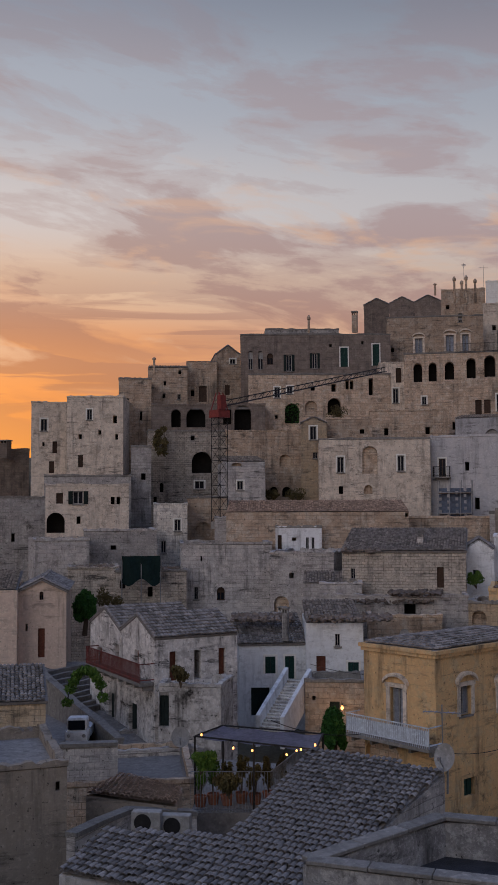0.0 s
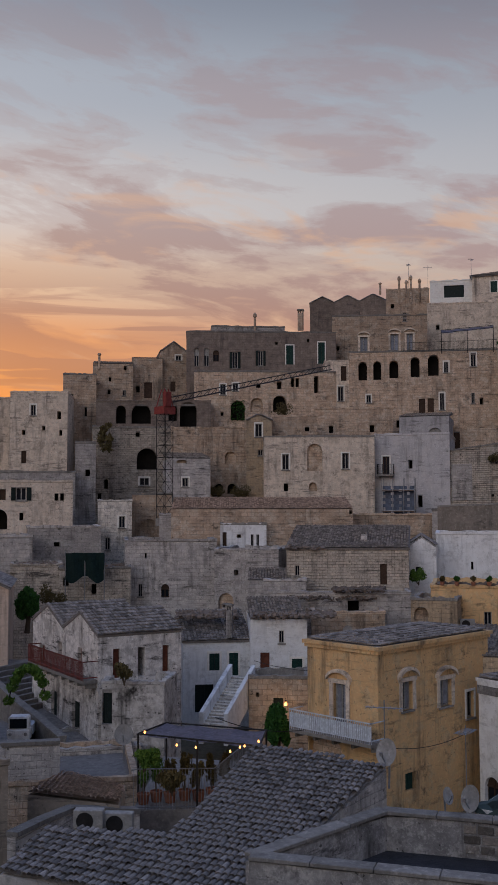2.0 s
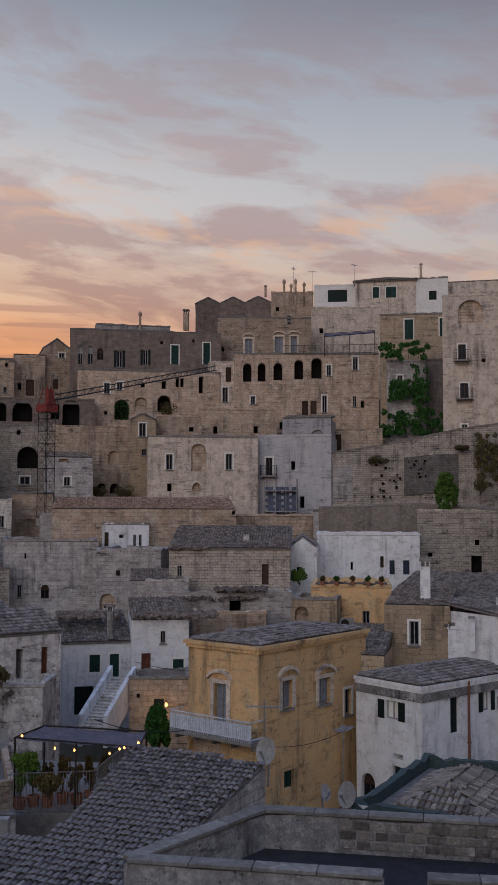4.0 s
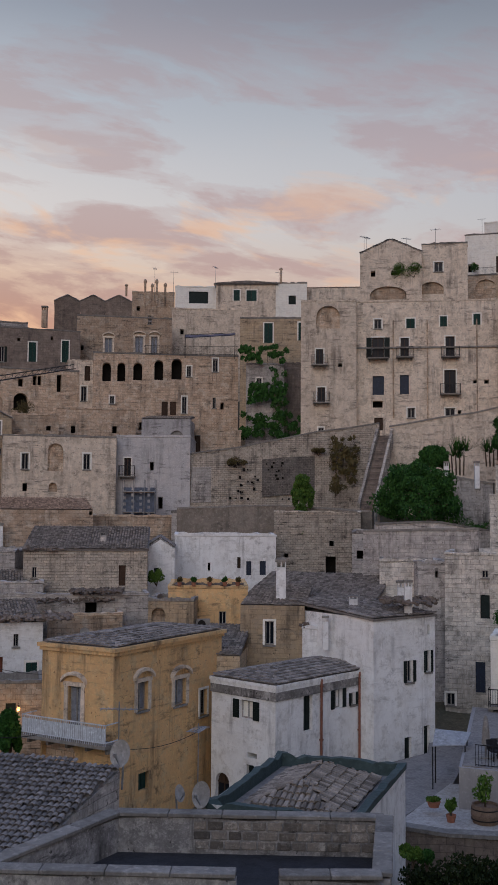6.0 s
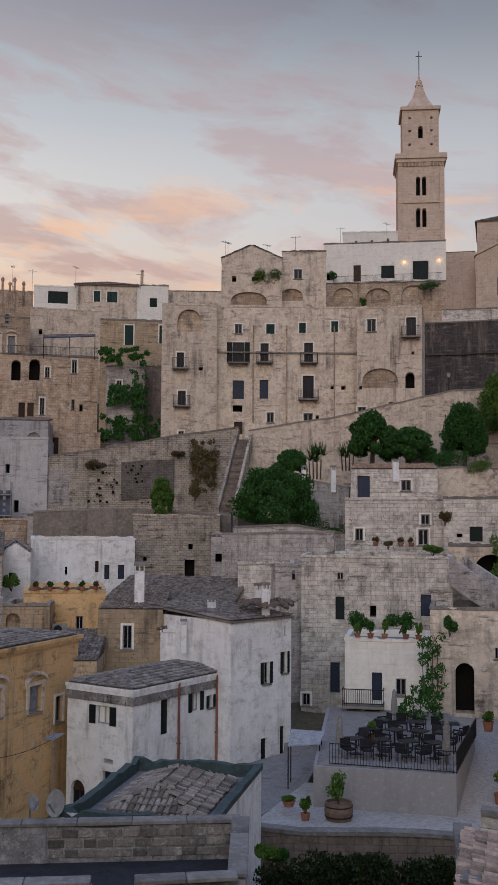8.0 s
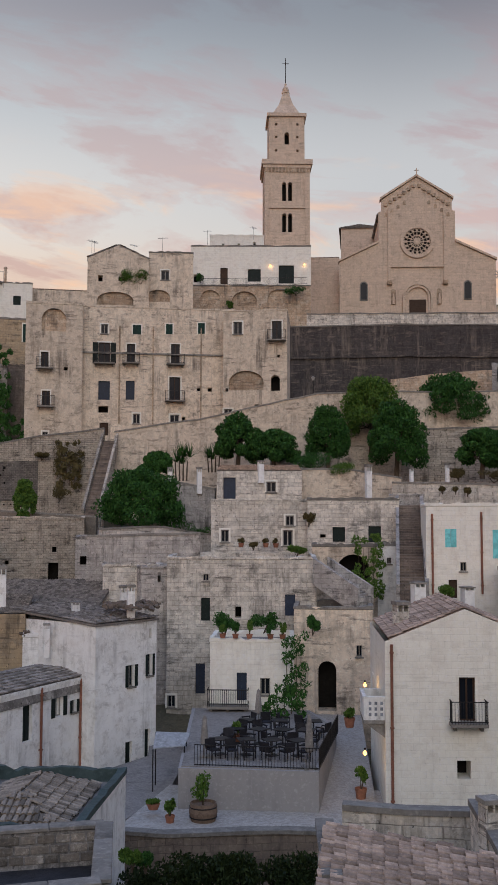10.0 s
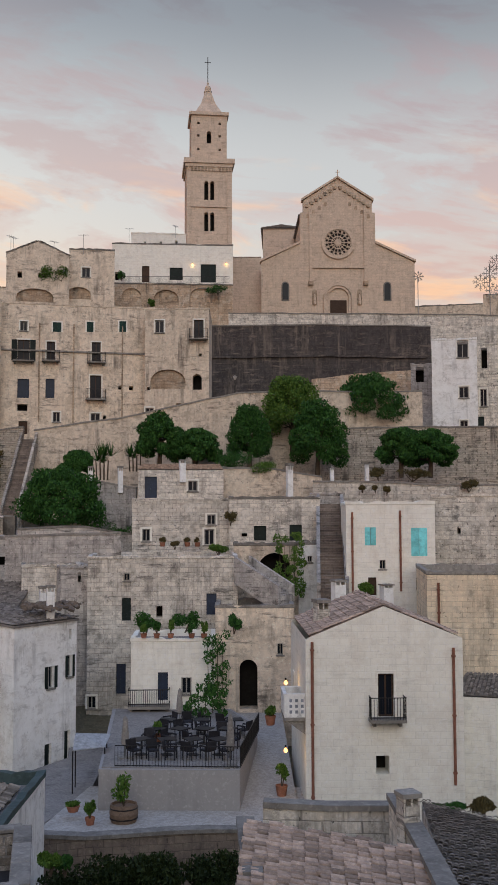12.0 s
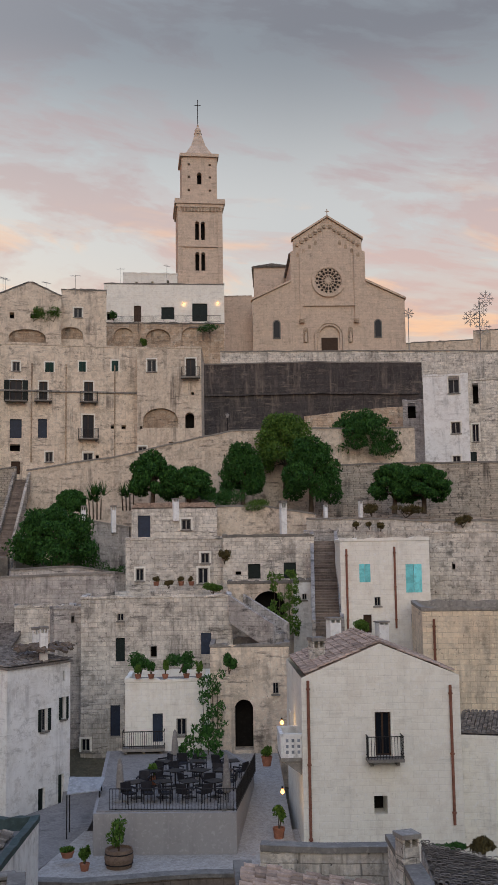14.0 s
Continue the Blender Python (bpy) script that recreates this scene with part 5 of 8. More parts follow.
def bush(label, x, y, z, rx, rz, mat=None, count=900, size=0.10, seed=1, name="bush", kind=""):
    rng = random.Random(seed)
    blobs = [(rng.uniform(-0.6, 0.6) * rx, rng.uniform(-0.3, 0.3) * rx, rz * rng.uniform(0.3, 1.1), rx * rng.uniform(0.3, 0.55), rz * rng.uniform(0.35, 0.6)) for _ in range(7)]
    vs, fs = leaf_cloud(blobs, int(count * 1.5), size * 0.8, seed)
    ob = group(name, pose(x, y, z), label, "plant", kind=kind)
    sheet("foliage", vs, fs, mat or LEAF, ob)
    bm = bmesh.new()
    for b in blobs[:4]:
        rod(bm, (0, 0, -0.3), b[:3], 0.035, 0.012, 5)
    part("stem", bm, TRUNK, ob)
    return ob


def yucca(x, y, z, h, seed):
    rng = random.Random(seed)
    ob = group("yucca", pose(x, y, z), "spiky dark green yucca clump on the slope", "plant")
    vs, fs = [], []
    for c in range(5):
        o = Vector((rng.uniform(-0.8, 0.8), rng.uniform(-0.4, 0.4), h * rng.uniform(0.3, 0.6)))
        for _ in range(34):
            a, e = rng.uniform(0, 6.3), rng.uniform(0.1, 1.4)
            d = Vector((math.cos(a) * math.cos(e), math.sin(a) * math.cos(e), math.sin(e)))
            s = d.cross(Vector((0, 0, 1))).normalized() * 0.06
            i = len(vs)
            vs += [o - s, o + s, o + d * h * 0.45]
            fs.append((i, i + 1, i + 2))
    sheet("foliage", vs, fs, LEAF, ob)
    bm = bmesh.new()
    for k in range(4):
        rod(bm, (0.3 * k - 0.5, 0, -0.3), (0.35 * k - 0.6, 0, h * 0.45), 0.07, 0.05, 6)
    part("trunk", bm, TRUNK, ob)
    return ob


def vine(label, x, y, z, yaw, w, h, count=700, mat=None, out=0.22, size=0.12):
    """Climber against a wall; its frame stands at the lower left corner."""
    ob = group("vine", pose(x, y, z, 0, 0, yaw), label, "plant")
    m = face_frame("front", 1, 1)
    rng = random.Random(count + int(x * 10))
    step = max(0.45, math.sqrt(w * h / 40))
    blobs = []
    for i in range(int(w / step) + 1):
        for k in range(int(h / step) + 1):
            if rng.random() < 0.8:
                blobs.append(((i + rng.uniform(0.1, 0.9)) * step, rng.uniform(-0.3, 0.0), (k + rng.uniform(0.0, 1.0)) * step, step * rng.uniform(0.45, 0.85), step * rng.uniform(0.4, 0.8)))
    vs, fs = leaf_cloud(blobs, count, size, count)
    sheet("foliage", [(v[0], v[1] * 0.7, v[2]) for v in vs], fs, mat or LEAF, ob)
    for i in range(4):
        bm = bmesh.new()
        rod(bm, (w * (0.2 + 0.2 * i), -0.05, 0), (w * (0.15 + 0.22 * i), -0.06, h * 0.9), 0.03, 0.012, 5)
        part("stem", bm, TRUNK, ob)
    return ob


# ---- roof furniture ----
def chimney(x, y, z, w, h, mat=None, slots=True):
    ob = group("chimney", pose(x, y, z), "small plastered chimney with slotted cap", "chimney", "roof chimneys")
    bm = bmesh.new()
    box(bm, -w / 2, w / 2, -w / 2, w / 2, -0.8, h * 0.72)
    part("shaft", bm, mat or WHITE, ob)
    bm = bmesh.new()
    for sx in (-1, -0.1, 0.8):
        box(bm, sx * w / 2, (sx + 0.2) * w / 2, -w / 2, w / 2, h * 0.72, h * 0.9)
    part("slotted_cap", bm, mat or WHITE, ob)
    bm = bmesh.new()
    box(bm, -w * 0.6, w * 0.6, -w * 0.6, w * 0.6, h * 0.9, h)
    part("cap_stone", bm, COPING, ob)
    return ob


def flue(x, y, z, h):
    ob = group("chimney_pot", pose(x, y, z), "tall thin clay chimney pot", "chimney", "roof chimneys")
    bm = bmesh.new()
    lathe(bm, [(0.16, -0.5), (0.15, h * 0.8), (0.24, h * 0.82), (0.24, h * 0.92), (0.1, h)], 8)
    part("pot", bm, TAN, ob)
    return ob


def antenna(x, y, z, h):
    ob = group("aerial", pose(x, y, z, 0, 0, (x * 37) % 180), "thin grey television aerial on a roof", "aerial", "roof aerials")
    bm = bmesh.new()
    rod(bm, (0, 0, -0.6), (0, 0, h), 0.028, 0.02, 5)
    part("mast", bm, STEEL, ob)
    bm = bmesh.new()
    rod(bm, (-0.6, 0, h * 0.93), (0.6, 0, h * 0.93), 0.018, n=4)
    boom = part("boom", bm, STEEL, ob)
    for i in range(7):
        bm = bmesh.new()
        rod(bm, (-0.55 + 0.18 * i, -0.28, h * 0.93), (-0.55 + 0.18 * i, 0.28, h * 0.93), 0.012, n=4)
        part("element", bm, STEEL, boom)
    return ob


def dish(x, y, z, r, yaw, mat=None):
    ob = group("satellite_dish", pose(x, y, z, 0, 0, yaw), "pale grey satellite dish on a pole", "satellite dish", "satellite dishes")
    bm = bmesh.new()
    rod(bm, (0, 0, -r * 2.6), (0, 0.05, 0), 0.035, n=6)
    part("pole", bm, STEEL, ob)
    bm = bmesh.new()
    m = pose(0, -0.06, 0, 75, 0, 0)
    rings = []
    for k, (a, dz) in enumerate(((0.02, 0), (0.35, 0.02), (0.7, 0.08), (1.0, 0.17))):
        rings.append([bm.verts.new(m @ Vector((a * r * 0.92 * math.cos(i * math.tau / 20), a * r * math.sin(i * math.tau / 20), dz * r))) for i in range(20)])
    for lo, hi in zip(rings, rings[1:]):
        for i in range(20):
            bm.faces.new((lo[i], lo[(i + 1) % 20], hi[(i + 1) % 20], hi[i]))
    bm.faces.new(rings[0])
    part("reflector", bm, FRAME, ob, smooth=True)
    bm = bmesh.new()
    rod(bm, (0, -0.1, -r * 0.9), (0, -r * 0.9, 0), 0.02, n=5)
    box(bm, -0.05, 0.05, -r * 0.98, -r * 0.85, -0.05, 0.06)
    part("receiver_arm", bm, STEEL, ob)
    return ob


def ac_unit(x, y, z, yaw):
    ob = group("air_conditioner", pose(x, y, z, 0, 0, yaw), "white outdoor air conditioner with round fan grille", "air conditioner", "air conditioners")
    bm = bmesh.new()
    box(bm, -0.45, 0.45, 0, 0.34, 0.08, 0.72)
    bmesh.ops.bevel(bm, geom=list(bm.edges), offset=0.02, segments=1, affect="EDGES")
    part("casing", bm, FRAME, ob)
    bm = bmesh.new()
    lathe(bm, [(0.26, 0), (0.26, 0.02)], 18, pose(-0.1, -0.004, 0.4, 90, 0, 0))
    part("fan_grille", bm, IRON, ob)
    for sx in (-0.38, 0.3):
        bm = bmesh.new()
        box(bm, sx, sx + 0.08, 0, 0.34, -0.02, 0.08)
        part("foot", bm, IRON, ob)
    return ob


def potted(label, x, y, z, r, h, plant, mat, kind="pot", seed=3, leaf=None):
    ob = group("planter", pose(x, y, z), label, "planter")
    bm = bmesh.new()
    if kind == "barrel":
        lathe(bm, [(r * 0.85, 0), (r, h * 0.5), (r * 0.92, h), (r * 0.82, h), (r * 0.82, h * 0.85)], 18)
    else:
        lathe(bm, [(r * 0.7, 0), (r * 0.95, h * 0.85), (r, h * 0.86), (r, h), (r * 0.85, h), (r * 0.85, h * 0.85)], 14)
    part("tub", bm, mat, ob)
    if kind == "barrel":
        for v in (0.2, 0.75):
            bm = bmesh.new()
            lathe(bm, [(r * 0.97, h * v), (r * 0.985, h * v + 0.05)], 18)
            part("hoop", bm, IRON, ob)
    rng = random.Random(seed)
    blobs = [(rng.uniform(-0.7, 0.7) * r, rng.uniform(-0.5, 0.5) * r, h + plant * rng.uniform(0.35, 0.85), r * 0.45, plant * 0.26) for _ in range(7)]
    vs, fs = leaf_cloud(blobs, 420, 0.09, seed)
    sheet("foliage", vs, fs, leaf or LEAF_LIGHT, ob)
    bm = bmesh.new()
    for b in blobs[:4]:
        rod(bm, (0, 0, h * 0.7), b[:3], 0.03, 0.012, 5)
    part("stem", bm, TRUNK, ob)
    return ob


def lamp_bulb(x, y, z, r=0.07, power=26.0, watts=0.0, color=(1.0, 0.62, 0.28)):
    ob = group("light_bulb", pose(x, y, z), "small warm glowing light bulb", "lamp", "warm bulbs")
    bm = bmesh.new()
    lathe(bm, [(r * 0.4, -r), (r, -r * 0.3), (r, r * 0.3), (r * 0.5, r), (r * 0.4, r * 1.6)], 10)
    part("bulb", bm, BULB, ob)
    bm = bmesh.new()
    lathe(bm, [(r * 0.5, r * 1.5), (r * 0.5, r * 2.6)], 8)
    part("socket", bm, IRON, ob)
    if watts:
        li = new("lamp_light", bpy.data.lights.new("lamp_light", "POINT"))
        li.data.energy, li.data.color, li.data.shadow_soft_size = watts, color, 0.12
        li.matrix_world = pose(x, y - 0.15, z - 0.15)
    return ob


BULB = glow("warm_bulb", (1.0, 0.42, 0.11), 4.5)


def cable(label, a, b, sag=0.6, r=0.02):
    bm = bmesh.new()
    a, b = Vector(a), Vector(b)
    pts = [a.lerp(b, i / 12) - Vector((0, 0, sag * 4 * (i / 12) * (1 - i / 12))) for i in range(13)]
    for p, q in zip(pts, pts[1:]):
        rod(bm, p, q, r, n=5)
    return tagged(part("cable", bm, IRON), label, "cable")


# ---- cathedral and tower ----
def cathedral(x, y, z, yaw, w, c, h_side, h_shoulder, h_eave, h_peak):
    """Front of three bays: c is the half width of the tall middle."""
    ob = group("cathedral", pose(x, y, z, 0, 0, yaw), "pale limestone cathedral with a rose window and gabled front", "church")
    m = face_frame("front", w, 1)
    bm = bmesh.new()
    line = [(-w / 2, -3), (w / 2, -3), (w / 2, h_side), (c + 0.5, h_shoulder), (c + 0.5, h_eave - 2.0), (c, h_eave - 1.9), (c, h_eave), (0, h_peak), (-c, h_eave), (-c, h_eave - 1.9), (-c - 0.5, h_eave - 2.0), (-c - 0.5, h_shoulder), (-w / 2, h_side)]
    prism(bm, line, 1.2, m)
    front = part("front_wall", bm, CHURCH, ob)
    # raking cornices
    for s in (-1, 1):
        for (a, b), (e, f) in (((s * (w / 2 + 0.2), h_side), (s * (c + 0.5), h_shoulder)), ((s * (c + 0.25), h_eave), (0, h_peak))):
            bm = bmesh.new()
            prism(bm, [(a, b), (e, f), (e, f + 0.35), (a, b + 0.35)], 1.9, m @ Matrix.Translation((0, 0, 0.35)))
            part("raking_cornice", bm, CHURCH, front)
    # blind arcade under the gable
    for s in (-1, 1):
        for i in range(7):
            u, v = s * c * (0.08 + 0.135 * i), h_peak - 1.1 - (h_peak - h_eave) * (0.08 + 0.135 * i)
            bm = bmesh.new()
            prism(bm, [(u - 0.22, v - 0.45), (u + 0.22, v - 0.45), (u + 0.34, v), (u - 0.34, v)], 0.32, m @ Matrix.Translation((0, 0, 0.3)))
            part("corbel", bm, TAN, front)
        for i in range(4):
            u, v = s * (c * 0.35 + c * 0.18 * i), h_peak - 3.2 - (h_peak - h_eave) * (0.25 + 0.18 * i)
            bm = bmesh.new()
            prism(bm, outline_of(u, v - 0.5, 0.5, 0.7, True), 0.08, m @ Matrix.Translation((0, 0, 0.06)))
            part("niche", bm, TAN, front)
        bm = bmesh.new()
        fbox(bm, m, s * (c - 1.2) - 0.22, s * (c - 1.2) + 0.22, h_side * 0.62, h_eave - 1.5, 0, 0.28)
        part("lesene", bm, CHURCH, front)
        bm = bmesh.new()
        fbox(bm, m, s * (c - 1.2) - 0.4, s * (c - 1.2) + 0.4, h_side * 0.55, h_side * 0.62, 0, 0.6)
        part("bracket", bm, TAN, front)
    # rose window
    v = h_shoulder + 0.1
    rose = None
    bm = bmesh.new()
    R0, R1 = 2.75, 2.2
    N = 40
    for k in range(N):
        a0, a1 = k * math.tau / N, (k + 1) * math.tau / N
        prism(bm, [(R1 * math.cos(a0), v + R1 * math.sin(a0)), (R0 * math.cos(a0), v + R0 * math.sin(a0)), (R0 * math.cos(a1), v + R0 * math.sin(a1)), (R1 * math.cos(a1), v + R1 * math.sin(a1))], 0.6, m @ Matrix.Translation((0, 0, 0.35)))
    rose = part("rose_window", bm, CHURCH, front, "round carved rose window")
    # near-black disc laid on the wall, painting the dark behind the tracery
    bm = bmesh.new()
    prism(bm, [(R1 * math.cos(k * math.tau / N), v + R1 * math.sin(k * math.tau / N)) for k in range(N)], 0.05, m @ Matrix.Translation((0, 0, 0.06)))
    part("pane", bm, DARK_FILL, rose)
    for k in range(16):
        a = k * math.tau / 16
        bm = bmesh.new()
        rod(bm, m @ Vector((0.4 * math.cos(a), v + 0.4 * math.sin(a), 0.12)), m @ Vector((R1 * math.cos(a), v + R1 * math.sin(a), 0.12)), 0.075, n=6)
        part("spoke", bm, CHURCH, rose)
    for rr, q, thick in ((1.05, 0, 0.07), *((0.27, k, 0.055) for k in range(16))):
        bm = bmesh.new()
        a = (q + 0.5) * math.tau / 16
        cu, cv = (0, v) if rr > 1 else (1.88 * math.cos(a), v + 1.88 * math.sin(a))
        hoop = [[bm.verts.new(m @ Vector((cu + (rr + thick * x_) * math.cos(k * math.tau / 14), cv + (rr + thick * x_) * math.sin(k * math.tau / 14), 0.14 + thick * y_))) for x_, y_ in ((-1, -1), (1, -1), (1, 1), (-1, 1))] for k in range(14)]
        for k in range(14):
            for i in range(4):
                bm.faces.new((hoop[k][i], hoop[k][(i + 1) % 4], hoop[(k + 1) % 14][(i + 1) % 4], hoop[(k + 1) % 14][i]))
        part("tracery", bm, CHURCH, rose)
    bm = bmesh.new()
    lathe(bm, [(0.55, 0), (0.55, 0.2), (0.3, 0.25)], 16, m @ Matrix.Translation((0, v, 0.05)))
    part("hub", bm, CHURCH, rose)
    # string course and portal
    bm = bmesh.new()
    fbox(bm, m, -c + 1.4, c - 1.4, h_side * 0.88, h_side * 0.91, 0, 0.3)
    part("string_course", bm, CHURCH, front)
    bm = bmesh.new()
    fbox(bm, m, -1.35, 1.35, 0, 2.3, -0.1, 0.08)
    part("door", bm, WOOD, front, "dark brown wooden portal door")
    for i, r in enumerate((2.1, 1.7)):
        bm = bmesh.new()
        for k in range(14):
            a0, a1 = math.pi * k / 14, math.pi * (k + 1) / 14
            prism(bm, [(r * math.cos(a0), 2.6 + r * math.sin(a0)), ((r + 0.35) * math.cos(a0), 2.6 + (r + 0.35) * math.sin(a0)), ((r + 0.35) * math.cos(a1), 2.6 + (r + 0.35) * math.sin(a1)), (r * math.cos(a1), 2.6 + r * math.sin(a1))], 0.5, m @ Matrix.Translation((0, 0, 0.5 - 0.15 * i)))
        for s in (-1, 1):
            fbox(bm, m, s * (r + 0.17) - 0.17, s * (r + 0.17) + 0.17, -0.5, 2.6, 0, 0.5 - 0.15 * i)
        part("portal_arch", bm, CHURCH, front)
    for u in (-3.9, 3.5):
        bm = bmesh.new()
        prism(bm, outline_of(u, 1.5, 0.8, 2.6, True), 0.1, m @ Matrix.Translation((0, 0, 0.09)))
        n_ = part("niche", bm, TAN, front)
        bm = bmesh.new()
        lathe(bm, [(0.22, 1.55), (0.2, 2.6), (0.12, 2.9), (0.16, 3.1), (0.05, 3.3)], 8, m @ Matrix(((1, 0, 0, u), (0, 0, 1, 0), (0, -1, 0, 0.25), (0, 0, 0, 1))))
        part("statue", bm, CHURCH, n_)
    for u in (-8.7, 8.1):
        bm = bmesh.new()
        prism(bm, outline_of(u, 2.2, 1.3, 3.2, True), 0.12, m @ Matrix.Translation((0, 0, 0.1)))
        wn_ = part("window", bm, COPING, front, "arched side window with a deep stone edge")
        bm = bmesh.new()
        prism(bm, outline_of(u, 2.4, 0.95, 2.8, True), 0.05, m @ Matrix.Translation((0, 0, 0.13)))
        part("pane", bm, GLASS, wn_)
    # nave and aisles behind
    bm = bmesh.new()
    box(bm, -c - 0.3, c + 0.3, 1.2, 34, -3, h_eave - 2.2)
    part("nave", bm, CHURCH, ob)
    for s in (-1, 1):
        tiles(ob, [(s * (c + 0.5), 1.2, h_eave - 2.1), (s * (c + 0.5), 34, h_eave - 2.1), (0, 34, h_peak - 1.5), (0, 1.2, h_peak - 1.5)], TILE, 0.6, 1.2)
        bm = bmesh.new()
        prism(bm, [(s * w / 2 * 0.98, -3), (s * (c + 0.3), -3), (s * (c + 0.3), h_shoulder - 0.6), (s * w / 2 * 0.98, h_side - 0.6)], 32, m @ Matrix.Translation((0, 0, -1.2)))
        part("aisle", bm, CHURCH, ob)
    bm = bmesh.new()
    rod(bm, (0, -0.5, h_peak), (0, -0.5, h_peak + 1.3), 0.08, n=6)
    rod(bm, (-0.35, -0.5, h_peak + 0.9), (0.35, -0.5, h_peak + 0.9), 0.06, n=6)
    part("gable_cross", bm, CHURCH, ob)
    return ob


def bell_tower(x, y, z, yaw, w, h1, w2, h2, h3):
    """Square tower: lower shaft, set-back upper stage, pyramid spire with lantern and cross."""
    ob = group("bell_tower", pose(x, y, z, 0, 0, yaw), "tall square limestone bell tower with a pointed spire", "tower")
    bm = bmesh.new()
    holes = [(s * 0.45, v, 0.62, 2.9, "a") for s in (-1, 1) for v in (h1 - 10.4, h1 - 5.6)]
    m = face_frame("front", w, w)
    pierced(bm, m, -w / 2, w / 2, -8, h1, holes)
    for side in ("left", "right"):
        pierced(bm, face_frame(side, w, w), 0, w, -8, h1, [(w / 2 + s * 0.45, v, 0.62, 2.9, "a") for s in (-1, 1) for v in (h1 - 10.4, h1 - 5.6)])
    pierced(bm, Matrix(((1, 0, 0, 0), (0, 0, 1, w), (0, 1, 0, 0), (0, 0, 0, 1))), -w / 2, w / 2, -8, h1, [(s * 0.45, v, 0.62, 2.9, "a") for s in (-1, 1) for v in (h1 - 10.4, h1 - 5.6)])
    bmesh.ops.remove_doubles(bm, verts=bm.verts, dist=0.0005)
    shaft = part("shaft", bm, CHURCH, ob)
    for hole in holes:
        opening(shaft, m, hole)
    bm = bmesh.new()
    for s in (-1, 1):
        fbox(bm, m, s * (w / 2 - 0.35) - 0.35, s * (w / 2 - 0.35) + 0.35, -8, h1 - 1.2, 0, 0.16)
    part("corner_strip", bm, CHURCH, shaft)
    for v in (h1 - 6.75, h1 - 13.2):
        bm = bmesh.new()
        fbox(bm, m, -w / 2, w / 2, v, v + 0.25, 0, 0.2)
        part("string_course", bm, CHURCH, shaft)
    bm = bmesh.new()
    o = 0.42
    box(bm, -w / 2 - o, w / 2 + o, -o, w + o, h1, h1 + 0.75)
    box(bm, -w / 2 - o * 0.5, w / 2 + o * 0.5, -o * 0.5, w + o * 0.5, h1 - 0.5, h1)
    part("cornice", bm, CHURCH, ob)
    for i in range(13):
        bm = bmesh.new()
        u = -w / 2 + w * (i + 0.5) / 13
        fbox(bm, m, u - 0.16, u + 0.16, h1 - 1.15, h1 - 0.5, 0, 0.22)
        part("corbel", bm, TAN, ob)
    up = group("upper_stage", Matrix.Translation((0, (w - w2) / 2, h1 + 0.75)))
    up.parent = ob
    bm = bmesh.new()
    m2 = face_frame("front", w2, w2)
    hs = [(0, h2 * 0.38, 0.7, 1.9, "a")] + [(s * w2 * 0.3, v * h2, 0.35, 0.35, "k") for s in (-1, 1) for v in (0.22, 0.52, 0.8)]
    pierced(bm, m2, -w2 / 2, w2 / 2, 0, h2, hs)
    for side in ("left", "right"):
        pierced(bm, face_frame(side, w2, w2), 0, w2, 0, h2, [(w2 / 2, h2 * 0.38, 0.7, 1.9, "a")])
    pierced(bm, Matrix(((1, 0, 0, 0), (0, 0, 1, w2), (0, 1, 0, 0), (0, 0, 0, 1))), -w2 / 2, w2 / 2, 0, h2, ())
    bmesh.ops.remove_doubles(bm, verts=bm.verts, dist=0.0005)
    belfry = part("belfry", bm, CHURCH, up)
    for hole in hs:
        opening(belfry, m2, hole)
    bm = bmesh.new()
    box(bm, -w2 / 2 - 0.3, w2 / 2 + 0.3, -0.3, w2 + 0.3, h2, h2 + 0.5)
    part("upper_cornice", bm, CHURCH, up)
    bm = bmesh.new()
    b0, t0 = w2 / 2 * 0.82, 0.42
    zz = h2 + 0.5
    lo = [bm.verts.new((a * b0, w2 / 2 + b * b0, zz)) for a, b in ((-1, -1), (1, -1), (1, 1), (-1, 1))]
    md = [bm.verts.new((a * b0 * 0.50, w2 / 2 + b * b0 * 0.50, zz + h3 * 0.38)) for a, b in ((-1, -1), (1, -1), (1, 1), (-1, 1))]
    hi = [bm.verts.new((a * t0, w2 / 2 + b * t0, zz + h3 * 0.80)) for a, b in ((-1, -1), (1, -1), (1, 1), (-1, 1))]
    for p, q in ((lo, md), (md, hi)):
        for k in range(4):
            bm.faces.new((p[k], p[(k + 1) % 4], q[(k + 1) % 4], q[k]))
    bm.faces.new(lo), bm.faces.new(hi)
    part("spire", bm, CHURCH, up)
    bm = bmesh.new()
    T = Matrix.Translation((0, w2 / 2, zz))
    lathe(bm, [(0.62, h3 * 0.78), (0.62, h3 * 0.82), (0.45, h3 * 0.83), (0.5, h3 * 0.90), (0.42, h3 * 0.95), (0.12, h3 * 1.02), (0.18, h3 * 1.06), (0.05, h3 * 1.1)], 12, T)
    part("lantern", bm, CHURCH, up)
    bm = bmesh.new()
    rod(bm, (0, w2 / 2, zz + h3 * 1.05), (0, w2 / 2, zz + h3 * 1.84), 0.06, n=6)
    rod(bm, (-0.5, w2 / 2, zz + h3 * 1.68), (0.5, w2 / 2, zz + h3 * 1.68), 0.05, n=6)
    part("iron_cross", bm, IRON, up)
    return ob


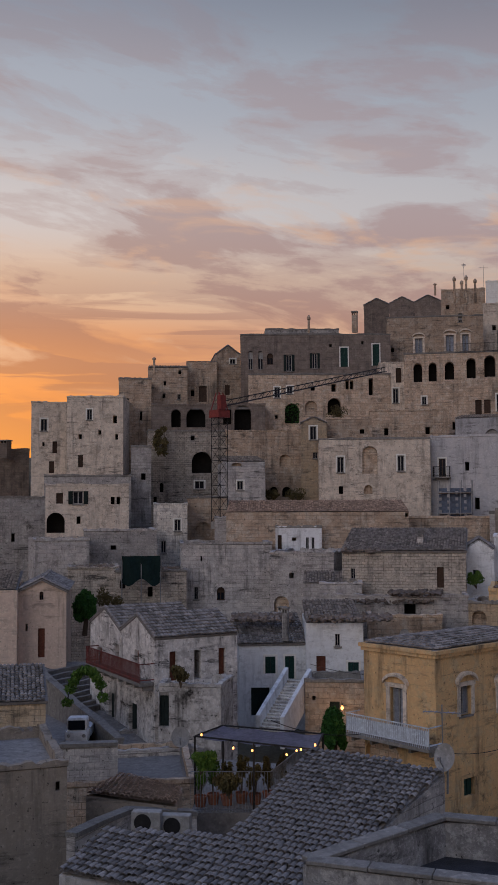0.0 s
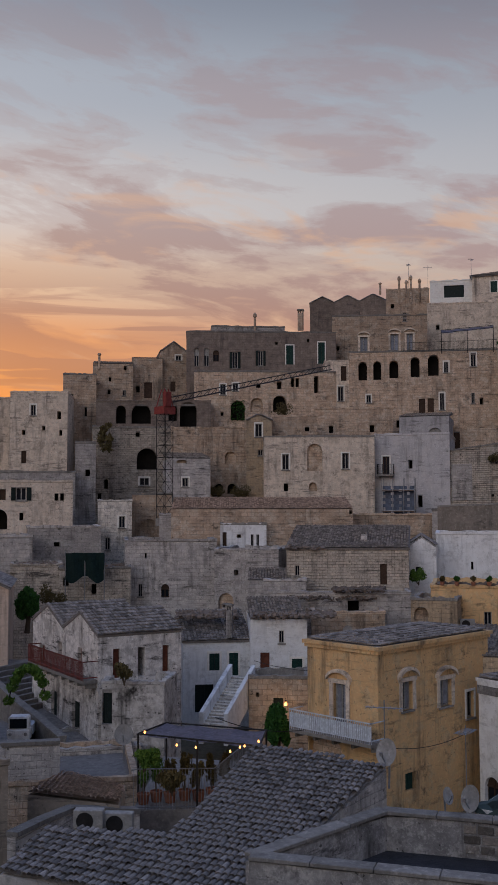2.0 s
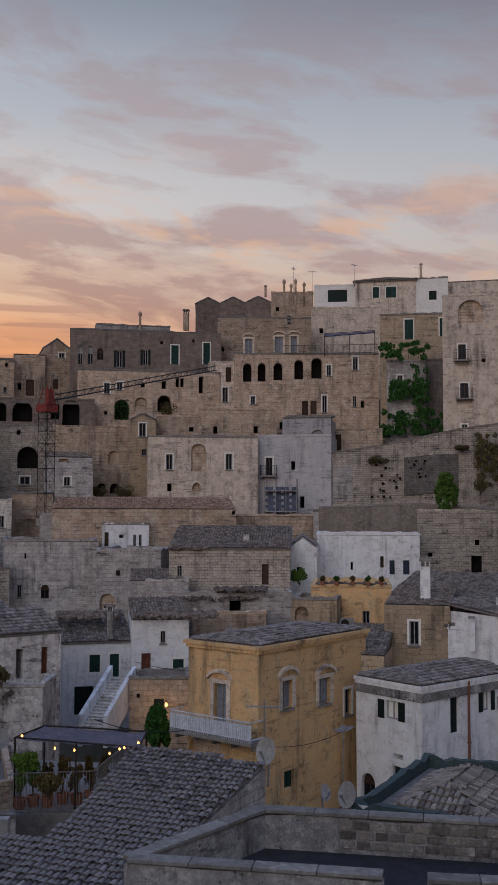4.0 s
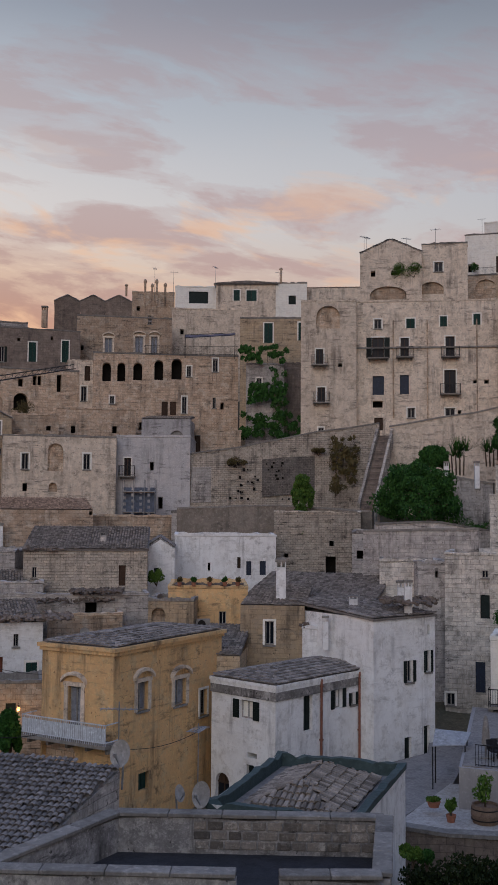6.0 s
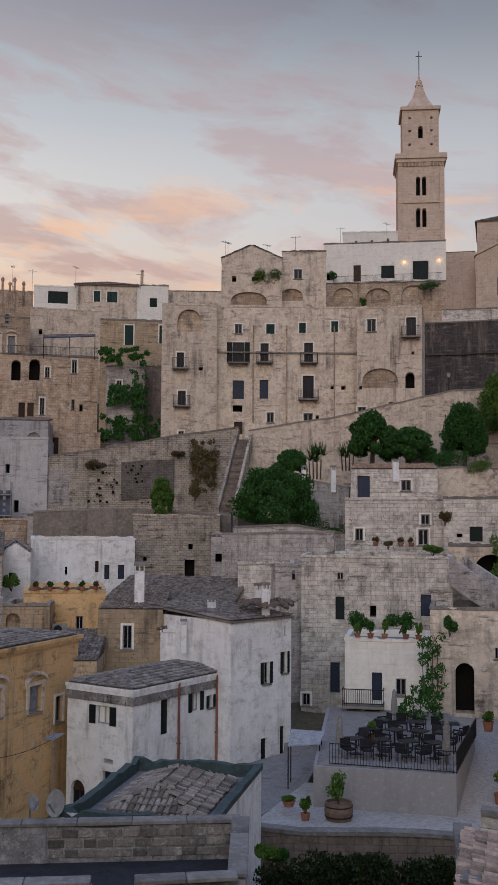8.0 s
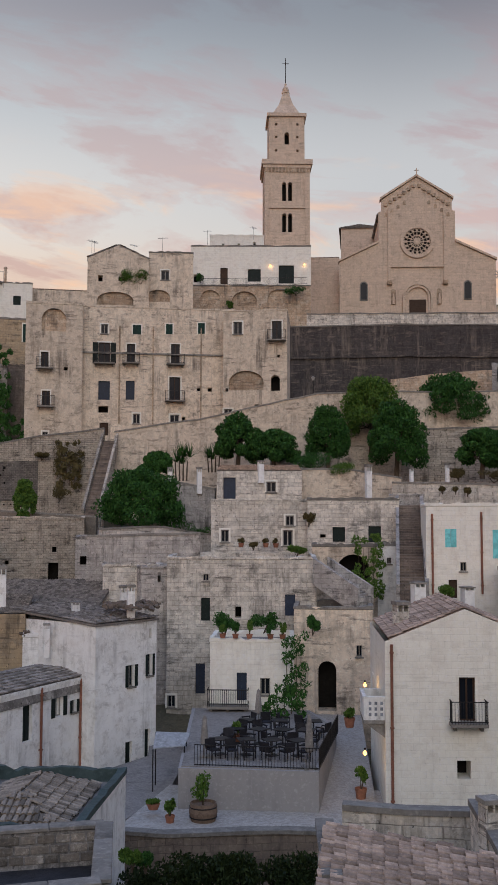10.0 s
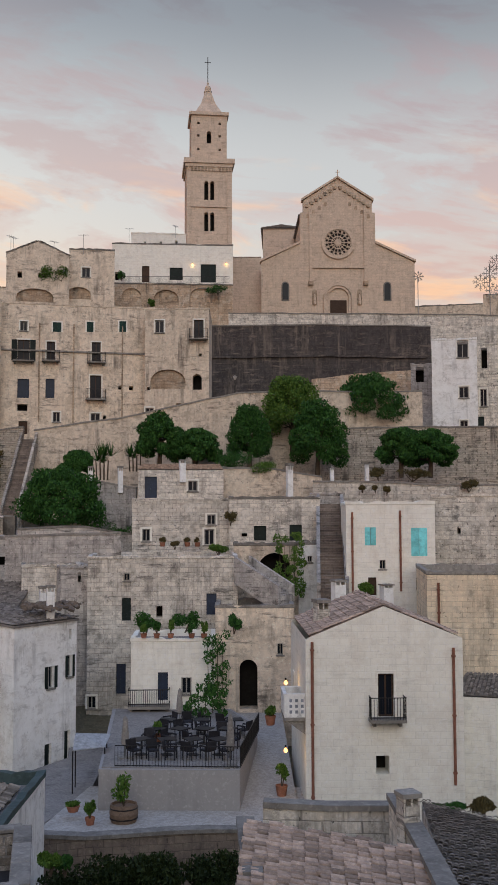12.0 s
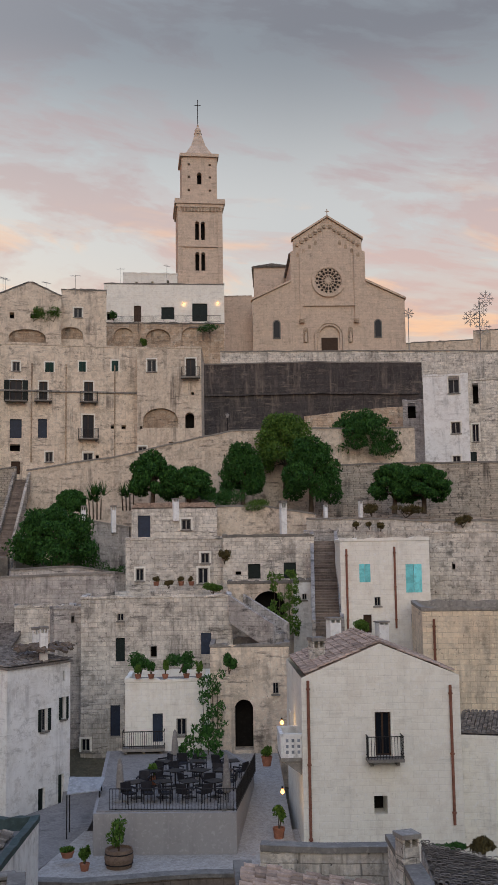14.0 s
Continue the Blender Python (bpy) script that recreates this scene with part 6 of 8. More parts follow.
def crane(x, y, z, h, yaw, reach, rise):
    ob = group("tower_crane", pose(x, y, z, 0, 0, yaw), "slim lattice tower crane with a red head", "crane")
    bm = bmesh.new()
    s = 0.5
    for a, b in ((-1, -1), (1, -1), (1, 1), (-1, 1)):
        rod(bm, (a * s, b * s, 0), (a * s, b * s, h), 0.04, n=4)
    n = int(h / 1.0)
    for i in range(n):
        za, zb = h * i / n, h * (i + 1) / n
        c = [(-s, -s), (s, -s), (s, s), (-s, s)]
        for k in range(4):
            p, q = c[k], c[(k + 1) % 4]
            rod(bm, (*p, za), (*q, zb), 0.022, n=4)
            rod(bm, (*p, zb), (*q, zb), 0.022, n=4)
    part("mast", bm, IRON, ob, "thin dark lattice mast")
    bm = bmesh.new()
    box(bm, -0.55, 0.55, -0.55, 0.55, -0.6, 0.05)
    part("ballast", bm, COPING, ob)
    for a, b in ((-1, -1), (1, -1), (1, 1), (-1, 1)):
        bm = bmesh.new()
        rod(bm, (a * 0.55, b * 0.55, h), (a * 0.2, b * 0.2, h + 1.7), 0.06, n=5)
        part("head_strut", bm, REDPAINT, ob)
    bm = bmesh.new()
    box(bm, -0.65, 0.65, -0.65, 0.65, h - 0.5, h + 0.15)
    part("slewing_head", bm, REDPAINT, ob, "red painted slewing head")
    bm = bmesh.new()
    box(bm, -0.5, 0.1, -0.75, -0.3, h + 0.15, h + 1.4)
    part("cab", bm, REDPAINT, ob)
    bm = bmesh.new()
    for dy, dz in ((-0.25, 0), (0.25, 0), (0, 0.45)):
        rod(bm, (0.3, dy, h + 0.5 + dz), (reach, dy, h + 0.5 + dz + rise), 0.045, n=4)
    m_ = int(reach / 0.9)
    for i in range(m_):
        u, v = 0.3 + (reach - 0.3) * i / m_, 0.3 + (reach - 0.3) * (i + 0.5) / m_
        for dy in (-0.25, 0.25):
            rod(bm, (u, dy, h + 0.5 + rise * u / reach), (v, 0, h + 0.95 + rise * v / reach), 0.025, n=4)
    part("jib", bm, IRON, ob)
    return ob


REDPAINT = shade("red_machine_paint", (0.27, 0.04, 0.035), (0.20, 0.035, 0.03), rough=0.5, bump=0.05)
NET = shade("blue_scaffold_netting", (0.16, 0.19, 0.25), (0.12, 0.145, 0.195), rough=0.9)
TARP = shade("dark_green_shade_net", (0.012, 0.03, 0.028), (0.010, 0.022, 0.022), rough=0.95)
CANVAS = shade("pale_grey_canvas", (0.42, 0.44, 0.46), (0.34, 0.36, 0.38), rough=0.9)
CANOPY = shade("dull_violet_canopy_sheet", (0.30, 0.275, 0.32), (0.22, 0.20, 0.24), rough=0.8)
CLAY = shade("terracotta_pot", (0.34, 0.15, 0.09), (0.28, 0.12, 0.08))
OAK = shade("weathered_oak_staves", (0.20, 0.14, 0.10), (0.14, 0.10, 0.075), size=0.4)
RATTAN = shade("black_woven_rattan", (0.018, 0.018, 0.022), (0.03, 0.03, 0.035), rough=0.7)
COURT = shade("worn_courtyard_paving", (0.36, 0.33, 0.30), (0.27, 0.25, 0.23), size=0.5, stain=0.4, grime=0.3)
PLATFORM = shade("smooth_grey_render", (0.37, 0.355, 0.345), (0.335, 0.32, 0.31), bump=0.06, stain=0.15, spot=0.12)
TERRAPAINT = shade("faded_red_balcony_paint", (0.20, 0.055, 0.045), (0.13, 0.045, 0.04), stain=0.8)


def scaffold(x, y, z, yaw, w, d, h):
    ob = group("scaffold", pose(x, y, z, 0, 0, yaw), "steel scaffold wrapped in blue-grey netting", "scaffold")
    bm = bmesh.new()
    for i in range(4):
        for yy in (0, -d):
            rod(bm, (w * i / 3, yy, -0.5), (w * i / 3, yy, h), 0.04, n=5)
    for k in range(int(h / 1.9) + 1):
        for yy in (0, -d):
            rod(bm, (0, yy, k * 1.9 + 0.3), (w, yy, k * 1.9 + 0.3), 0.035, n=5)
    part("tube_frame", bm, STEEL, ob)
    for k in range(1, int(h / 1.9) + 1):
        bm = bmesh.new()
        box(bm, 0, w, -d, 0, k * 1.9 + 0.2, k * 1.9 + 0.26)
        part("deck", bm, OAK, ob)
    vs, fs = [], []
    nx, nz = 12, 16
    for j in range(nz + 1):
        for i in range(nx + 1):
            vs.append((w * i / nx, -d * 0.5 + 0.06 * math.sin(i * 1.7 + j), h * 0.86 * j / nz))
    for j in range(nz):
        for i in range(nx):
            if (i * 7 + j * 3) % 6:
                a = j * (nx + 1) + i
                fs.append((a, a + 1, a + nx + 2, a + nx + 1))
    sheet("netting", vs, fs, NET, ob, "torn blue-grey safety netting")
    return ob


def box_balcony(m, label):
    """A solid-fronted balcony with pierced panels, standing out of a side wall along y."""
    ob = group("balcony", m, label, "balcony")
    bm = bmesh.new()
    box(bm, -0.95, 0.02, 0, 2.2, -0.16, 0)
    part("slab", bm, COPING, ob)
    for x0, x1, y0, y1 in ((-0.95, -0.85, 0, 2.2), (-0.85, 0.02, 0, 0.1), (-0.85, 0.02, 2.1, 2.2)):
        bm = bmesh.new()
        box(bm, x0, x1, y0, y1, 0, 0.95)
        box(bm, x0 - 0.03, x1 + 0.03, y0 - 0.03, y1 + 0.03, 0.95, 1.05)
        part("panel", bm, WHITE, ob, "white pierced block panel")
    for i in range(3):
        for k in range(3):
            bm = bmesh.new()
            box(bm, -0.72 + i * 0.26, -0.60 + i * 0.26, -0.012, 0.02, 0.18 + k * 0.25, 0.32 + k * 0.25)
            part("piercing", bm, BLIND, ob)
    for y in (0.3, 1.7):
        bm = bmesh.new()
        prism(bm, [(-0.85, -0.16), (0.02, -0.16), (0.02, -0.8)], 0.2, Matrix(((1, 0, 0, 0), (0, 0, 1, y), (0, 1, 0, 0), (0, 0, 0, 1))))
        part("bracket", bm, COPING, ob)
    return ob


def three_wheeler(m):
    ob = group("three_wheeled_van", m, "small white three-wheeled van parked in the lane", "van")
    bm = bmesh.new()
    box(bm, -0.55, 0.55, 0, 1.0, 0.25, 0.85)
    box(bm, -0.50, 0.50, 0.10, 0.98, 0.85, 1.45)
    bmesh.ops.bevel(bm, geom=list(bm.edges), offset=0.06, segments=2, affect="EDGES")
    cab = part("cab", bm, WHITE, ob)
    bm = bmesh.new()
    box(bm, -0.42, 0.42, 0.075, 0.11, 0.90, 1.36)
    part("windscreen", bm, GLASS, cab)
    for sx in (-0.38, 0.38):
        bm = bmesh.new()
        lathe(bm, [(0.09, 0), (0.09, 0.03), (0.04, 0.05)], 12, pose(sx, 0.01, 0.62, 90, 0, 0))
        part("headlight", bm, FRAME, cab)
    bm = bmesh.new()
    box(bm, -0.6, 0.6, 1.05, 2.4, 0.40, 0.85)
    part("load_bed", bm, PALESTEEL, ob)
    for x_, y_ in ((0, 0.25), (-0.52, 1.9), (0.52, 1.9)):
        bm = bmesh.new()
        lathe(bm, [(0.16, -0.07), (0.22, -0.06), (0.22, 0.06), (0.16, 0.07)], 14, pose(x_, y_, 0.22, 0, 90, 0))
        part("wheel", bm, IRON, ob)
    return ob


# ---- cafe terrace ----
def chair_thing(m):
    ob = group("cafe_chair", m, "black woven cafe armchair on the terrace", "chair", "cafe chairs")
    bm = bmesh.new()
    box(bm, -0.25, 0.25, -0.25, 0.25, 0.38, 0.46)
    bmesh.ops.bevel(bm, geom=list(bm.edges), offset=0.02, segments=1, affect="EDGES")
    part("seat", bm, RATTAN, ob)
    bm = bmesh.new()
    box(bm, -0.26, 0.26, 0.22, 0.28, 0.46, 0.90, pose(0, 0, 0, -6, 0, 0))
    part("backrest", bm, RATTAN, ob)
    for sx in (-1, 1):
        bm = bmesh.new()
        box(bm, sx * 0.27 - 0.03, sx * 0.27 + 0.03, -0.24, 0.26, 0.60, 0.66)
        part("armrest", bm, RATTAN, ob)
        for sy in (-0.22, 0.22):
            bm = bmesh.new()
            rod(bm, (sx * 0.24, sy, 0), (sx * 0.24, sy, 0.6), 0.025, n=5)
            part("leg", bm, RATTAN, ob)
    return ob


def table_thing(m):
    ob = group("cafe_table", m, "small dark square cafe table", "table", "cafe tables")
    bm = bmesh.new()
    box(bm, -0.4, 0.4, -0.4, 0.4, 0.71, 0.75)
    part("tabletop", bm, IRON, ob)
    bm = bmesh.new()
    rod(bm, (0, 0, 0), (0, 0, 0.71), 0.035, n=6)
    part("column", bm, IRON, ob)
    bm = bmesh.new()
    box(bm, -0.25, 0.25, -0.25, 0.25, 0, 0.03)
    part("foot", bm, IRON, ob)
    return ob


def parasol(x, y, z, h):
    ob = group("parasol", pose(x, y, z), "closed dark grey parasol on a pole", "parasol", "closed parasols")
    bm = bmesh.new()
    rod(bm, (0, 0, 0), (0, 0, h), 0.03, n=6)
    part("pole", bm, STEEL, ob)
    bm = bmesh.new()
    lathe(bm, [(0.10, h * 0.30), (0.20, h * 0.34), (0.17, h * 0.6), (0.10, h * 0.93), (0.03, h)], 10)
    part("canopy", bm, FLAT, ob)
    bm = bmesh.new()
    box(bm, -0.3, 0.3, -0.3, 0.3, 0, 0.08)
    part("base", bm, COPING, ob)
    return ob


def fence(label, pts, h, gap=0.14, mat=None):
    ob = group("fence", Matrix(), label, "railing")
    for a, b in zip(pts, pts[1:]):
        a, b = Vector(a), Vector(b)
        bm = bmesh.new()
        for k in (0.08, h):
            rod(bm, a + Vector((0, 0, k)), b + Vector((0, 0, k)), 0.022, n=5)
        part("rail", bm, mat or IRON, ob)
        n = int((b - a).length / gap)
        bm = bmesh.new()
        rod(bm, (0, 0, 0), (0, 0, h), 0.011, n=4)
        first = part("bar", bm, mat or IRON, ob)
        first.location = a
        for i in range(1, n + 1):
            o = new("bar", first.data)
            o.parent, o.location = ob, a.lerp(b, i / n)
    return ob


def near_roof(label, poly, mat, wall, picked=300):
    """A tiled roof close by: the body under it, a board, and the tiles; up to 300 tiles are pieces of their own."""
    ob = group("tiled_house", Matrix(), label, "roof")
    P = [Vector(p) for p in poly]
    bm = bmesh.new()
    hi = [bm.verts.new(p - Vector((0, 0, 0.10))) for p in P]
    lo = [bm.verts.new((p.x, p.y, -3.0)) for p in P]
    bm.faces.new(hi), bm.faces.new(lo[::-1])
    for k in range(len(P)):
        bm.faces.new((hi[k], hi[k - 1], lo[k - 1], lo[k]))
    part("wall", bm, wall, ob)
    e = (P[1] - P[0]).normalized()
    n = e.cross(P[2] - P[1]).normalized()
    n = -n if n.z < 0 else n
    s = n.cross(e)
    s = -s if s.dot(P[2] - P[1]) < 0 else s
    q = [((p - P[0]).dot(e), (p - P[0]).dot(s)) for p in P]

    def inside(u, v):
        odd = False
        for (a, b), (c, d) in zip(q, q[1:] + q[:1]):
            if (b > v) != (d > v) and u < (c - a) * (v - b) / (d - b) + a:
                odd = not odd
        return odd

    pitch, row, seg = 0.165, 0.27, 5
    rng = random.Random(5)

    def tile_mesh(k):
        rr = random.Random(k)
        vs, fs = [], []
        for v_, r, lift in ((-row * 0.60, pitch * 0.52, 0.05), (row * 0.60, pitch * 0.42, 0.0)):
            for a in range(seg + 1):
                an = math.pi * a / seg
                vs.append((r * math.cos(an) + rr.gauss(0, 0.003), v_ + rr.gauss(0, 0.006), 0.02 + lift + r * 0.85 * math.sin(an)))
        for a in range(seg):
            fs.append((a, a + 1, a + seg + 2, a + seg + 1))
        for a in range(seg + 1):
            x_, y_, z_ = vs[a]
            vs.append((x_ * 0.86, y_ + 0.01, z_ - 0.022))
        for a in range(seg):
            fs.append((a, a + 1, 2 * (seg + 1) + a + 1, 2 * (seg + 1) + a))
        return vs, fs

    shapes = [tile_mesh(k) for k in range(6)]
    meshes = []
    for vs, fs in shapes:
        me = bpy.data.meshes.new("tile")
        me.from_pydata(vs, [], fs)
        me.materials.append(mat)
        meshes.append(me)
    basis = Matrix((e, s, n)).transposed()
    bm = bmesh.new()
    f_ = [bm.verts.new(p) for p in P]
    bm.faces.new(f_)
    board = part("roof", bm, mat, ob)
    u0, u1 = min(a for a, _ in q), max(a for a, _ in q)
    v0, v1 = min(b for _, b in q), max(b for _, b in q)
    spots = [(u0 + (i + 0.5) * pitch, v0 + (j + 0.5) * row) for i in range(int((u1 - u0) / pitch) + 1) for j in range(int((v1 - v0) / row) + 1)]
    spots = [t for t in spots if inside(*t)]
    spots.sort(key=lambda t: abs(t[0] - (u0 + u1) * 0.5) + abs(t[1] - v0 - 0.45 * (v1 - v0)))
    V, Fc = [], []
    for k, (u, v) in enumerate(spots):
        m = Matrix.Translation(P[0] + e * (u + rng.gauss(0, 0.012)) + s * (v + rng.gauss(0, 0.02)) + n * rng.gauss(0.01, 0.008)) @ (basis @ Matrix.Rotation(rng.gauss(0, 0.035), 3, "Z")).to_4x4()
        if k < picked:
            o = new("tile", meshes[k % 6])
            o.parent, o.matrix_local = board, m
        else:
            vs, fs = shapes[k % 6]
            b = len(V)
            V += [m @ Vector(c) for c in vs]
            Fc += [tuple(b + i for i in f) for f in fs]
    if V:
        tagged(sheet("tiling", V, Fc, mat, board), kind="stuff")
    return ob


def near_terrace(bl, br, fl, fr, g0, g1):
    """The walled roof terrace close to the camera: four parapets of worn blocks round a dark membrane."""
    zt = bl[2]
    ob = group("roof_terrace", Matrix(), "walled flat roof with dark membrane and block parapets", "roof terrace")
    bm = bmesh.new()
    c = [Vector(p) for p in (fl, fr, br, bl)]
    hi = [bm.verts.new((p.x, p.y, zt - 0.78)) for p in c]
    lo = [bm.verts.new((p.x, p.y, -3)) for p in c]
    bm.faces.new(hi), bm.faces.new(lo[::-1])
    for k in range(4):
        bm.faces.new((hi[k], hi[k - 1], lo[k - 1], lo[k]))
    part("roof", bm, MEMBRANE, ob, "dark bitumen roof membrane")
    for turn, (a, b) in enumerate(((bl, br), (bl, fl), (br, fr), (fl, g0), (g1, fr))):
        wall_run("parapet", "", [tuple(a), tuple(b)], 3.4, 0.30, PARAPET, False, parent=ob)
        # a coping in worn lengths
        a, b = Vector(a), Vector(b)
        d = (b - a)
        n = max(2, int(d.length / 1.1))
        for i in range(n):
            bm = bmesh.new()
            box(bm, 0, d.length / n - 0.012, -0.20, 0.20, 0.02, 0.11)
            bmesh.ops.bevel(bm, geom=list(bm.edges), offset=0.015, segments=1, affect="EDGES")
            o = part("coping_stone", bm, COPING, ob)
            o.matrix_local = Matrix.Translation(a + d * i / n + Vector((0, 0, 0.006 * turn))) @ Matrix.Rotation(math.atan2(d.y, d.x), 4, "Z")
    # block courses on the inner face of the far parapet and of the side
    rng = random.Random(8)
    for a, b, sgn in ((Vector(bl), Vector(br), -1), (Vector(bl), Vector(fl), 1)):
        d = b - a
        ang = math.atan2(d.y, d.x)
        for r in range(3):
            u = 0.25 * (r % 2)
            while u < d.length - 0.3:
                L = rng.uniform(0.30, 0.46)
                if sgn < 0 and d.length * 0.28 < u < d.length - 0.2:
                    bm = bmesh.new()
                    box(bm, 0.015, L - 0.025, -0.02, 0.02 + rng.uniform(0, 0.008), 0.012, 0.185)
                    bmesh.ops.bevel(bm, geom=list(bm.edges), offset=0.012, segments=1, affect="EDGES")
                    o = part("block", bm, BLOCK, ob)
                    o.matrix_local = Matrix.Translation((a.x, a.y, zt - 0.68 + r * 0.215)) @ Matrix.Rotation(ang, 4, "Z") @ Matrix.Translation((u, sgn * 0.155, 0))
                u += L
    return ob


PARAPET = shade("mortar_smeared_parapet", (0.46, 0.44, 0.42), (0.16, 0.15, 0.145), size=0.5, stain=0.8, stain_color=(0.04, 0.038, 0.036), grime=0.8, bump=0.6, flake=(0.60, 0.57, 0.53))
BLOCK = shade("tufa_block", (0.30, 0.26, 0.215), (0.15, 0.14, 0.13), size=0.4, spread=0.5, flake=(0.50, 0.46, 0.40), bump=0.6)


def seat_row(a, b, n):
    """n places in line from a to b."""
    return [tuple(Vector(a).lerp(Vector(b), i / (n - 1))) for i in range(n)]


def place_cafe(chairs, tables):
    first = chair_thing(pose(*chairs[0], 0, 0, 20))
    for i, c in enumerate(chairs[1:]):
        copy_thing(first, pose(*c, 0, 0, (i * 67) % 360))
    first = table_thing(pose(*tables[0], 0, 0, 12))
    for i, c in enumerate(tables[1:]):
        copy_thing(first, pose(*c, 0, 0, i * 9))


def awning(x, y, z, w, d):
    ob = group("canopy", pose(x, y, z, 0, 0, -15), "small pale grey canvas canopy over pots", "canopy")
    bm = bmesh.new()
    lo = [bm.verts.new(p) for p in ((-w / 2, -d / 2, 0.0), (w / 2, -d / 2, 0.15), (w / 2 + 0.2, d / 2, 0.5), (-w / 2, d / 2, 0.55))]
    hi = [bm.verts.new(p.co + Vector((0, 0, 0.04))) for p in lo]
    bm.faces.new(lo), bm.faces.new(hi[::-1])
    for k in range(4):
        bm.faces.new((lo[k], lo[k - 1], hi[k - 1], hi[k]))
    part("canvas", bm, CANVAS, ob)
    for px, py, pz in ((-w / 2, -d / 2, 0.0), (w / 2, -d / 2, 0.15), (w / 2, d / 2, 0.5), (-w / 2, d / 2, 0.55)):
        bm = bmesh.new()
        rod(bm, (px, py, -2.6), (px, py, pz), 0.03, n=6)
        part("post", bm, IRON, ob)
    return ob


def pergola(c, floor):
    ob = group("pergola", Matrix(), "flat dull-violet canopy on thin posts with bulbs", "pergola")
    bm = bmesh.new()
    n = 10
    P = [Vector(p) for p in c]
    grid = []
    for j in range(n + 1):
        grid.append([])
        for i in range(n + 1):
            p = P[0].lerp(P[1], i / n).lerp(P[3].lerp(P[2], i / n), j / n)
            p.z -= 0.10 * abs(math.sin(i / n * math.pi * 3)) + 0.05 * math.sin(j / n * math.pi)
            grid[-1].append(bm.verts.new(p))
    for j in range(n):
        for i in range(n):
            bm.faces.new((grid[j][i], grid[j][i + 1], grid[j + 1][i + 1], grid[j + 1][i]))
    bmesh.ops.solidify(bm, geom=list(bm.faces), thickness=0.03)
    part("canopy", bm, CANOPY, ob)
    for p in P + [P[0].lerp(P[1], 0.5)]:
        bm = bmesh.new()
        rod(bm, (p.x, p.y, floor), p, 0.04, n=6)
        part("post", bm, IRON, ob)
    for a, b in zip(P, P[1:] + P[:1]):
        bm = bmesh.new()
        rod(bm, a, b, 0.035, n=6)
        part("beam", bm, IRON, ob)
    return ob


def arch_plant(a, b, h):
    ob = group("arch_plant", Matrix(), "green creeper trained into an arch over the lane", "plant")
    a, b = Vector(a), Vector(b)
    pts = [a.lerp(b, i / 12) + Vector((0, 0, h * math.sin(math.pi * i / 12) ** 0.6 - 0.1)) for i in range(13)]
    bm = bmesh.new()
    for p, q in zip(pts, pts[1:]):
        rod(bm, p, q, 0.03, n=5)
    part("hoop", bm, IRON, ob)
    vs, fs = leaf_cloud([(*p, 0.28, 0.22) for p in pts], 1600, 0.1, 9)
    sheet("foliage", vs, fs, LEAF_LIGHT, ob)
    return ob


def shade_net(x, y, z, yaw, w, h):
    ob = group("shade_net", pose(x, y, z, 0, 0, yaw), "dark green shade net hung between poles", "net")
    vs, fs = [], []
    for j in range(9):
        for i in range(15):
            u, v = i / 14, j / 8
            vs.append((w * u, -0.4 + 0.15 * math.sin(u * 14 + v * 3), h * (0.15 + 0.85 * v) - 0.12 * h * math.sin(u * math.pi * 3) * (1 - v)))
    for j in range(8):
        for i in range(14):
            a = j * 15 + i
            fs.append((a, a + 1, a + 16, a + 15))
    sheet("net", vs, fs, TARP, ob)
    for u in (0, 0.5, 1):
        bm = bmesh.new()
        rod(bm, (w * u, -0.3, -1.2), (w * u, -0.3, h * 1.05), 0.04, n=6)
        part("pole", bm, STEEL, ob)
    return ob


def street_lamp(x, y, z, h):
    ob = group("street_lamp", pose(x, y, z), "black iron street lamp on a post", "street lamp")
    bm = bmesh.new()
    lathe(bm, [(0.12, -0.3), (0.12, 0.3), (0.05, 0.4), (0.04, h * 0.82)], 8)
    part("post", bm, IRON, ob)
    bm = bmesh.new()
    lathe(bm, [(0.10, h * 0.82), (0.20, h * 0.94), (0.22, h * 0.95), (0.03, h)], 6)
    part("lantern", bm, FRAME, ob)
    return ob


def light_star(x, y, z, r):
    """An unlit festive star of white tubes."""
    ob = group("light_star", pose(x, y, z, 0, 0, -12), "unlit white filigree festival star", "decoration", "festival stars")
    for k in range(8):
        bm = bmesh.new()
        a = k * math.tau / 8
        d, n_ = Vector((math.cos(a), 0, math.sin(a))), Vector((-math.sin(a), 0, math.cos(a)))
        rod(bm, d * r * 0.15, d * r, 0.05, n=4)
        rod(bm, d * r * 0.6, d * r * 0.85 + n_ * r * 0.2, 0.04, n=4)
        rod(bm, d * r * 0.6, d * r * 0.85 - n_ * r * 0.2, 0.04, n=4)
        part("ray", bm, FRAME, ob)
    bm = bmesh.new()
    pts = [Vector((math.cos(k * math.tau / 16), 0, math.sin(k * math.tau / 16))) * r * 0.5 for k in range(17)]
    for p, q in zip(pts, pts[1:]):
        rod(bm, p, q, 0.04, n=4)
    part("ring", bm, FRAME, ob)
    return ob


def star_pole(x, y, z, h):
    bm = bmesh.new()
    rod(bm, (0, 0, -6), (0, 0, h), 0.07, n=6)
    ob = group("pole", pose(x, y, z), "thin metal pole carrying the festival stars", "pole")
    part("shaft", bm, STEEL, ob)
    return ob


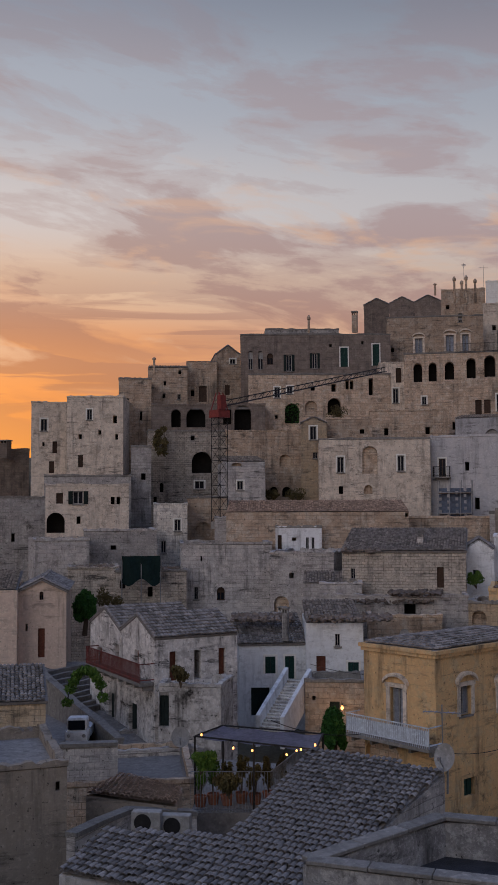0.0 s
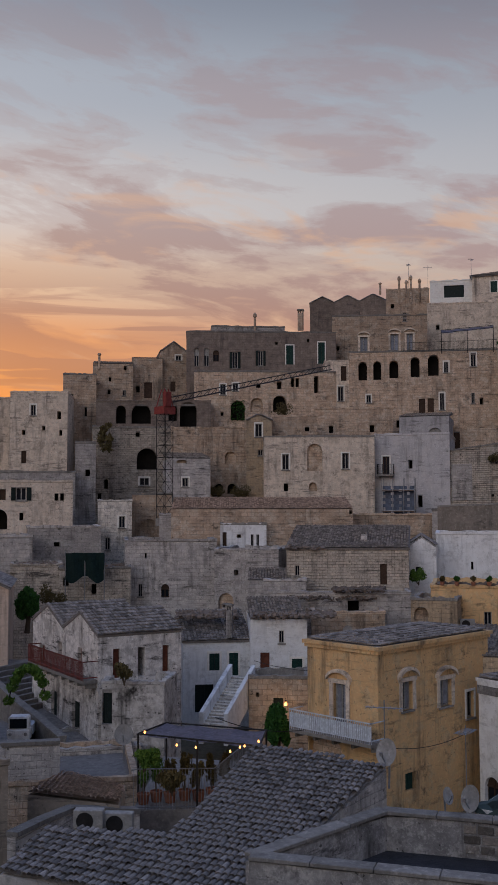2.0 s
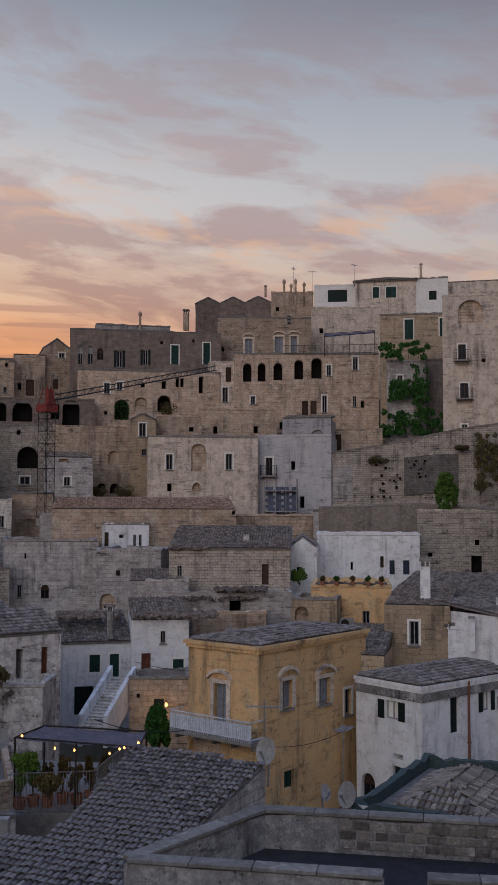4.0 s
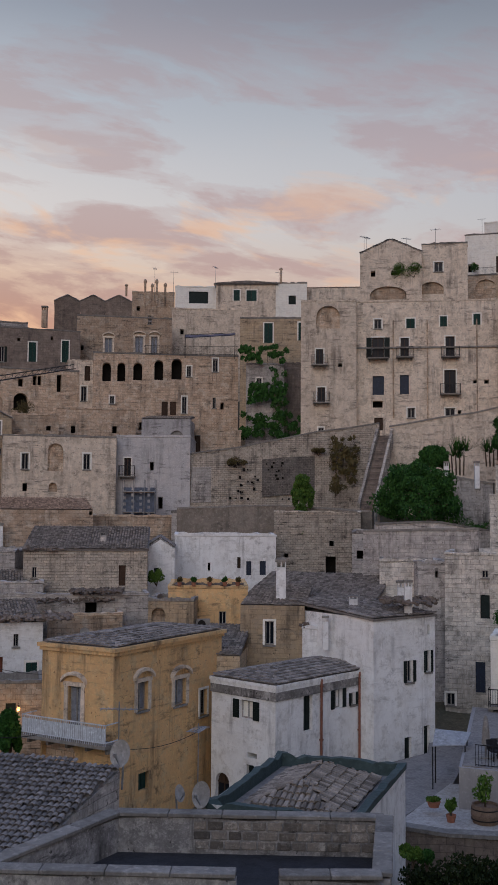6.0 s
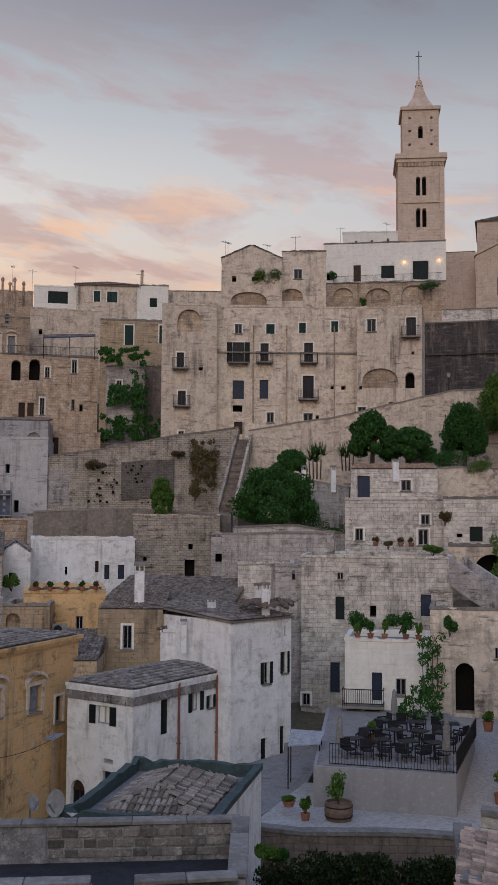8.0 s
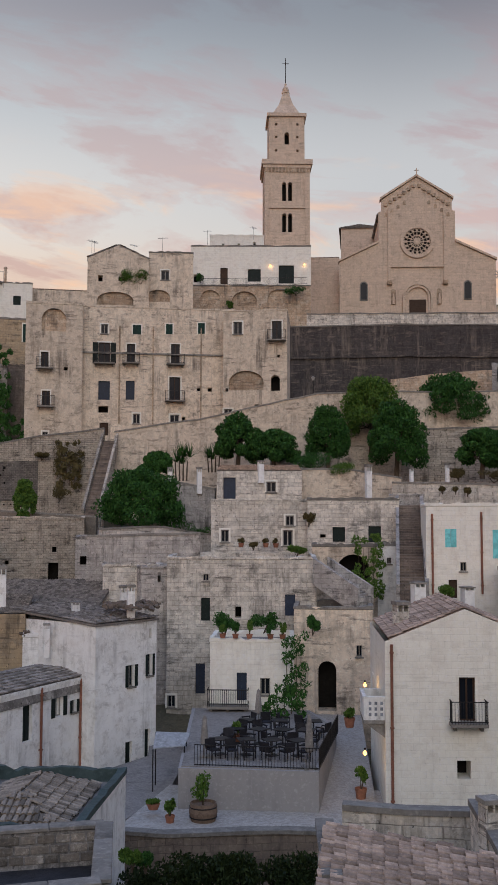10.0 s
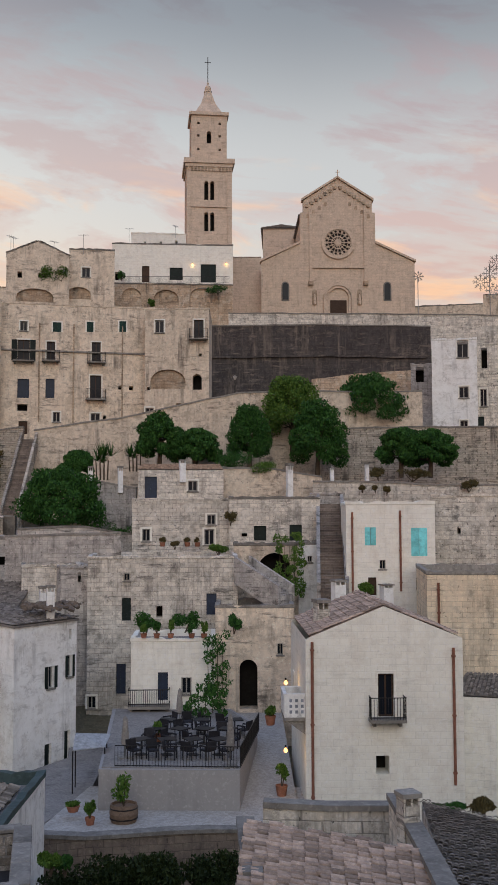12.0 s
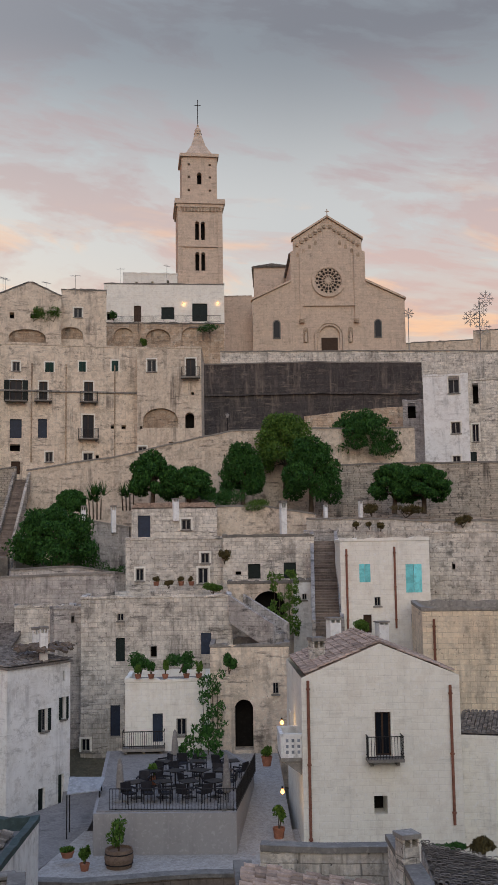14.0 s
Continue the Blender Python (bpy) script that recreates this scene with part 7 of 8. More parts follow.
def front_balcony(m, u0, u1, v, out, mat, label):
    """A balcony along a whole front: slab, brackets, top rail, bars."""
    ob = group("balcony", m @ Matrix.Translation((0, 0, v)), label, "balcony")
    bm = bmesh.new()
    box(bm, u0, u1, -out, 0.02, -0.16, 0)
    part("slab", bm, COPING, ob)
    n = int((u1 - u0) / 1.1)
    for i in range(n + 1):
        bm = bmesh.new()
        u = u0 + 0.1 + (u1 - u0 - 0.35) * i / n
        box(bm, u, u + 0.15, -out * 0.7, 0.02, -0.42, -0.16)
        part("bracket", bm, COPING, ob)
    for z in (0.12, 0.92):
        bm = bmesh.new()
        box(bm, u0, u1, -out, -out + 0.05, z, z + 0.05)
        for u in (u0, u1 - 0.05):
            box(bm, u, u + 0.05, -out, 0, z, z + 0.05)
        part("rail", bm, mat, ob)
    bm = bmesh.new()
    box(bm, -0.014, 0.014, -0.014, 0.014, 0, 0.92)
    first = part("bar", bm, mat, ob)
    first.location = (u0 + 0.02, -out + 0.025, 0)
    k = int((u1 - u0) / 0.12)
    for i in range(1, k + 1):
        o = new("bar", first.data)
        o.parent, o.location = ob, (u0 + 0.02 + (u1 - u0 - 0.04) * i / k, -out + 0.025, 0)
    if mat is PALESTEEL:
        bm = bmesh.new()
        box(bm, u0 + 0.03, u1 - 0.03, -out + 0.03, -out + 0.045, 0.15, 0.80)
        part("infill_panel", bm, mat, ob)
    return ob


def stone_heap(label, x, y, z, yaw, w, d, count, seed):
    """Broken stones and tile shards lying on an old roof."""
    rng = random.Random(seed)
    vs, fs = [], []
    for _ in range(count):
        c = Vector((rng.uniform(-w / 2, w / 2), rng.uniform(0.35, d), rng.uniform(-0.1, 0.08)))
        q = Euler((rng.uniform(-0.5, 0.5), rng.uniform(-0.5, 0.5), rng.uniform(0, 6.3))).to_matrix()
        a, b, e = rng.uniform(0.08, 0.24), rng.uniform(0.06, 0.16), rng.uniform(0.03, 0.09)
        i = len(vs)
        vs += [c + q @ Vector((sx * a * rng.uniform(0.7, 1), sy * b * rng.uniform(0.7, 1), sz * e)) for sz in (-1, 1) for sx, sy in ((-1, -1), (1, -1), (1, 1), (-1, 1))]
        fs += [tuple(i + k for k in f) for f in ((0, 3, 2, 1), (4, 5, 6, 7), (0, 1, 5, 4), (1, 2, 6, 5), (2, 3, 7, 6), (3, 0, 4, 7))]
    ob = sheet("stone_heap", vs, fs, DARK)
    ob.matrix_world = pose(x, y, z, 0, 0, yaw)
    return tagged(ob, label, "rubble", kind="stuff")


def putlog_holes(x, y, z, yaw, w, h, count, seed):
    """Solid near-black blocks on an old wall, coloured like the shade in square holes."""
    rng = random.Random(seed)
    ob = group("putlog_holes", pose(x, y, z, 0, 0, yaw), "small near-black blocks painted in as holes in the rubble wall", "wall holes", kind="structure")
    # no recess here: the block's near-black colour stands for a shaded hole
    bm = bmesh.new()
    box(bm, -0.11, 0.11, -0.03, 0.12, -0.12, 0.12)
    first = part("hole", bm, DARK_FILL, ob)
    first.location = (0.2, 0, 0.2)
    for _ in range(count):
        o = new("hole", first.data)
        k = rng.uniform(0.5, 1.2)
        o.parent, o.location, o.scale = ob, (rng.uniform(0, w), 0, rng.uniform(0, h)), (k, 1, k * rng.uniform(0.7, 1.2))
    return ob


# ---- things, space by space ----
# ---- cathedral hill ----
cathedral(66.21, 151.16, 47.39, -17.56, 25.28, 5.71, 8.69, 11.82, 18.97, 22.79)
bell_tower(42.05, 143.99, 55.02, -12.28, 6.83, 12.54, 5.41, 7.04, 5.4)
wall_run("wall_cathedral", "tall blackened retaining wall below the cathedral square", [(34.0, 116.12, 36.99), (46.08, 111.88, 37.13), (58.28, 106.04, 36.57)], 11.5, 1.0, BLACKWALL)
wall_run("wall_square", "pale parapet wall round the cathedral square", [(37.05, 118.33, 39.2), (52.31, 112.43, 39.0), (69.27, 102.85, 37.93)], 4, 0.6, PALE)
house("low cream wing beside the cathedral", 85.69, 149.13, 46.45, -29.9, 11.96, 8, 3.37, CREAM, "flat")
house("cream house corner beside the square", 82.7, 125.14, 40.2, -33.47, 9.11, 8, 6.21, CREAM, "shed", rise=0.8)
house("cream chapel block behind the cathedral front", 62.77, 168.7, 54.91, -20.41, 6.62, 14, 11.4, CHURCH, "hip", rise=1.6, over=0.3)
house("buff sacristy wall beside the tower", 53.13, 159.38, 44.54, -18.44, 4.74, 10, 13.28, CHURCH, "shed", rise=0.8, rmat=TILE_WARM)
wall_run("wall_ramp", "sloping pale retaining wall along the ramp", [(10.9, 95.38, 22.14), (18.51, 93.69, 23.34), (23.54, 92.04, 24.44), (29.25, 90.39, 25.73), (37.02, 88.58, 25.95), (46.82, 87.23, 26.14)], 8.5, 0.7, CREAM)
wall_run("wall_terrace", "rubble retaining wall with weeds below the palace", [(-8.6, 97.62, 19.51), (-2.7, 97.46, 20.37), (4.28, 96.91, 21.73), (9.96, 95.48, 22.44)], 11, 0.8, RUBBLE)
wall_run("wall_garden", "rubble garden wall among the trees", [(35.83, 85.82, 22.02), (42.79, 81.44, 22.13), (52.24, 74.51, 21.66)], 6.5, 0.7, RUBBLE)
wall_run("wall_mid", "long pale terrace wall with weeds", [(30.92, 75.95, 16.96), (36.83, 72.14, 16.69), (45.83, 65.57, 16.27)], 5, 0.5, PALE)
wall_run("wall_low", "stone terrace wall below the trees", [(7.52, 75.63, 13.21), (12.5, 75.98, 13.38), (16.5, 76.23, 12.7)], 5, 0.6, GREY)
wall_run("wall_slope", "rubble slope wall under the ramp", [(-8.29, 87.61, 14.34), (0.48, 88.0, 14.63), (8.4, 85.59, 14.18)], 7, 0.8, ROCK)
wall_run("wall_grass", "stone garden wall with a low top", [(14.06, 82.82, 17.09), (17.54, 81.12, 16.41)], 4, 0.5, GREY)
wall_run("wall_roof", "coped wall of the grey roof terrace", [(6.38, 71.72, 12.76), (8.58, 70.98, 12.82), (13.99, 69.61, 12.94)], 4, 0.4, GREY)
stairs("steep dark stone stair between two walls", (8.0, 87.23, 14.2), (10.39, 94.83, 21.31), 1.15, DARK, 32, RUBBLE)
stairs("worn dark stone stair up the hillside", (24.63, 57.44, 9.4), (29.39, 69.0, 15.04), 1.5, DARK, 34, GREY)
stairs("outside stone stair with pale cheek walls", (-17.24, 53.28, 2.35), (-16.88, 57.58, 4.34), 1.2, PALE, 16, WHITE)
stairs("rising stone stair with parapets", (22.53, 59.9, 9.12), (20.56, 62.72, 10.86), 1.3, GREY, 14, GREY)
tree("broad dark green tree above the stone walls", 11.21, 79.21, 12.71, 5.45, 3.51, LEAF, 7000, 11)
tree("dark round tree beside the stair", 13.07, 82.98, 17.46, 2.1, 1.38, LEAF, 5200, 12)
tree("tall pointed evergreen tree on the terrace", 20.48, 85.58, 18.6, 4.6, 2.19, LEAF, 5200, 13)
tree("spreading dark tree on the terrace", 23.46, 84.82, 18.5, 3.35, 2.44, LEAF, 5200, 14)
tree("olive-green tree behind the lamp post", 28.64, 85.32, 18.69, 5.52, 2.11, LEAF, 5200, 15)
tree("large round tree under the cathedral wall", 33.67, 87.76, 20.45, 7.05, 3.16, LEAF_LIGHT, 7000, 16)
tree("bluish dark conifer-like tree", 33.51, 81.37, 17.81, 6.5, 2.7, LEAF, 6500, 17)
tree("round dense green tree under the wall", 41.97, 88.56, 22.18, 5.79, 3.58, LEAF, 7000, 18)
tree("low spreading fig tree over a garden wall", 39.12, 76.59, 17.99, 3.71, 2.14, LEAF, 5200, 19)
tree("low wide green tree on the terrace", 41.27, 75.45, 17.96, 3.42, 2.39, LEAF, 5200, 20)
tree("young pale green tree on the slope", 2.45, 85.97, 14.15, 3.27, 1.01, LEAF_LIGHT, 1800, 21)
tree("young thin tree below the stone terrace", 2.29, 83.97, 11.38, 3.58, 0.88, LEAF_LIGHT, 1200, 22)
tree("dark tree in the alley by the pink house", -33.05, 61.71, 6.49, 2.47, 0.78, LEAF, 2500, 23)
tree("dark cypress-like shrub by the lit doorway", -13.46, 52.3, 1.54, 2.36, 0.69, LEAF, 2500, 24)
bush("wild green shrub growing from old stone", 15.57, 77.45, 12.48, 1.69, 0.88, LEAF, 900, 0.1, 40)
bush("wild green shrub growing from old stone", 26.59, 81.79, 18.39, 1.84, 1.01, LEAF, 900, 0.1, 41)
bush("wild green shrub growing from old stone", 27.75, 79.29, 17.81, 1.54, 0.8, LEAF_LIGHT, 900, 0.1, 42)
bush("wild green shrub growing from old stone", 25.98, 83.03, 18.54, 1.33, 0.73, LEAF, 900, 0.1, 43)
bush("dry brownish shrub growing from old stone", 6.57, 95.78, 18.14, 1.62, 1.87, LEAF_DRY, 900, 0.1, 44)
bush("dry brownish shrub growing from old stone", -3.5, 96.94, 18.61, 1.04, 0.59, LEAF_DRY, 900, 0.1, 45)
bush("dry brownish shrub growing from old stone", 5.76, 93.82, 15.88, 1.15, 0.71, LEAF_DRY, 900, 0.1, 46)
bush("dry brownish shrub growing from old stone", 4.22, 95.91, 19.73, 0.71, 0.4, LEAF_DRY, 900, 0.1, 47)
bush("wild green shrub growing from old stone", 2.89, 75.95, 8.73, 1.86, 0.57, LEAF_LIGHT, 900, 0.1, 48)
bush("wild green shrub growing from old stone", -8.37, 73.53, 8.97, 0.68, 0.62, LEAF_LIGHT, 900, 0.1, 49)
bush("dry brownish shrub growing from old stone", 39.01, 74.39, 17.24, 1.54, 0.51, LEAF_DRY, 900, 0.1, 50)
bush("dry brownish shrub growing from old stone", 36.99, 76.53, 17.4, 1.04, 0.59, LEAF_DRY, 900, 0.1, 51)
bush("dry brownish shrub growing from old stone", 40.9, 68.75, 16.25, 0.74, 0.45, LEAF_DRY, 900, 0.1, 52)
bush("dry brownish shrub growing from old stone", 34.6, 72.13, 16.23, 0.29, 0.22, LEAF_DRY, 900, 0.1, 53)
bush("dry brownish shrub growing from old stone", 35.39, 71.75, 16.05, 0.29, 0.31, LEAF_DRY, 900, 0.1, 54)
bush("dry brownish shrub growing from old stone", 33.69, 72.56, 16.24, 0.29, 0.22, LEAF_DRY, 900, 0.1, 55)
bush("wild green shrub growing from old stone", 13.84, 116.18, 41.46, 1.43, 1.24, LEAF_LIGHT, 900, 0.1, 56)
bush("wild green shrub growing from old stone", 16.11, 115.89, 41.56, 1.43, 0.98, LEAF_LIGHT, 900, 0.1, 57)
bush("wild green shrub growing from old stone", 36.61, 121.61, 42.53, 1.95, 0.71, LEAF, 900, 0.1, 58)
bush("wild green shrub growing from old stone", 28.48, 123.77, 40.77, 0.62, 0.64, LEAF_LIGHT, 900, 0.1, 59)
bush("wild green shrub growing from old stone", 27.21, 136.31, 47.02, 0.68, 0.85, LEAF, 900, 0.1, 60)
bush("wild green shrub growing from old stone", 13.51, 59.49, 7.49, 0.82, 0.68, LEAF, 900, 0.1, 61)
bush("wild green shrub growing from old stone", 15.71, 58.94, 7.53, 0.93, 0.65, LEAF, 900, 0.1, 62)
bush("wild green shrub growing from old stone", 18.51, 58.12, 7.43, 0.56, 0.59, LEAF, 900, 0.1, 63)
bush("dry brownish shrub growing from old stone", 21.9, 69.64, 13.76, 0.58, 0.61, LEAF_DRY, 900, 0.1, 64)
bush("wild green shrub growing from old stone", 20.84, 68.92, 11.58, 0.79, 0.4, LEAF_LIGHT, 900, 0.1, 65)
bush("dry brownish shrub growing from old stone", 17.85, 69.75, 12.11, 0.35, 0.2, LEAF_DRY, 900, 0.1, 66)
bush("dry brownish shrub growing from old stone", -43.2, 96.8, 20.58, 0.91, 1.12, LEAF_DRY, 900, 0.1, 67)
bush("dry brownish shrub growing from old stone", -27.25, 108.63, 24.29, 1.37, 1.25, LEAF_DRY, 900, 0.1, 68)
bush("dry brownish shrub growing from old stone", -28.42, 95.88, 15.15, 1.38, 0.97, LEAF_DRY, 900, 0.1, 69)
bush("dry brownish shrub growing from old stone", -30.54, 95.22, 15.44, 0.92, 0.7, LEAF_DRY, 900, 0.1, 70)
bush("dry brownish shrub growing from old stone", -34.25, 67.84, 7.25, 1.16, 0.95, LEAF_DRY, 900, 0.1, 71)
bush("wild green shrub growing from old stone", -19.62, 46.53, 5.82, 0.6, 0.5, LEAF_DRY, 900, 0.1, 72)
bush("wild green shrub growing from old stone", -14.47, 36.22, 4.53, 0.6, 0.36, LEAF_LIGHT, 900, 0.1, 74)
bush("dry brownish shrub growing from old stone", -13.34, 36.22, 3.74, 0.71, 0.43, LEAF_DRY, 900, 0.1, 75)
bush("wild green shrub growing from old stone", 5.0, 33.63, 2.83, 0.31, 0.24, LEAF, 900, 0.1, 76)
bush("wild green shrub growing from old stone", 4.42, 32.7, 3.22, 0.4, 0.26, LEAF_LIGHT, 900, 0.1, 77)
bush("wild green shrub growing from old stone", 19.6, 34.87, 2.97, 0.74, 0.17, LEAF, 900, 0.1, 78)
bush("dry brownish shrub growing from old stone", 20.77, 34.19, 3.04, 0.74, 0.33, LEAF_DRY, 900, 0.1, 79)
bush("wild green shrub growing from old stone", 25.43, 54.34, 9.66, 0.62, 0.42, LEAF_LIGHT, 900, 0.1, 80)
yucca(15.4, 84.61, 17.54, 3.11, 172)
yucca(18.5, 86.03, 18.36, 2.45, 230)
vine("hanging green garden on a stone terrace", -3.86, 111.98, 30.76, 0.63, 5.26, 1.5, 1530, LEAF, 0.22, 0.2)
vine("dense hanging ivy on a stone terrace", -2.74, 112.02, 26.22, 0.51, 3.51, 2.13, 1530, LEAF, 0.22, 0.2)
vine("wide curtain of ivy at the foot of the house", -3.61, 111.99, 22.45, 0.17, 6.57, 2.5, 2550, LEAF, 0.22, 0.2)
vine("ivy strand between the terraces", -0.31, 112.05, 24.14, -0.19, 1.38, 5.63, 850, LEAF, 0.22, 0.2)
vine("climbing plant beside the arched passage", 16.27, 56.77, 3.83, -16.71, 1.3, 3.5, 1500, LEAF, 0.22, 0.085)
vine("rounded creeper over the terrace wall", 14.85, 55.7, 3.16, -15.86, 1.94, 1.62, 900, LEAF, 0.22, 0.12)
vine("green creeper in the arched vault", 23.39, 64.12, 8.88, -20.67, 1.53, 3.63, 2200, LEAF_LIGHT, 0.22, 0.1)
vine("weeds hanging on the terrace wall", 7.82, 85.29, 14.17, -5.85, 1.92, 0.48, 200, LEAF, 0.22, 0.12)
vine("dry creeper on the rubble wall", 5.48, 95.09, 17.06, -3.92, 2.13, 3.99, 850, LEAF_DRY, 0.22, 0.2)
vine("bush in front of the rubble cliff", -43.48, 96.29, 20.26, 23.99, 1.18, 2.66, 510, LEAF_DRY, 0.22, 0.2)
crane(-31.08, 82.33, 13.34, 9.56, 61.44, 22.37, 5.12)
scaffold(-13.93, 94.58, 11.81, 1.5, 2.98, 1.2, 5.22)
chimney(7.62, 57.75, 9.0, 0.42, 1.3, WHITE)
chimney(23.93, 55.02, 9.33, 0.67, 1.07, WHITE)
chimney(19.17, 46.18, 8.34, 0.61, 1.73, PALE)
chimney(20.38, 77.36, 17.65, 0.45, 0.98, WHITE)
chimney(29.14, 76.65, 16.34, 0.46, 2.1, WHITE)
chimney(32.31, 75.37, 17.04, 0.27, 1.1, WHITE)
chimney(34.87, 74.22, 17.02, 0.27, 1.42, WHITE)
chimney(13.89, 81.83, 16.87, 0.37, 1.39, WHITE)
chimney(16.25, 81.39, 16.87, 0.37, 1.39, WHITE)
chimney(7.71, 61.52, 8.57, 0.48, 1.45, WHITE)
chimney(-24.57, 56.92, 6.75, 0.55, 1.73, GREY)
chimney(-12.34, 73.98, 11.62, 0.42, 0.96, GREY)
chimney(0.5, 62.0, 9.44, 0.59, 1.8, WHITE)
chimney(4.7, 59.82, 8.58, 0.47, 0.67, WHITE)
chimney(10.97, 21.35, 6.72, 0.4, 1.04, PALE)
chimney(26.46, 53.85, 9.43, 0.6, 0.74, WHITE)
chimney(-21.87, 70.69, 6.38, 0.49, 0.95, GREY)
chimney(-37.03, 66.37, 6.29, 0.34, 0.85, GREY)
chimney(-66.69, 104.54, 21.59, 0.97, 1.38, DARK)
chimney(-27.81, 120.84, 37.04, 0.62, 1.8, TAN)
chimney(2.98, 57.92, 7.16, 0.32, 1.07, WHITE)
chimney(-18.44, 60.24, 7.05, 0.35, 1.23, GREY)
flue(-18.22, 140.83, 43.69, 3.16)
flue(-17.23, 140.95, 43.64, 2.61)
flue(-16.62, 141.02, 43.61, 3.32)
flue(-15.41, 141.16, 43.54, 2.85)
flue(-33.82, 121.38, 35.92, 2.95)
flue(-50.35, 111.12, 31.47, 1.49)
flue(-20.54, 138.49, 44.41, 1.17)
flue(0.89, 137.0, 45.89, 1.68)
flue(25.88, 135.55, 48.47, 2.0)
antenna(-16.91, 140.99, 44.41, 4.27)
antenna(-14.26, 141.28, 44.27, 3.95)
antenna(10.8, 117.5, 44.01, 2.5)
antenna(18.87, 117.49, 45.7, 1.79)
antenna(28.58, 138.07, 52.35, 2.51)
antenna(10.52, 117.53, 44.03, 2.63)
antenna(15.39, 116.99, 44.29, 1.97)
antenna(-8.05, 136.76, 45.4, 2.29)
antenna(-2.92, 40.9, 2.23, 3.43)
antenna(-4.86, 32.64, 4.59, 3.4)
antenna(-7.63, 65.56, 6.99, 0.92)
antenna(35.15, 137.58, 54.41, 1.19)
antenna(0.64, 137.0, 45.32, 1.68)
antenna(-13.81, 72.7, 7.94, 1.65)
dish(-4.59, 31.67, 6.6, 0.42, -30)
dish(-2.16, 32.93, 5.05, 0.42, -40)
dish(-17.88, 42.38, 4.15, 0.45, 20)
dish(-10.87, 59.01, 7.04, 0.3, 10)
dish(-3.27, 35.85, 4.29, 0.3, 60)
# ---- near roofs ----
near_roof("wide old clay tile roof with lichen", [(-13.03, 23.08, 5.12), (-6.99, 22.44, 4.96), (-4.45, 30.17, 6.55), (-8.6, 30.97, 6.73), (-9.38, 25.46, 5.59), (-12.79, 25.16, 5.55)], TILE, GREY)
near_roof("reddish clay tile roof with worn tiles", [(7.34, 22.07, 7.2), (5.5, 17.66, 6.26), (9.45, 15.67, 6.36), (10.26, 19.46, 7.08)], TILE_WARM, PALE, 0)
near_roof("grey lichen-covered clay tile roof", [(12.38, 21.72, 4.92), (14.51, 20.36, 4.75), (18.68, 27.21, 4.4), (16.42, 30.99, 4.57)], TILE, GREY, 0)
wall_run("wall_yard", "pale coped yard wall beside the tiled roof", [(8.91, 25.49, 6.51), (11.93, 24.22, 6.54)], 5, 0.35, PALE)
wall_run("wall_verge", "rendered verge wall with clay coping", [(11.81, 23.72, 6.95), (10.73, 20.35, 7.03), (9.57, 16.99, 7.11)], 5, 0.3, PALE)
wall_run("wall_corner", "pale rendered corner wall by the lane", [(7.52, 22.79, 7.01), (6.73, 19.89, 6.71)], 5, 0.3, PALE)
near_terrace((-3.57, 23.73, 7.07), (2.57, 23.6, 7.07), (-5.66, 19.92, 7.07), (2.11, 19.87, 7.07), (-0.66, 19.84, 7.07), (0.15, 19.79, 7.07))
# ---- plaza and cafe ----
slab("street", "worn pale limestone paving of the lane", [(4.86, 42.74, 1.14), (15.41, 39.73, 1.14), (18.52, 46.22, 1.14), (8.57, 49.82, 1.14)], 3, PAVING)
slab("alley", "shaded paved alley beside the white house", [(4.9, 43.2, 1.10), (8.6, 49.6, 1.10), (11.8, 59.6, 1.2), (9.6, 62.5, 1.2), (8.4, 56.0, 1.15), (4.2, 52.0, 1.10)], 3, COURT)
slab("lane", "pale paved lane rising to the arched passage", [(13.82, 43.9, 1.14), (16.64, 42.88, 1.14), (21.52, 58.14, 2.35), (18.8, 59.08, 2.36)], 2.5, PAVING)
slab("platform", "grey rendered cafe platform with a paved deck", [(8.23, 45.69, 2.91), (14.13, 43.55, 2.91), (18.05, 52.55, 2.91), (18.08, 57.37, 2.91), (11.57, 59.78, 2.91)], 4.5, PLATFORM, "terrace")
slab("deck", "worn stone paving of the cafe terrace", [(8.4, 45.85, 2.95), (14.0, 43.8, 2.95), (17.85, 52.6, 2.95), (17.85, 57.2, 2.95), (11.7, 59.4, 2.95)], 0.1, COURT, "terrace")
fence("black iron railing round the cafe terrace", [(8.99, 45.85, 2.91), (14.2, 43.74, 2.91), (17.66, 51.15, 2.91)], 0.95)
wall_run("wall_street", "dark stone kerb wall below the lane", [(3.16, 40.88, 1.85), (6.83, 40.93, 1.54), (13.26, 39.85, 1.46)], 4, 0.5, DARK)
chairs = seat_row((10.1, 46.87, 2.95), (14.08, 45.48, 2.95), 6) + seat_row((11.21, 48.92, 2.95), (15.12, 47.56, 2.95), 5) + seat_row((12.31, 50.95, 2.95), (16.3, 49.56, 2.95), 5) + seat_row((13.24, 52.81, 2.95), (15.93, 51.87, 2.95), 4)
tables = seat_row((10.59, 47.65, 2.95), (14.05, 46.44, 2.95), 4) + seat_row((11.8, 49.76, 2.95), (15.16, 48.59, 2.95), 4) + seat_row((12.86, 51.75, 2.95), (16.15, 50.6, 2.95), 3)
place_cafe(chairs, tables)
parasol(13.89, 44.18, 2.91, 2.4)
parasol(9.77, 47.38, 2.91, 1.94)
parasol(14.11, 54.01, 2.91, 1.93)
potted("half oak barrel planter with an oleander", 8.97, 43.69, 1.14, 0.62, 0.75, 1.25, OAK, "barrel", 210)
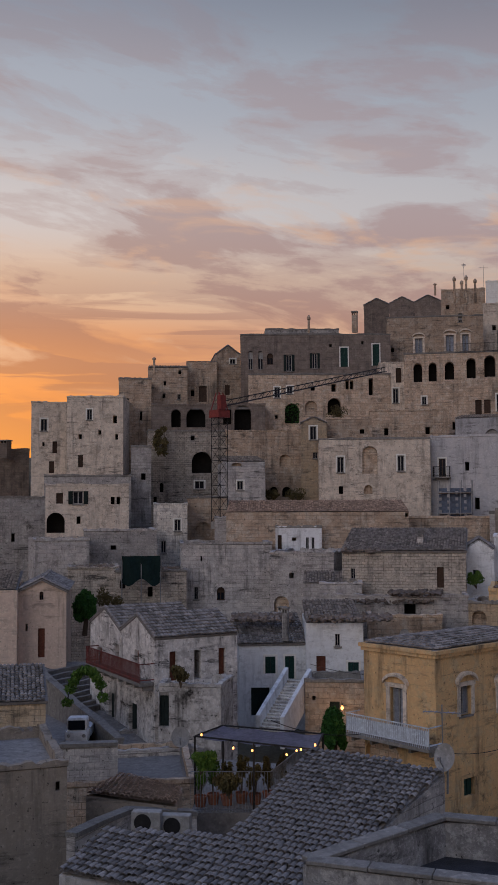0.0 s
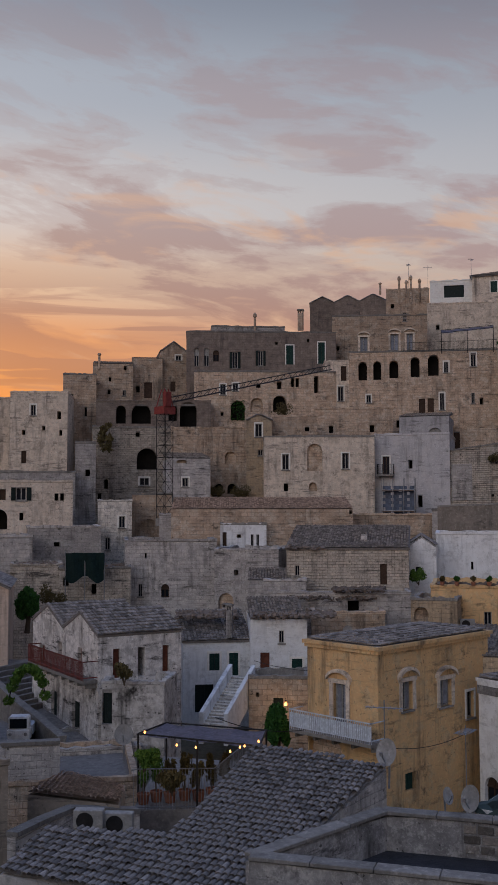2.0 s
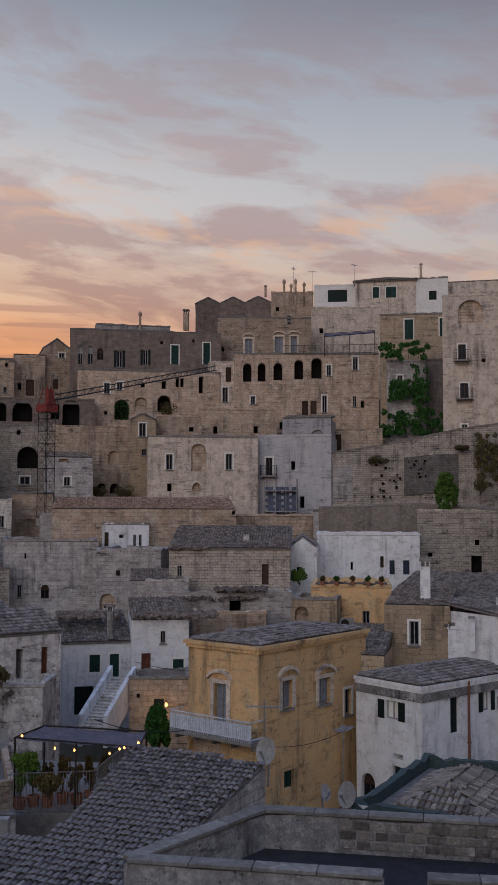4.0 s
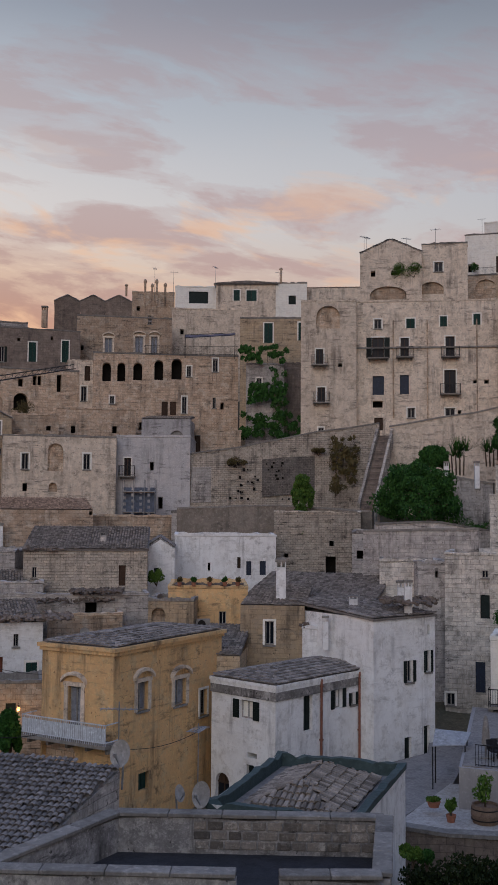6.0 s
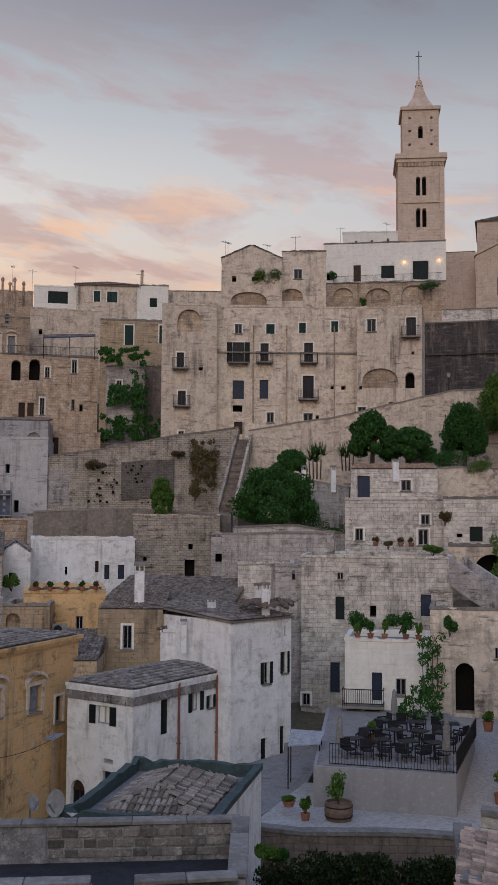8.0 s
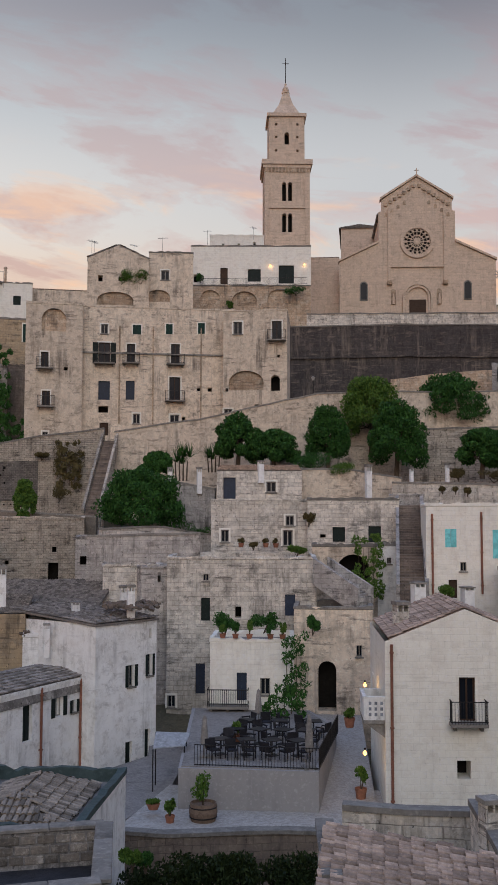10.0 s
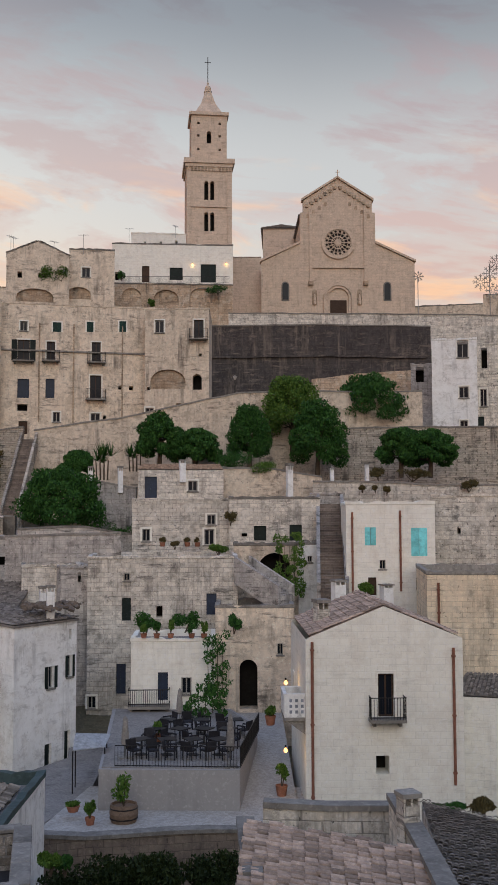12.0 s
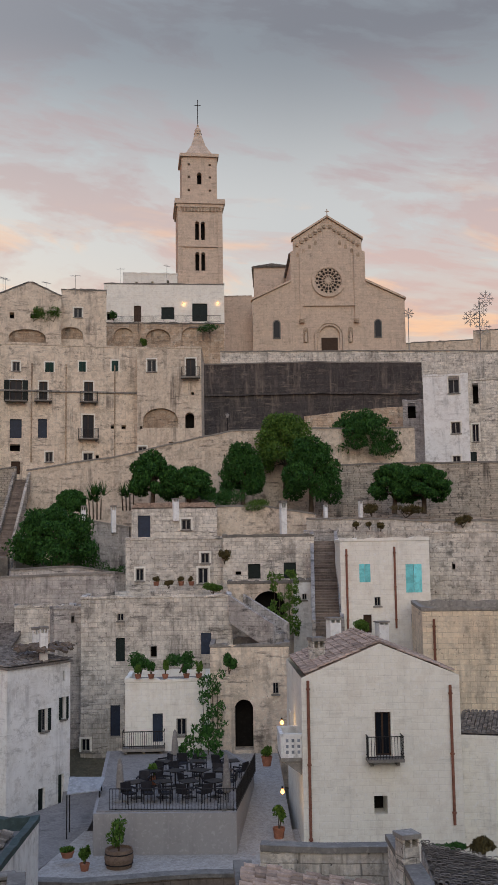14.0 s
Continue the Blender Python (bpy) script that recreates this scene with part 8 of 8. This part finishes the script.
potted("tall oak barrel planter with a spiky plant", 13.84, 44.65, 1.14, 0.26, 0.8, 0.5, OAK, "barrel", 392)
potted("dark pot with a leafy lemon plant", 16.57, 44.84, 1.14, 0.28, 0.6, 1.0, CLAY, "pot", 490)
potted("terracotta pot with a leafy plant", 7.53, 43.7, 1.14, 0.22, 0.3, 0.7, CLAY, "pot", 150)
potted("terracotta trough with low plants", 6.98, 44.78, 1.44, 0.3, 0.25, 0.15, CLAY, "pot", 120)
potted("dark pot with a small plant", 18.71, 52.31, 2.91, 0.3, 0.5, 0.5, CLAY, "pot", 470)
potted("pale pot with a bright green plant", 11.97, 50.1, 2.91, 0.25, 0.4, 0.6, CLAY, "pot", 270)
bush("dense dark hedge below the lane", 6.32, 35.44, 1.08, 1.3, 0.95, LEAF_HEDGE, 1500, 0.1, 5, "hedge")
bush("dense dark hedge below the lane", 7.63, 35.18, 1.1, 1.3, 0.95, LEAF_HEDGE, 1500, 0.1, 6, "hedge")
bush("dense dark hedge below the lane", 8.94, 34.87, 1.14, 1.3, 0.95, LEAF_HEDGE, 1500, 0.1, 7, "hedge")
bush("dense dark hedge below the lane", 10.43, 34.46, 1.2, 1.3, 0.95, LEAF_HEDGE, 1500, 0.1, 8, "hedge")
bush("dense dark hedge below the lane", 5.57, 35.57, 0.85, 1.3, 0.95, LEAF_HEDGE, 1500, 0.1, 9, "hedge")
bush("dense dark hedge below the lane", 11.36, 34.16, 0.9, 1.3, 0.95, LEAF_HEDGE, 1500, 0.1, 10, "hedge")
awning(8.46, 49.28, 3.07, 1.5, 1.2)
box_balcony(pose(20.59, 42.2, 0, 0, 0, -16.5) @ pose(-3.58, 0.3, 5.00), "white box balcony with pierced panels over the lane")
# ---- pergola terrace ----
pergola([(-15.28, 37.65, 5.31), (-10.14, 36.89, 5.31), (-10.6, 39.58, 5.31), (-14.94, 39.89, 5.31)], 2.71)
lamp_bulb(-14.14, 35.49, 5.87, 0.042, watts=6.0)
lamp_bulb(-13.04, 35.9, 5.38, 0.042, watts=6.0)
lamp_bulb(-12.38, 36.14, 5.28, 0.042, watts=6.0)
lamp_bulb(-11.17, 36.53, 5.13, 0.042, watts=6.0)
lamp_bulb(-10.82, 36.63, 5.28, 0.042, watts=6.0)
lamp_bulb(-10.66, 36.68, 5.32, 0.042, watts=6.0)
lamp_bulb(-10.16, 36.82, 5.49, 0.042, watts=6.0)
slab("terrace_floor", "dark paved roof terrace under the pergola", [(-15.03, 36.45, 2.71), (-11.26, 37.68, 2.71), (-11.54, 44.8, 2.71), (-16.89, 44.72, 2.71)], 5, FLAT, "terrace")
fence("grey iron terrace railing with flower boxes", [(-15.02, 36.6, 2.71), (-12.12, 37.55, 2.71), (-12.13, 44.08, 2.71)], 1.5, 0.12, STEEL)
potted("terracotta pot with a leafy green shrub by the railing", -14.95, 37.41, 2.71, 0.26, 0.4, 1.6, CLAY, "pot", 60, LEAF_LIGHT)
potted("terracotta pot with a leafy green shrub by the railing", -14.59, 37.86, 2.71, 0.26, 0.4, 1.5, CLAY, "pot", 61, LEAF_LIGHT)
potted("terracotta pot with a rusty-leaved shrub by the railing", -14.03, 37.88, 2.71, 0.26, 0.4, 1.2, CLAY, "pot", 62, LEAF_DRY)
potted("terracotta pot with a rusty-leaved shrub by the railing", -13.59, 38.35, 2.71, 0.26, 0.4, 1.35, CLAY, "pot", 63, LEAF_DRY)
potted("terracotta pot with a rusty-leaved shrub by the railing", -13.03, 38.37, 2.71, 0.26, 0.4, 1.1, CLAY, "pot", 64, LEAF_DRY)
potted("terracotta pot with a rusty-leaved shrub by the railing", -12.62, 38.83, 2.71, 0.26, 0.4, 1.3, CLAY, "pot", 65, LEAF_DRY)
potted("terracotta pot with a rusty-leaved shrub by the railing", -12.31, 39.6, 2.71, 0.26, 0.4, 1.2, CLAY, "pot", 66, LEAF_DRY)
ac_unit(-13.21, 28.6, 4.32, 12)
ac_unit(-12.4, 28.96, 4.19, 12)
wall_run("wall_ac", "low stone wall behind the air conditioners", [(-15.44, 28.03, 4.3), (-15.15, 31.55, 4.04), (-13.54, 33.36, 3.69)], 4, 0.3, GREY)
lamp_bulb(-13.82, 55.81, 3.24, 0.09, watts=30.0)
lamp_bulb(-12.14, 51.59, 2.87, 0.09, watts=8.0)
lamp_bulb(17.72, 47.29, 5.95, 0.09, watts=18.0)
lamp_bulb(16.47, 44.02, 3.48, 0.09, watts=10.0)
lamp_bulb(36.92, 134.94, 49.5, 0.09, watts=5.0)
lamp_bulb(41.52, 133.75, 49.64, 0.09, watts=4.0)
slab("west_lane", "broad paved lane with shallow steps", [(-21.41, 47.43, 2.3), (-29.03, 54.94, 3.0), (-31.79, 60.37, 4.4), (-34.65, 58.79, 4.5), (-33.24, 55.62, 4.1), (-27.78, 50.81, 3.1), (-22.76, 46.24, 2.3)], 3, FLAT)
for k in range(9):
    wall_run("lane_step", "shallow stone step across the lane", [tuple(Vector((-33.24, 55.62, 4.1)).lerp(Vector((-27.78, 50.81, 3.1)), k / 8) + Vector((0, 0, 0.1))), tuple(Vector((-31.59, 59.22, 4.35)).lerp(Vector((-27.58, 53.44, 2.95)), k / 8) + Vector((0, 0, 0.1)))], 0.5, 0.3, FLAT, False)
slab("yard", "paved yard beside the lane", [(-25.72, 43.74, 2.3), (-22.31, 45.64, 2.3), (-29.72, 54.22, 2.3), (-31.9, 53.54, 2.3)], 4, FLAT)
three_wheeler(pose(-25.20, 46.24, 2.30, 0, 0, 20))
wall_run("wall_lane", "low stone wall along the lane", [(-21.92, 38.73, 4.19), (-20.92, 39.27, 4.24), (-19.74, 39.88, 4.28)], 4, 0.4, GREY)
wall_run("wall_kerb", "rendered parapet along the lane", [(-33.24, 55.62, 4.65), (-27.78, 50.81, 3.65), (-22.76, 46.24, 2.85)], 3, 0.35, COPING)
near_roof("patched warm-brown clay tile roof", [(-16.92, 31.78, 4.49), (-13.93, 32.65, 4.13), (-14.92, 35.49, 3.9), (-17.56, 35.94, 4.07)], TILE_WARM, MUD, 0)
arch_plant((-24.56, 44.13, 5.1), (-23.04, 44.94, 5.26), 1.4)
front_balcony(pose(-23.34, 49.39, 0, 0, 0, -42.95), -5.94, 2.37, 5.50, 0.8, TERRAPAINT, "long faded red balcony on the weathered house")
front_balcony(pose(-9.37, 49.15, 0, 0, 0, -29.26), -2.57, 2.57, 3.28, 1.0, PALESTEEL, "long pale metal balcony on the ochre house")
shade_net(-33.48, 68.23, 8.68, 25.16, 2.82, 2.29)
cable("overhead cable across the roofs", (-15.33, 47.59, 4.03), (-11.14, 48.74, 3.42), 0.3)
cable("overhead cable across the lane", (-15.64, 55.85, 5.56), (-7.51, 48.42, 6.66), 0.4, 0.014)
cable("black cable over the alley", (-5.79, 39.58, 4.92), (-2.84, 43.91, 4.88), 0.3, 0.014)
stone_heap("broken stones and tile shards on an old roof", -14.1, 59.35, 7.67, 13.38, 4.95, 4, 277, 3)
stone_heap("broken stones and tile shards on an old roof", -13.59, 67.65, 8.1, 11.37, 6.03, 4, 337, 4)
stone_heap("broken stones and tile shards on an old roof", -11.75, 67.99, 8.63, 9.8, 3.41, 3, 143, 5)
stone_heap("broken stones and tile shards on an old roof", -15.98, 70.72, 11.37, 12.73, 2.57, 4, 143, 6)
stone_heap("broken stones and tile shards on an old roof", -20.09, 60.76, 7.35, 18.3, 3.88, 4, 217, 7)
stone_heap("broken stones and tile shards on an old roof", -4.01, 65.88, 9.32, 3.48, 4.37, 1.2, 73, 8)
stone_heap("broken stones and tile shards on an old roof", -32.15, 69.97, 9.77, 24.69, 4.85, 4, 271, 9)
stone_heap("broken stones and tile shards on an old roof", -36.19, 69.09, 9.93, 27.65, 3.17, 4, 177, 10)
stone_heap("broken stones and tile shards on an old roof", 8.86, 74.47, 12.56, -6.78, 6.21, 4, 347, 11)
stone_heap("broken stones and tile shards on an old roof", 7.49, 56.51, 9.1, -7.55, 3.02, 4, 169, 12)
stone_heap("broken stones and tile shards on an old roof", 3.65, 58.89, 7.54, -3.56, 4.13, 4, 231, 13)
wall_run("wall_cream", "cream garden wall behind the cottages", [(24.68, 80.29, 18.11), (28.41, 79.05, 18.09), (31.94, 76.61, 17.36)], 4, 0.4, CREAM)
wall_run("wall_band", "exposed tan stone at the foot of the dark wall", [(45.19, 111.27, 30.51), (50.59, 108.92, 31.09), (57.09, 105.66, 31.4)], 3.2, 0.5, TAN, False)
wall_run("wall_ledge", "thin ledge along the dark wall", [(33.97, 115.51, 33.32), (45.82, 111.34, 33.47), (57.54, 105.76, 32.98)], 0.2, 0.3, BLACKWALL, False)
star_pole(77.46, 144.78, 47.76, 5.5)
front_balcony(pose(14.79, 58.15, 0, 0, 0, -16.27), -2.55, -0.17, 3.26, 0.8, IRON, "small stone balcony with an iron railing")
wall_run("wall_patch", "dark brick infill in the rubble wall", [(-1.08, 96.94, 19.15), (3.93, 96.54, 19.45)], 3.6, 0.3, BRICKPATCH, False)
wall_run("wall_infill", "pale brick infill in the rubble wall", [(-7.86, 97.3, 18.3), (-5.95, 97.27, 18.46)], 3.4, 0.3, GREY, False)
putlog_holes(-4.28, 96.51, 15.2, 1.58, 12.57, 3.6, 70, 4)
pergola([(-10.33, 116.54, 34.29), (-4.56, 116.91, 34.68), (-4.68, 119.91, 35.48), (-10.6, 119.53, 35.15)], 31.9)
fence("glass-like iron railing on the arcade roof", [(-14.97, 115.63, 32.2), (-4.23, 116.92, 32.3)], 1.0)
fence("thin iron railing on the white palace terrace", [(24.99, 125.13, 43.73), (38.17, 121.76, 43.91)], 0.9)
ac_unit(-4.37, 64.35, 6.6, 10)
potted("terracotta pot on the ochre terrace wall", -5.99, 65.58, 9.28, 0.16, 0.24, 0.3, CLAY, "pot", 90, LEAF_DRY)
potted("terracotta pot on the ochre terrace wall", -5.09, 65.65, 9.28, 0.16, 0.24, 0.3, CLAY, "pot", 91, LEAF)
potted("terracotta pot on the ochre terrace wall", -4.07, 65.72, 9.29, 0.16, 0.24, 0.3, CLAY, "pot", 92, LEAF_DRY)
potted("terracotta pot on the ochre terrace wall", -3.09, 65.78, 9.3, 0.16, 0.24, 0.3, CLAY, "pot", 93, LEAF)
potted("terracotta pot on the ochre terrace wall", -2.26, 65.81, 9.31, 0.16, 0.24, 0.3, CLAY, "pot", 94, LEAF_DRY)
potted("pot with trailing greenery on the terrace edge", 13.11, 58.45, 7.1, 0.2, 0.25, 0.5, CLAY, "pot", 120, LEAF_LIGHT)
potted("pot with trailing greenery on the terrace edge", 13.84, 58.28, 7.08, 0.2, 0.25, 0.65, CLAY, "pot", 121, LEAF)
potted("pot with trailing greenery on the terrace edge", 14.63, 58.09, 7.07, 0.2, 0.25, 0.8, CLAY, "pot", 122, LEAF_LIGHT)
potted("pot with trailing greenery on the terrace edge", 15.81, 57.78, 7.06, 0.2, 0.25, 0.5, CLAY, "pot", 123, LEAF)
potted("pot with trailing greenery on the terrace edge", 16.5, 57.58, 7.05, 0.2, 0.25, 0.65, CLAY, "pot", 124, LEAF_LIGHT)
potted("terracotta pot on the cottage ledge", 17.19, 70.74, 12.02, 0.22, 0.3, 0.3, CLAY, "pot", 140, LEAF_DRY)
potted("terracotta pot on the cottage ledge", 18.9, 70.3, 12.01, 0.22, 0.3, 0.3, CLAY, "pot", 141, LEAF_DRY)
potted("terracotta pot on the cottage ledge", 19.6, 70.11, 12.0, 0.22, 0.3, 0.3, CLAY, "pot", 142, LEAF_DRY)
street_lamp(29.25, 91.44, 25.36, 2.25)
light_star(79.26, 126.17, 49.31, 1.25)
light_star(78.09, 126.9, 48.14, 1.25)
light_star(80.04, 125.68, 50.92, 1.25)
light_star(79.55, 125.98, 46.8, 1.25)
light_star(77.45, 144.56, 53.0, 0.9)
star_pole(79.28, 126.39, 44.79, 6.0)
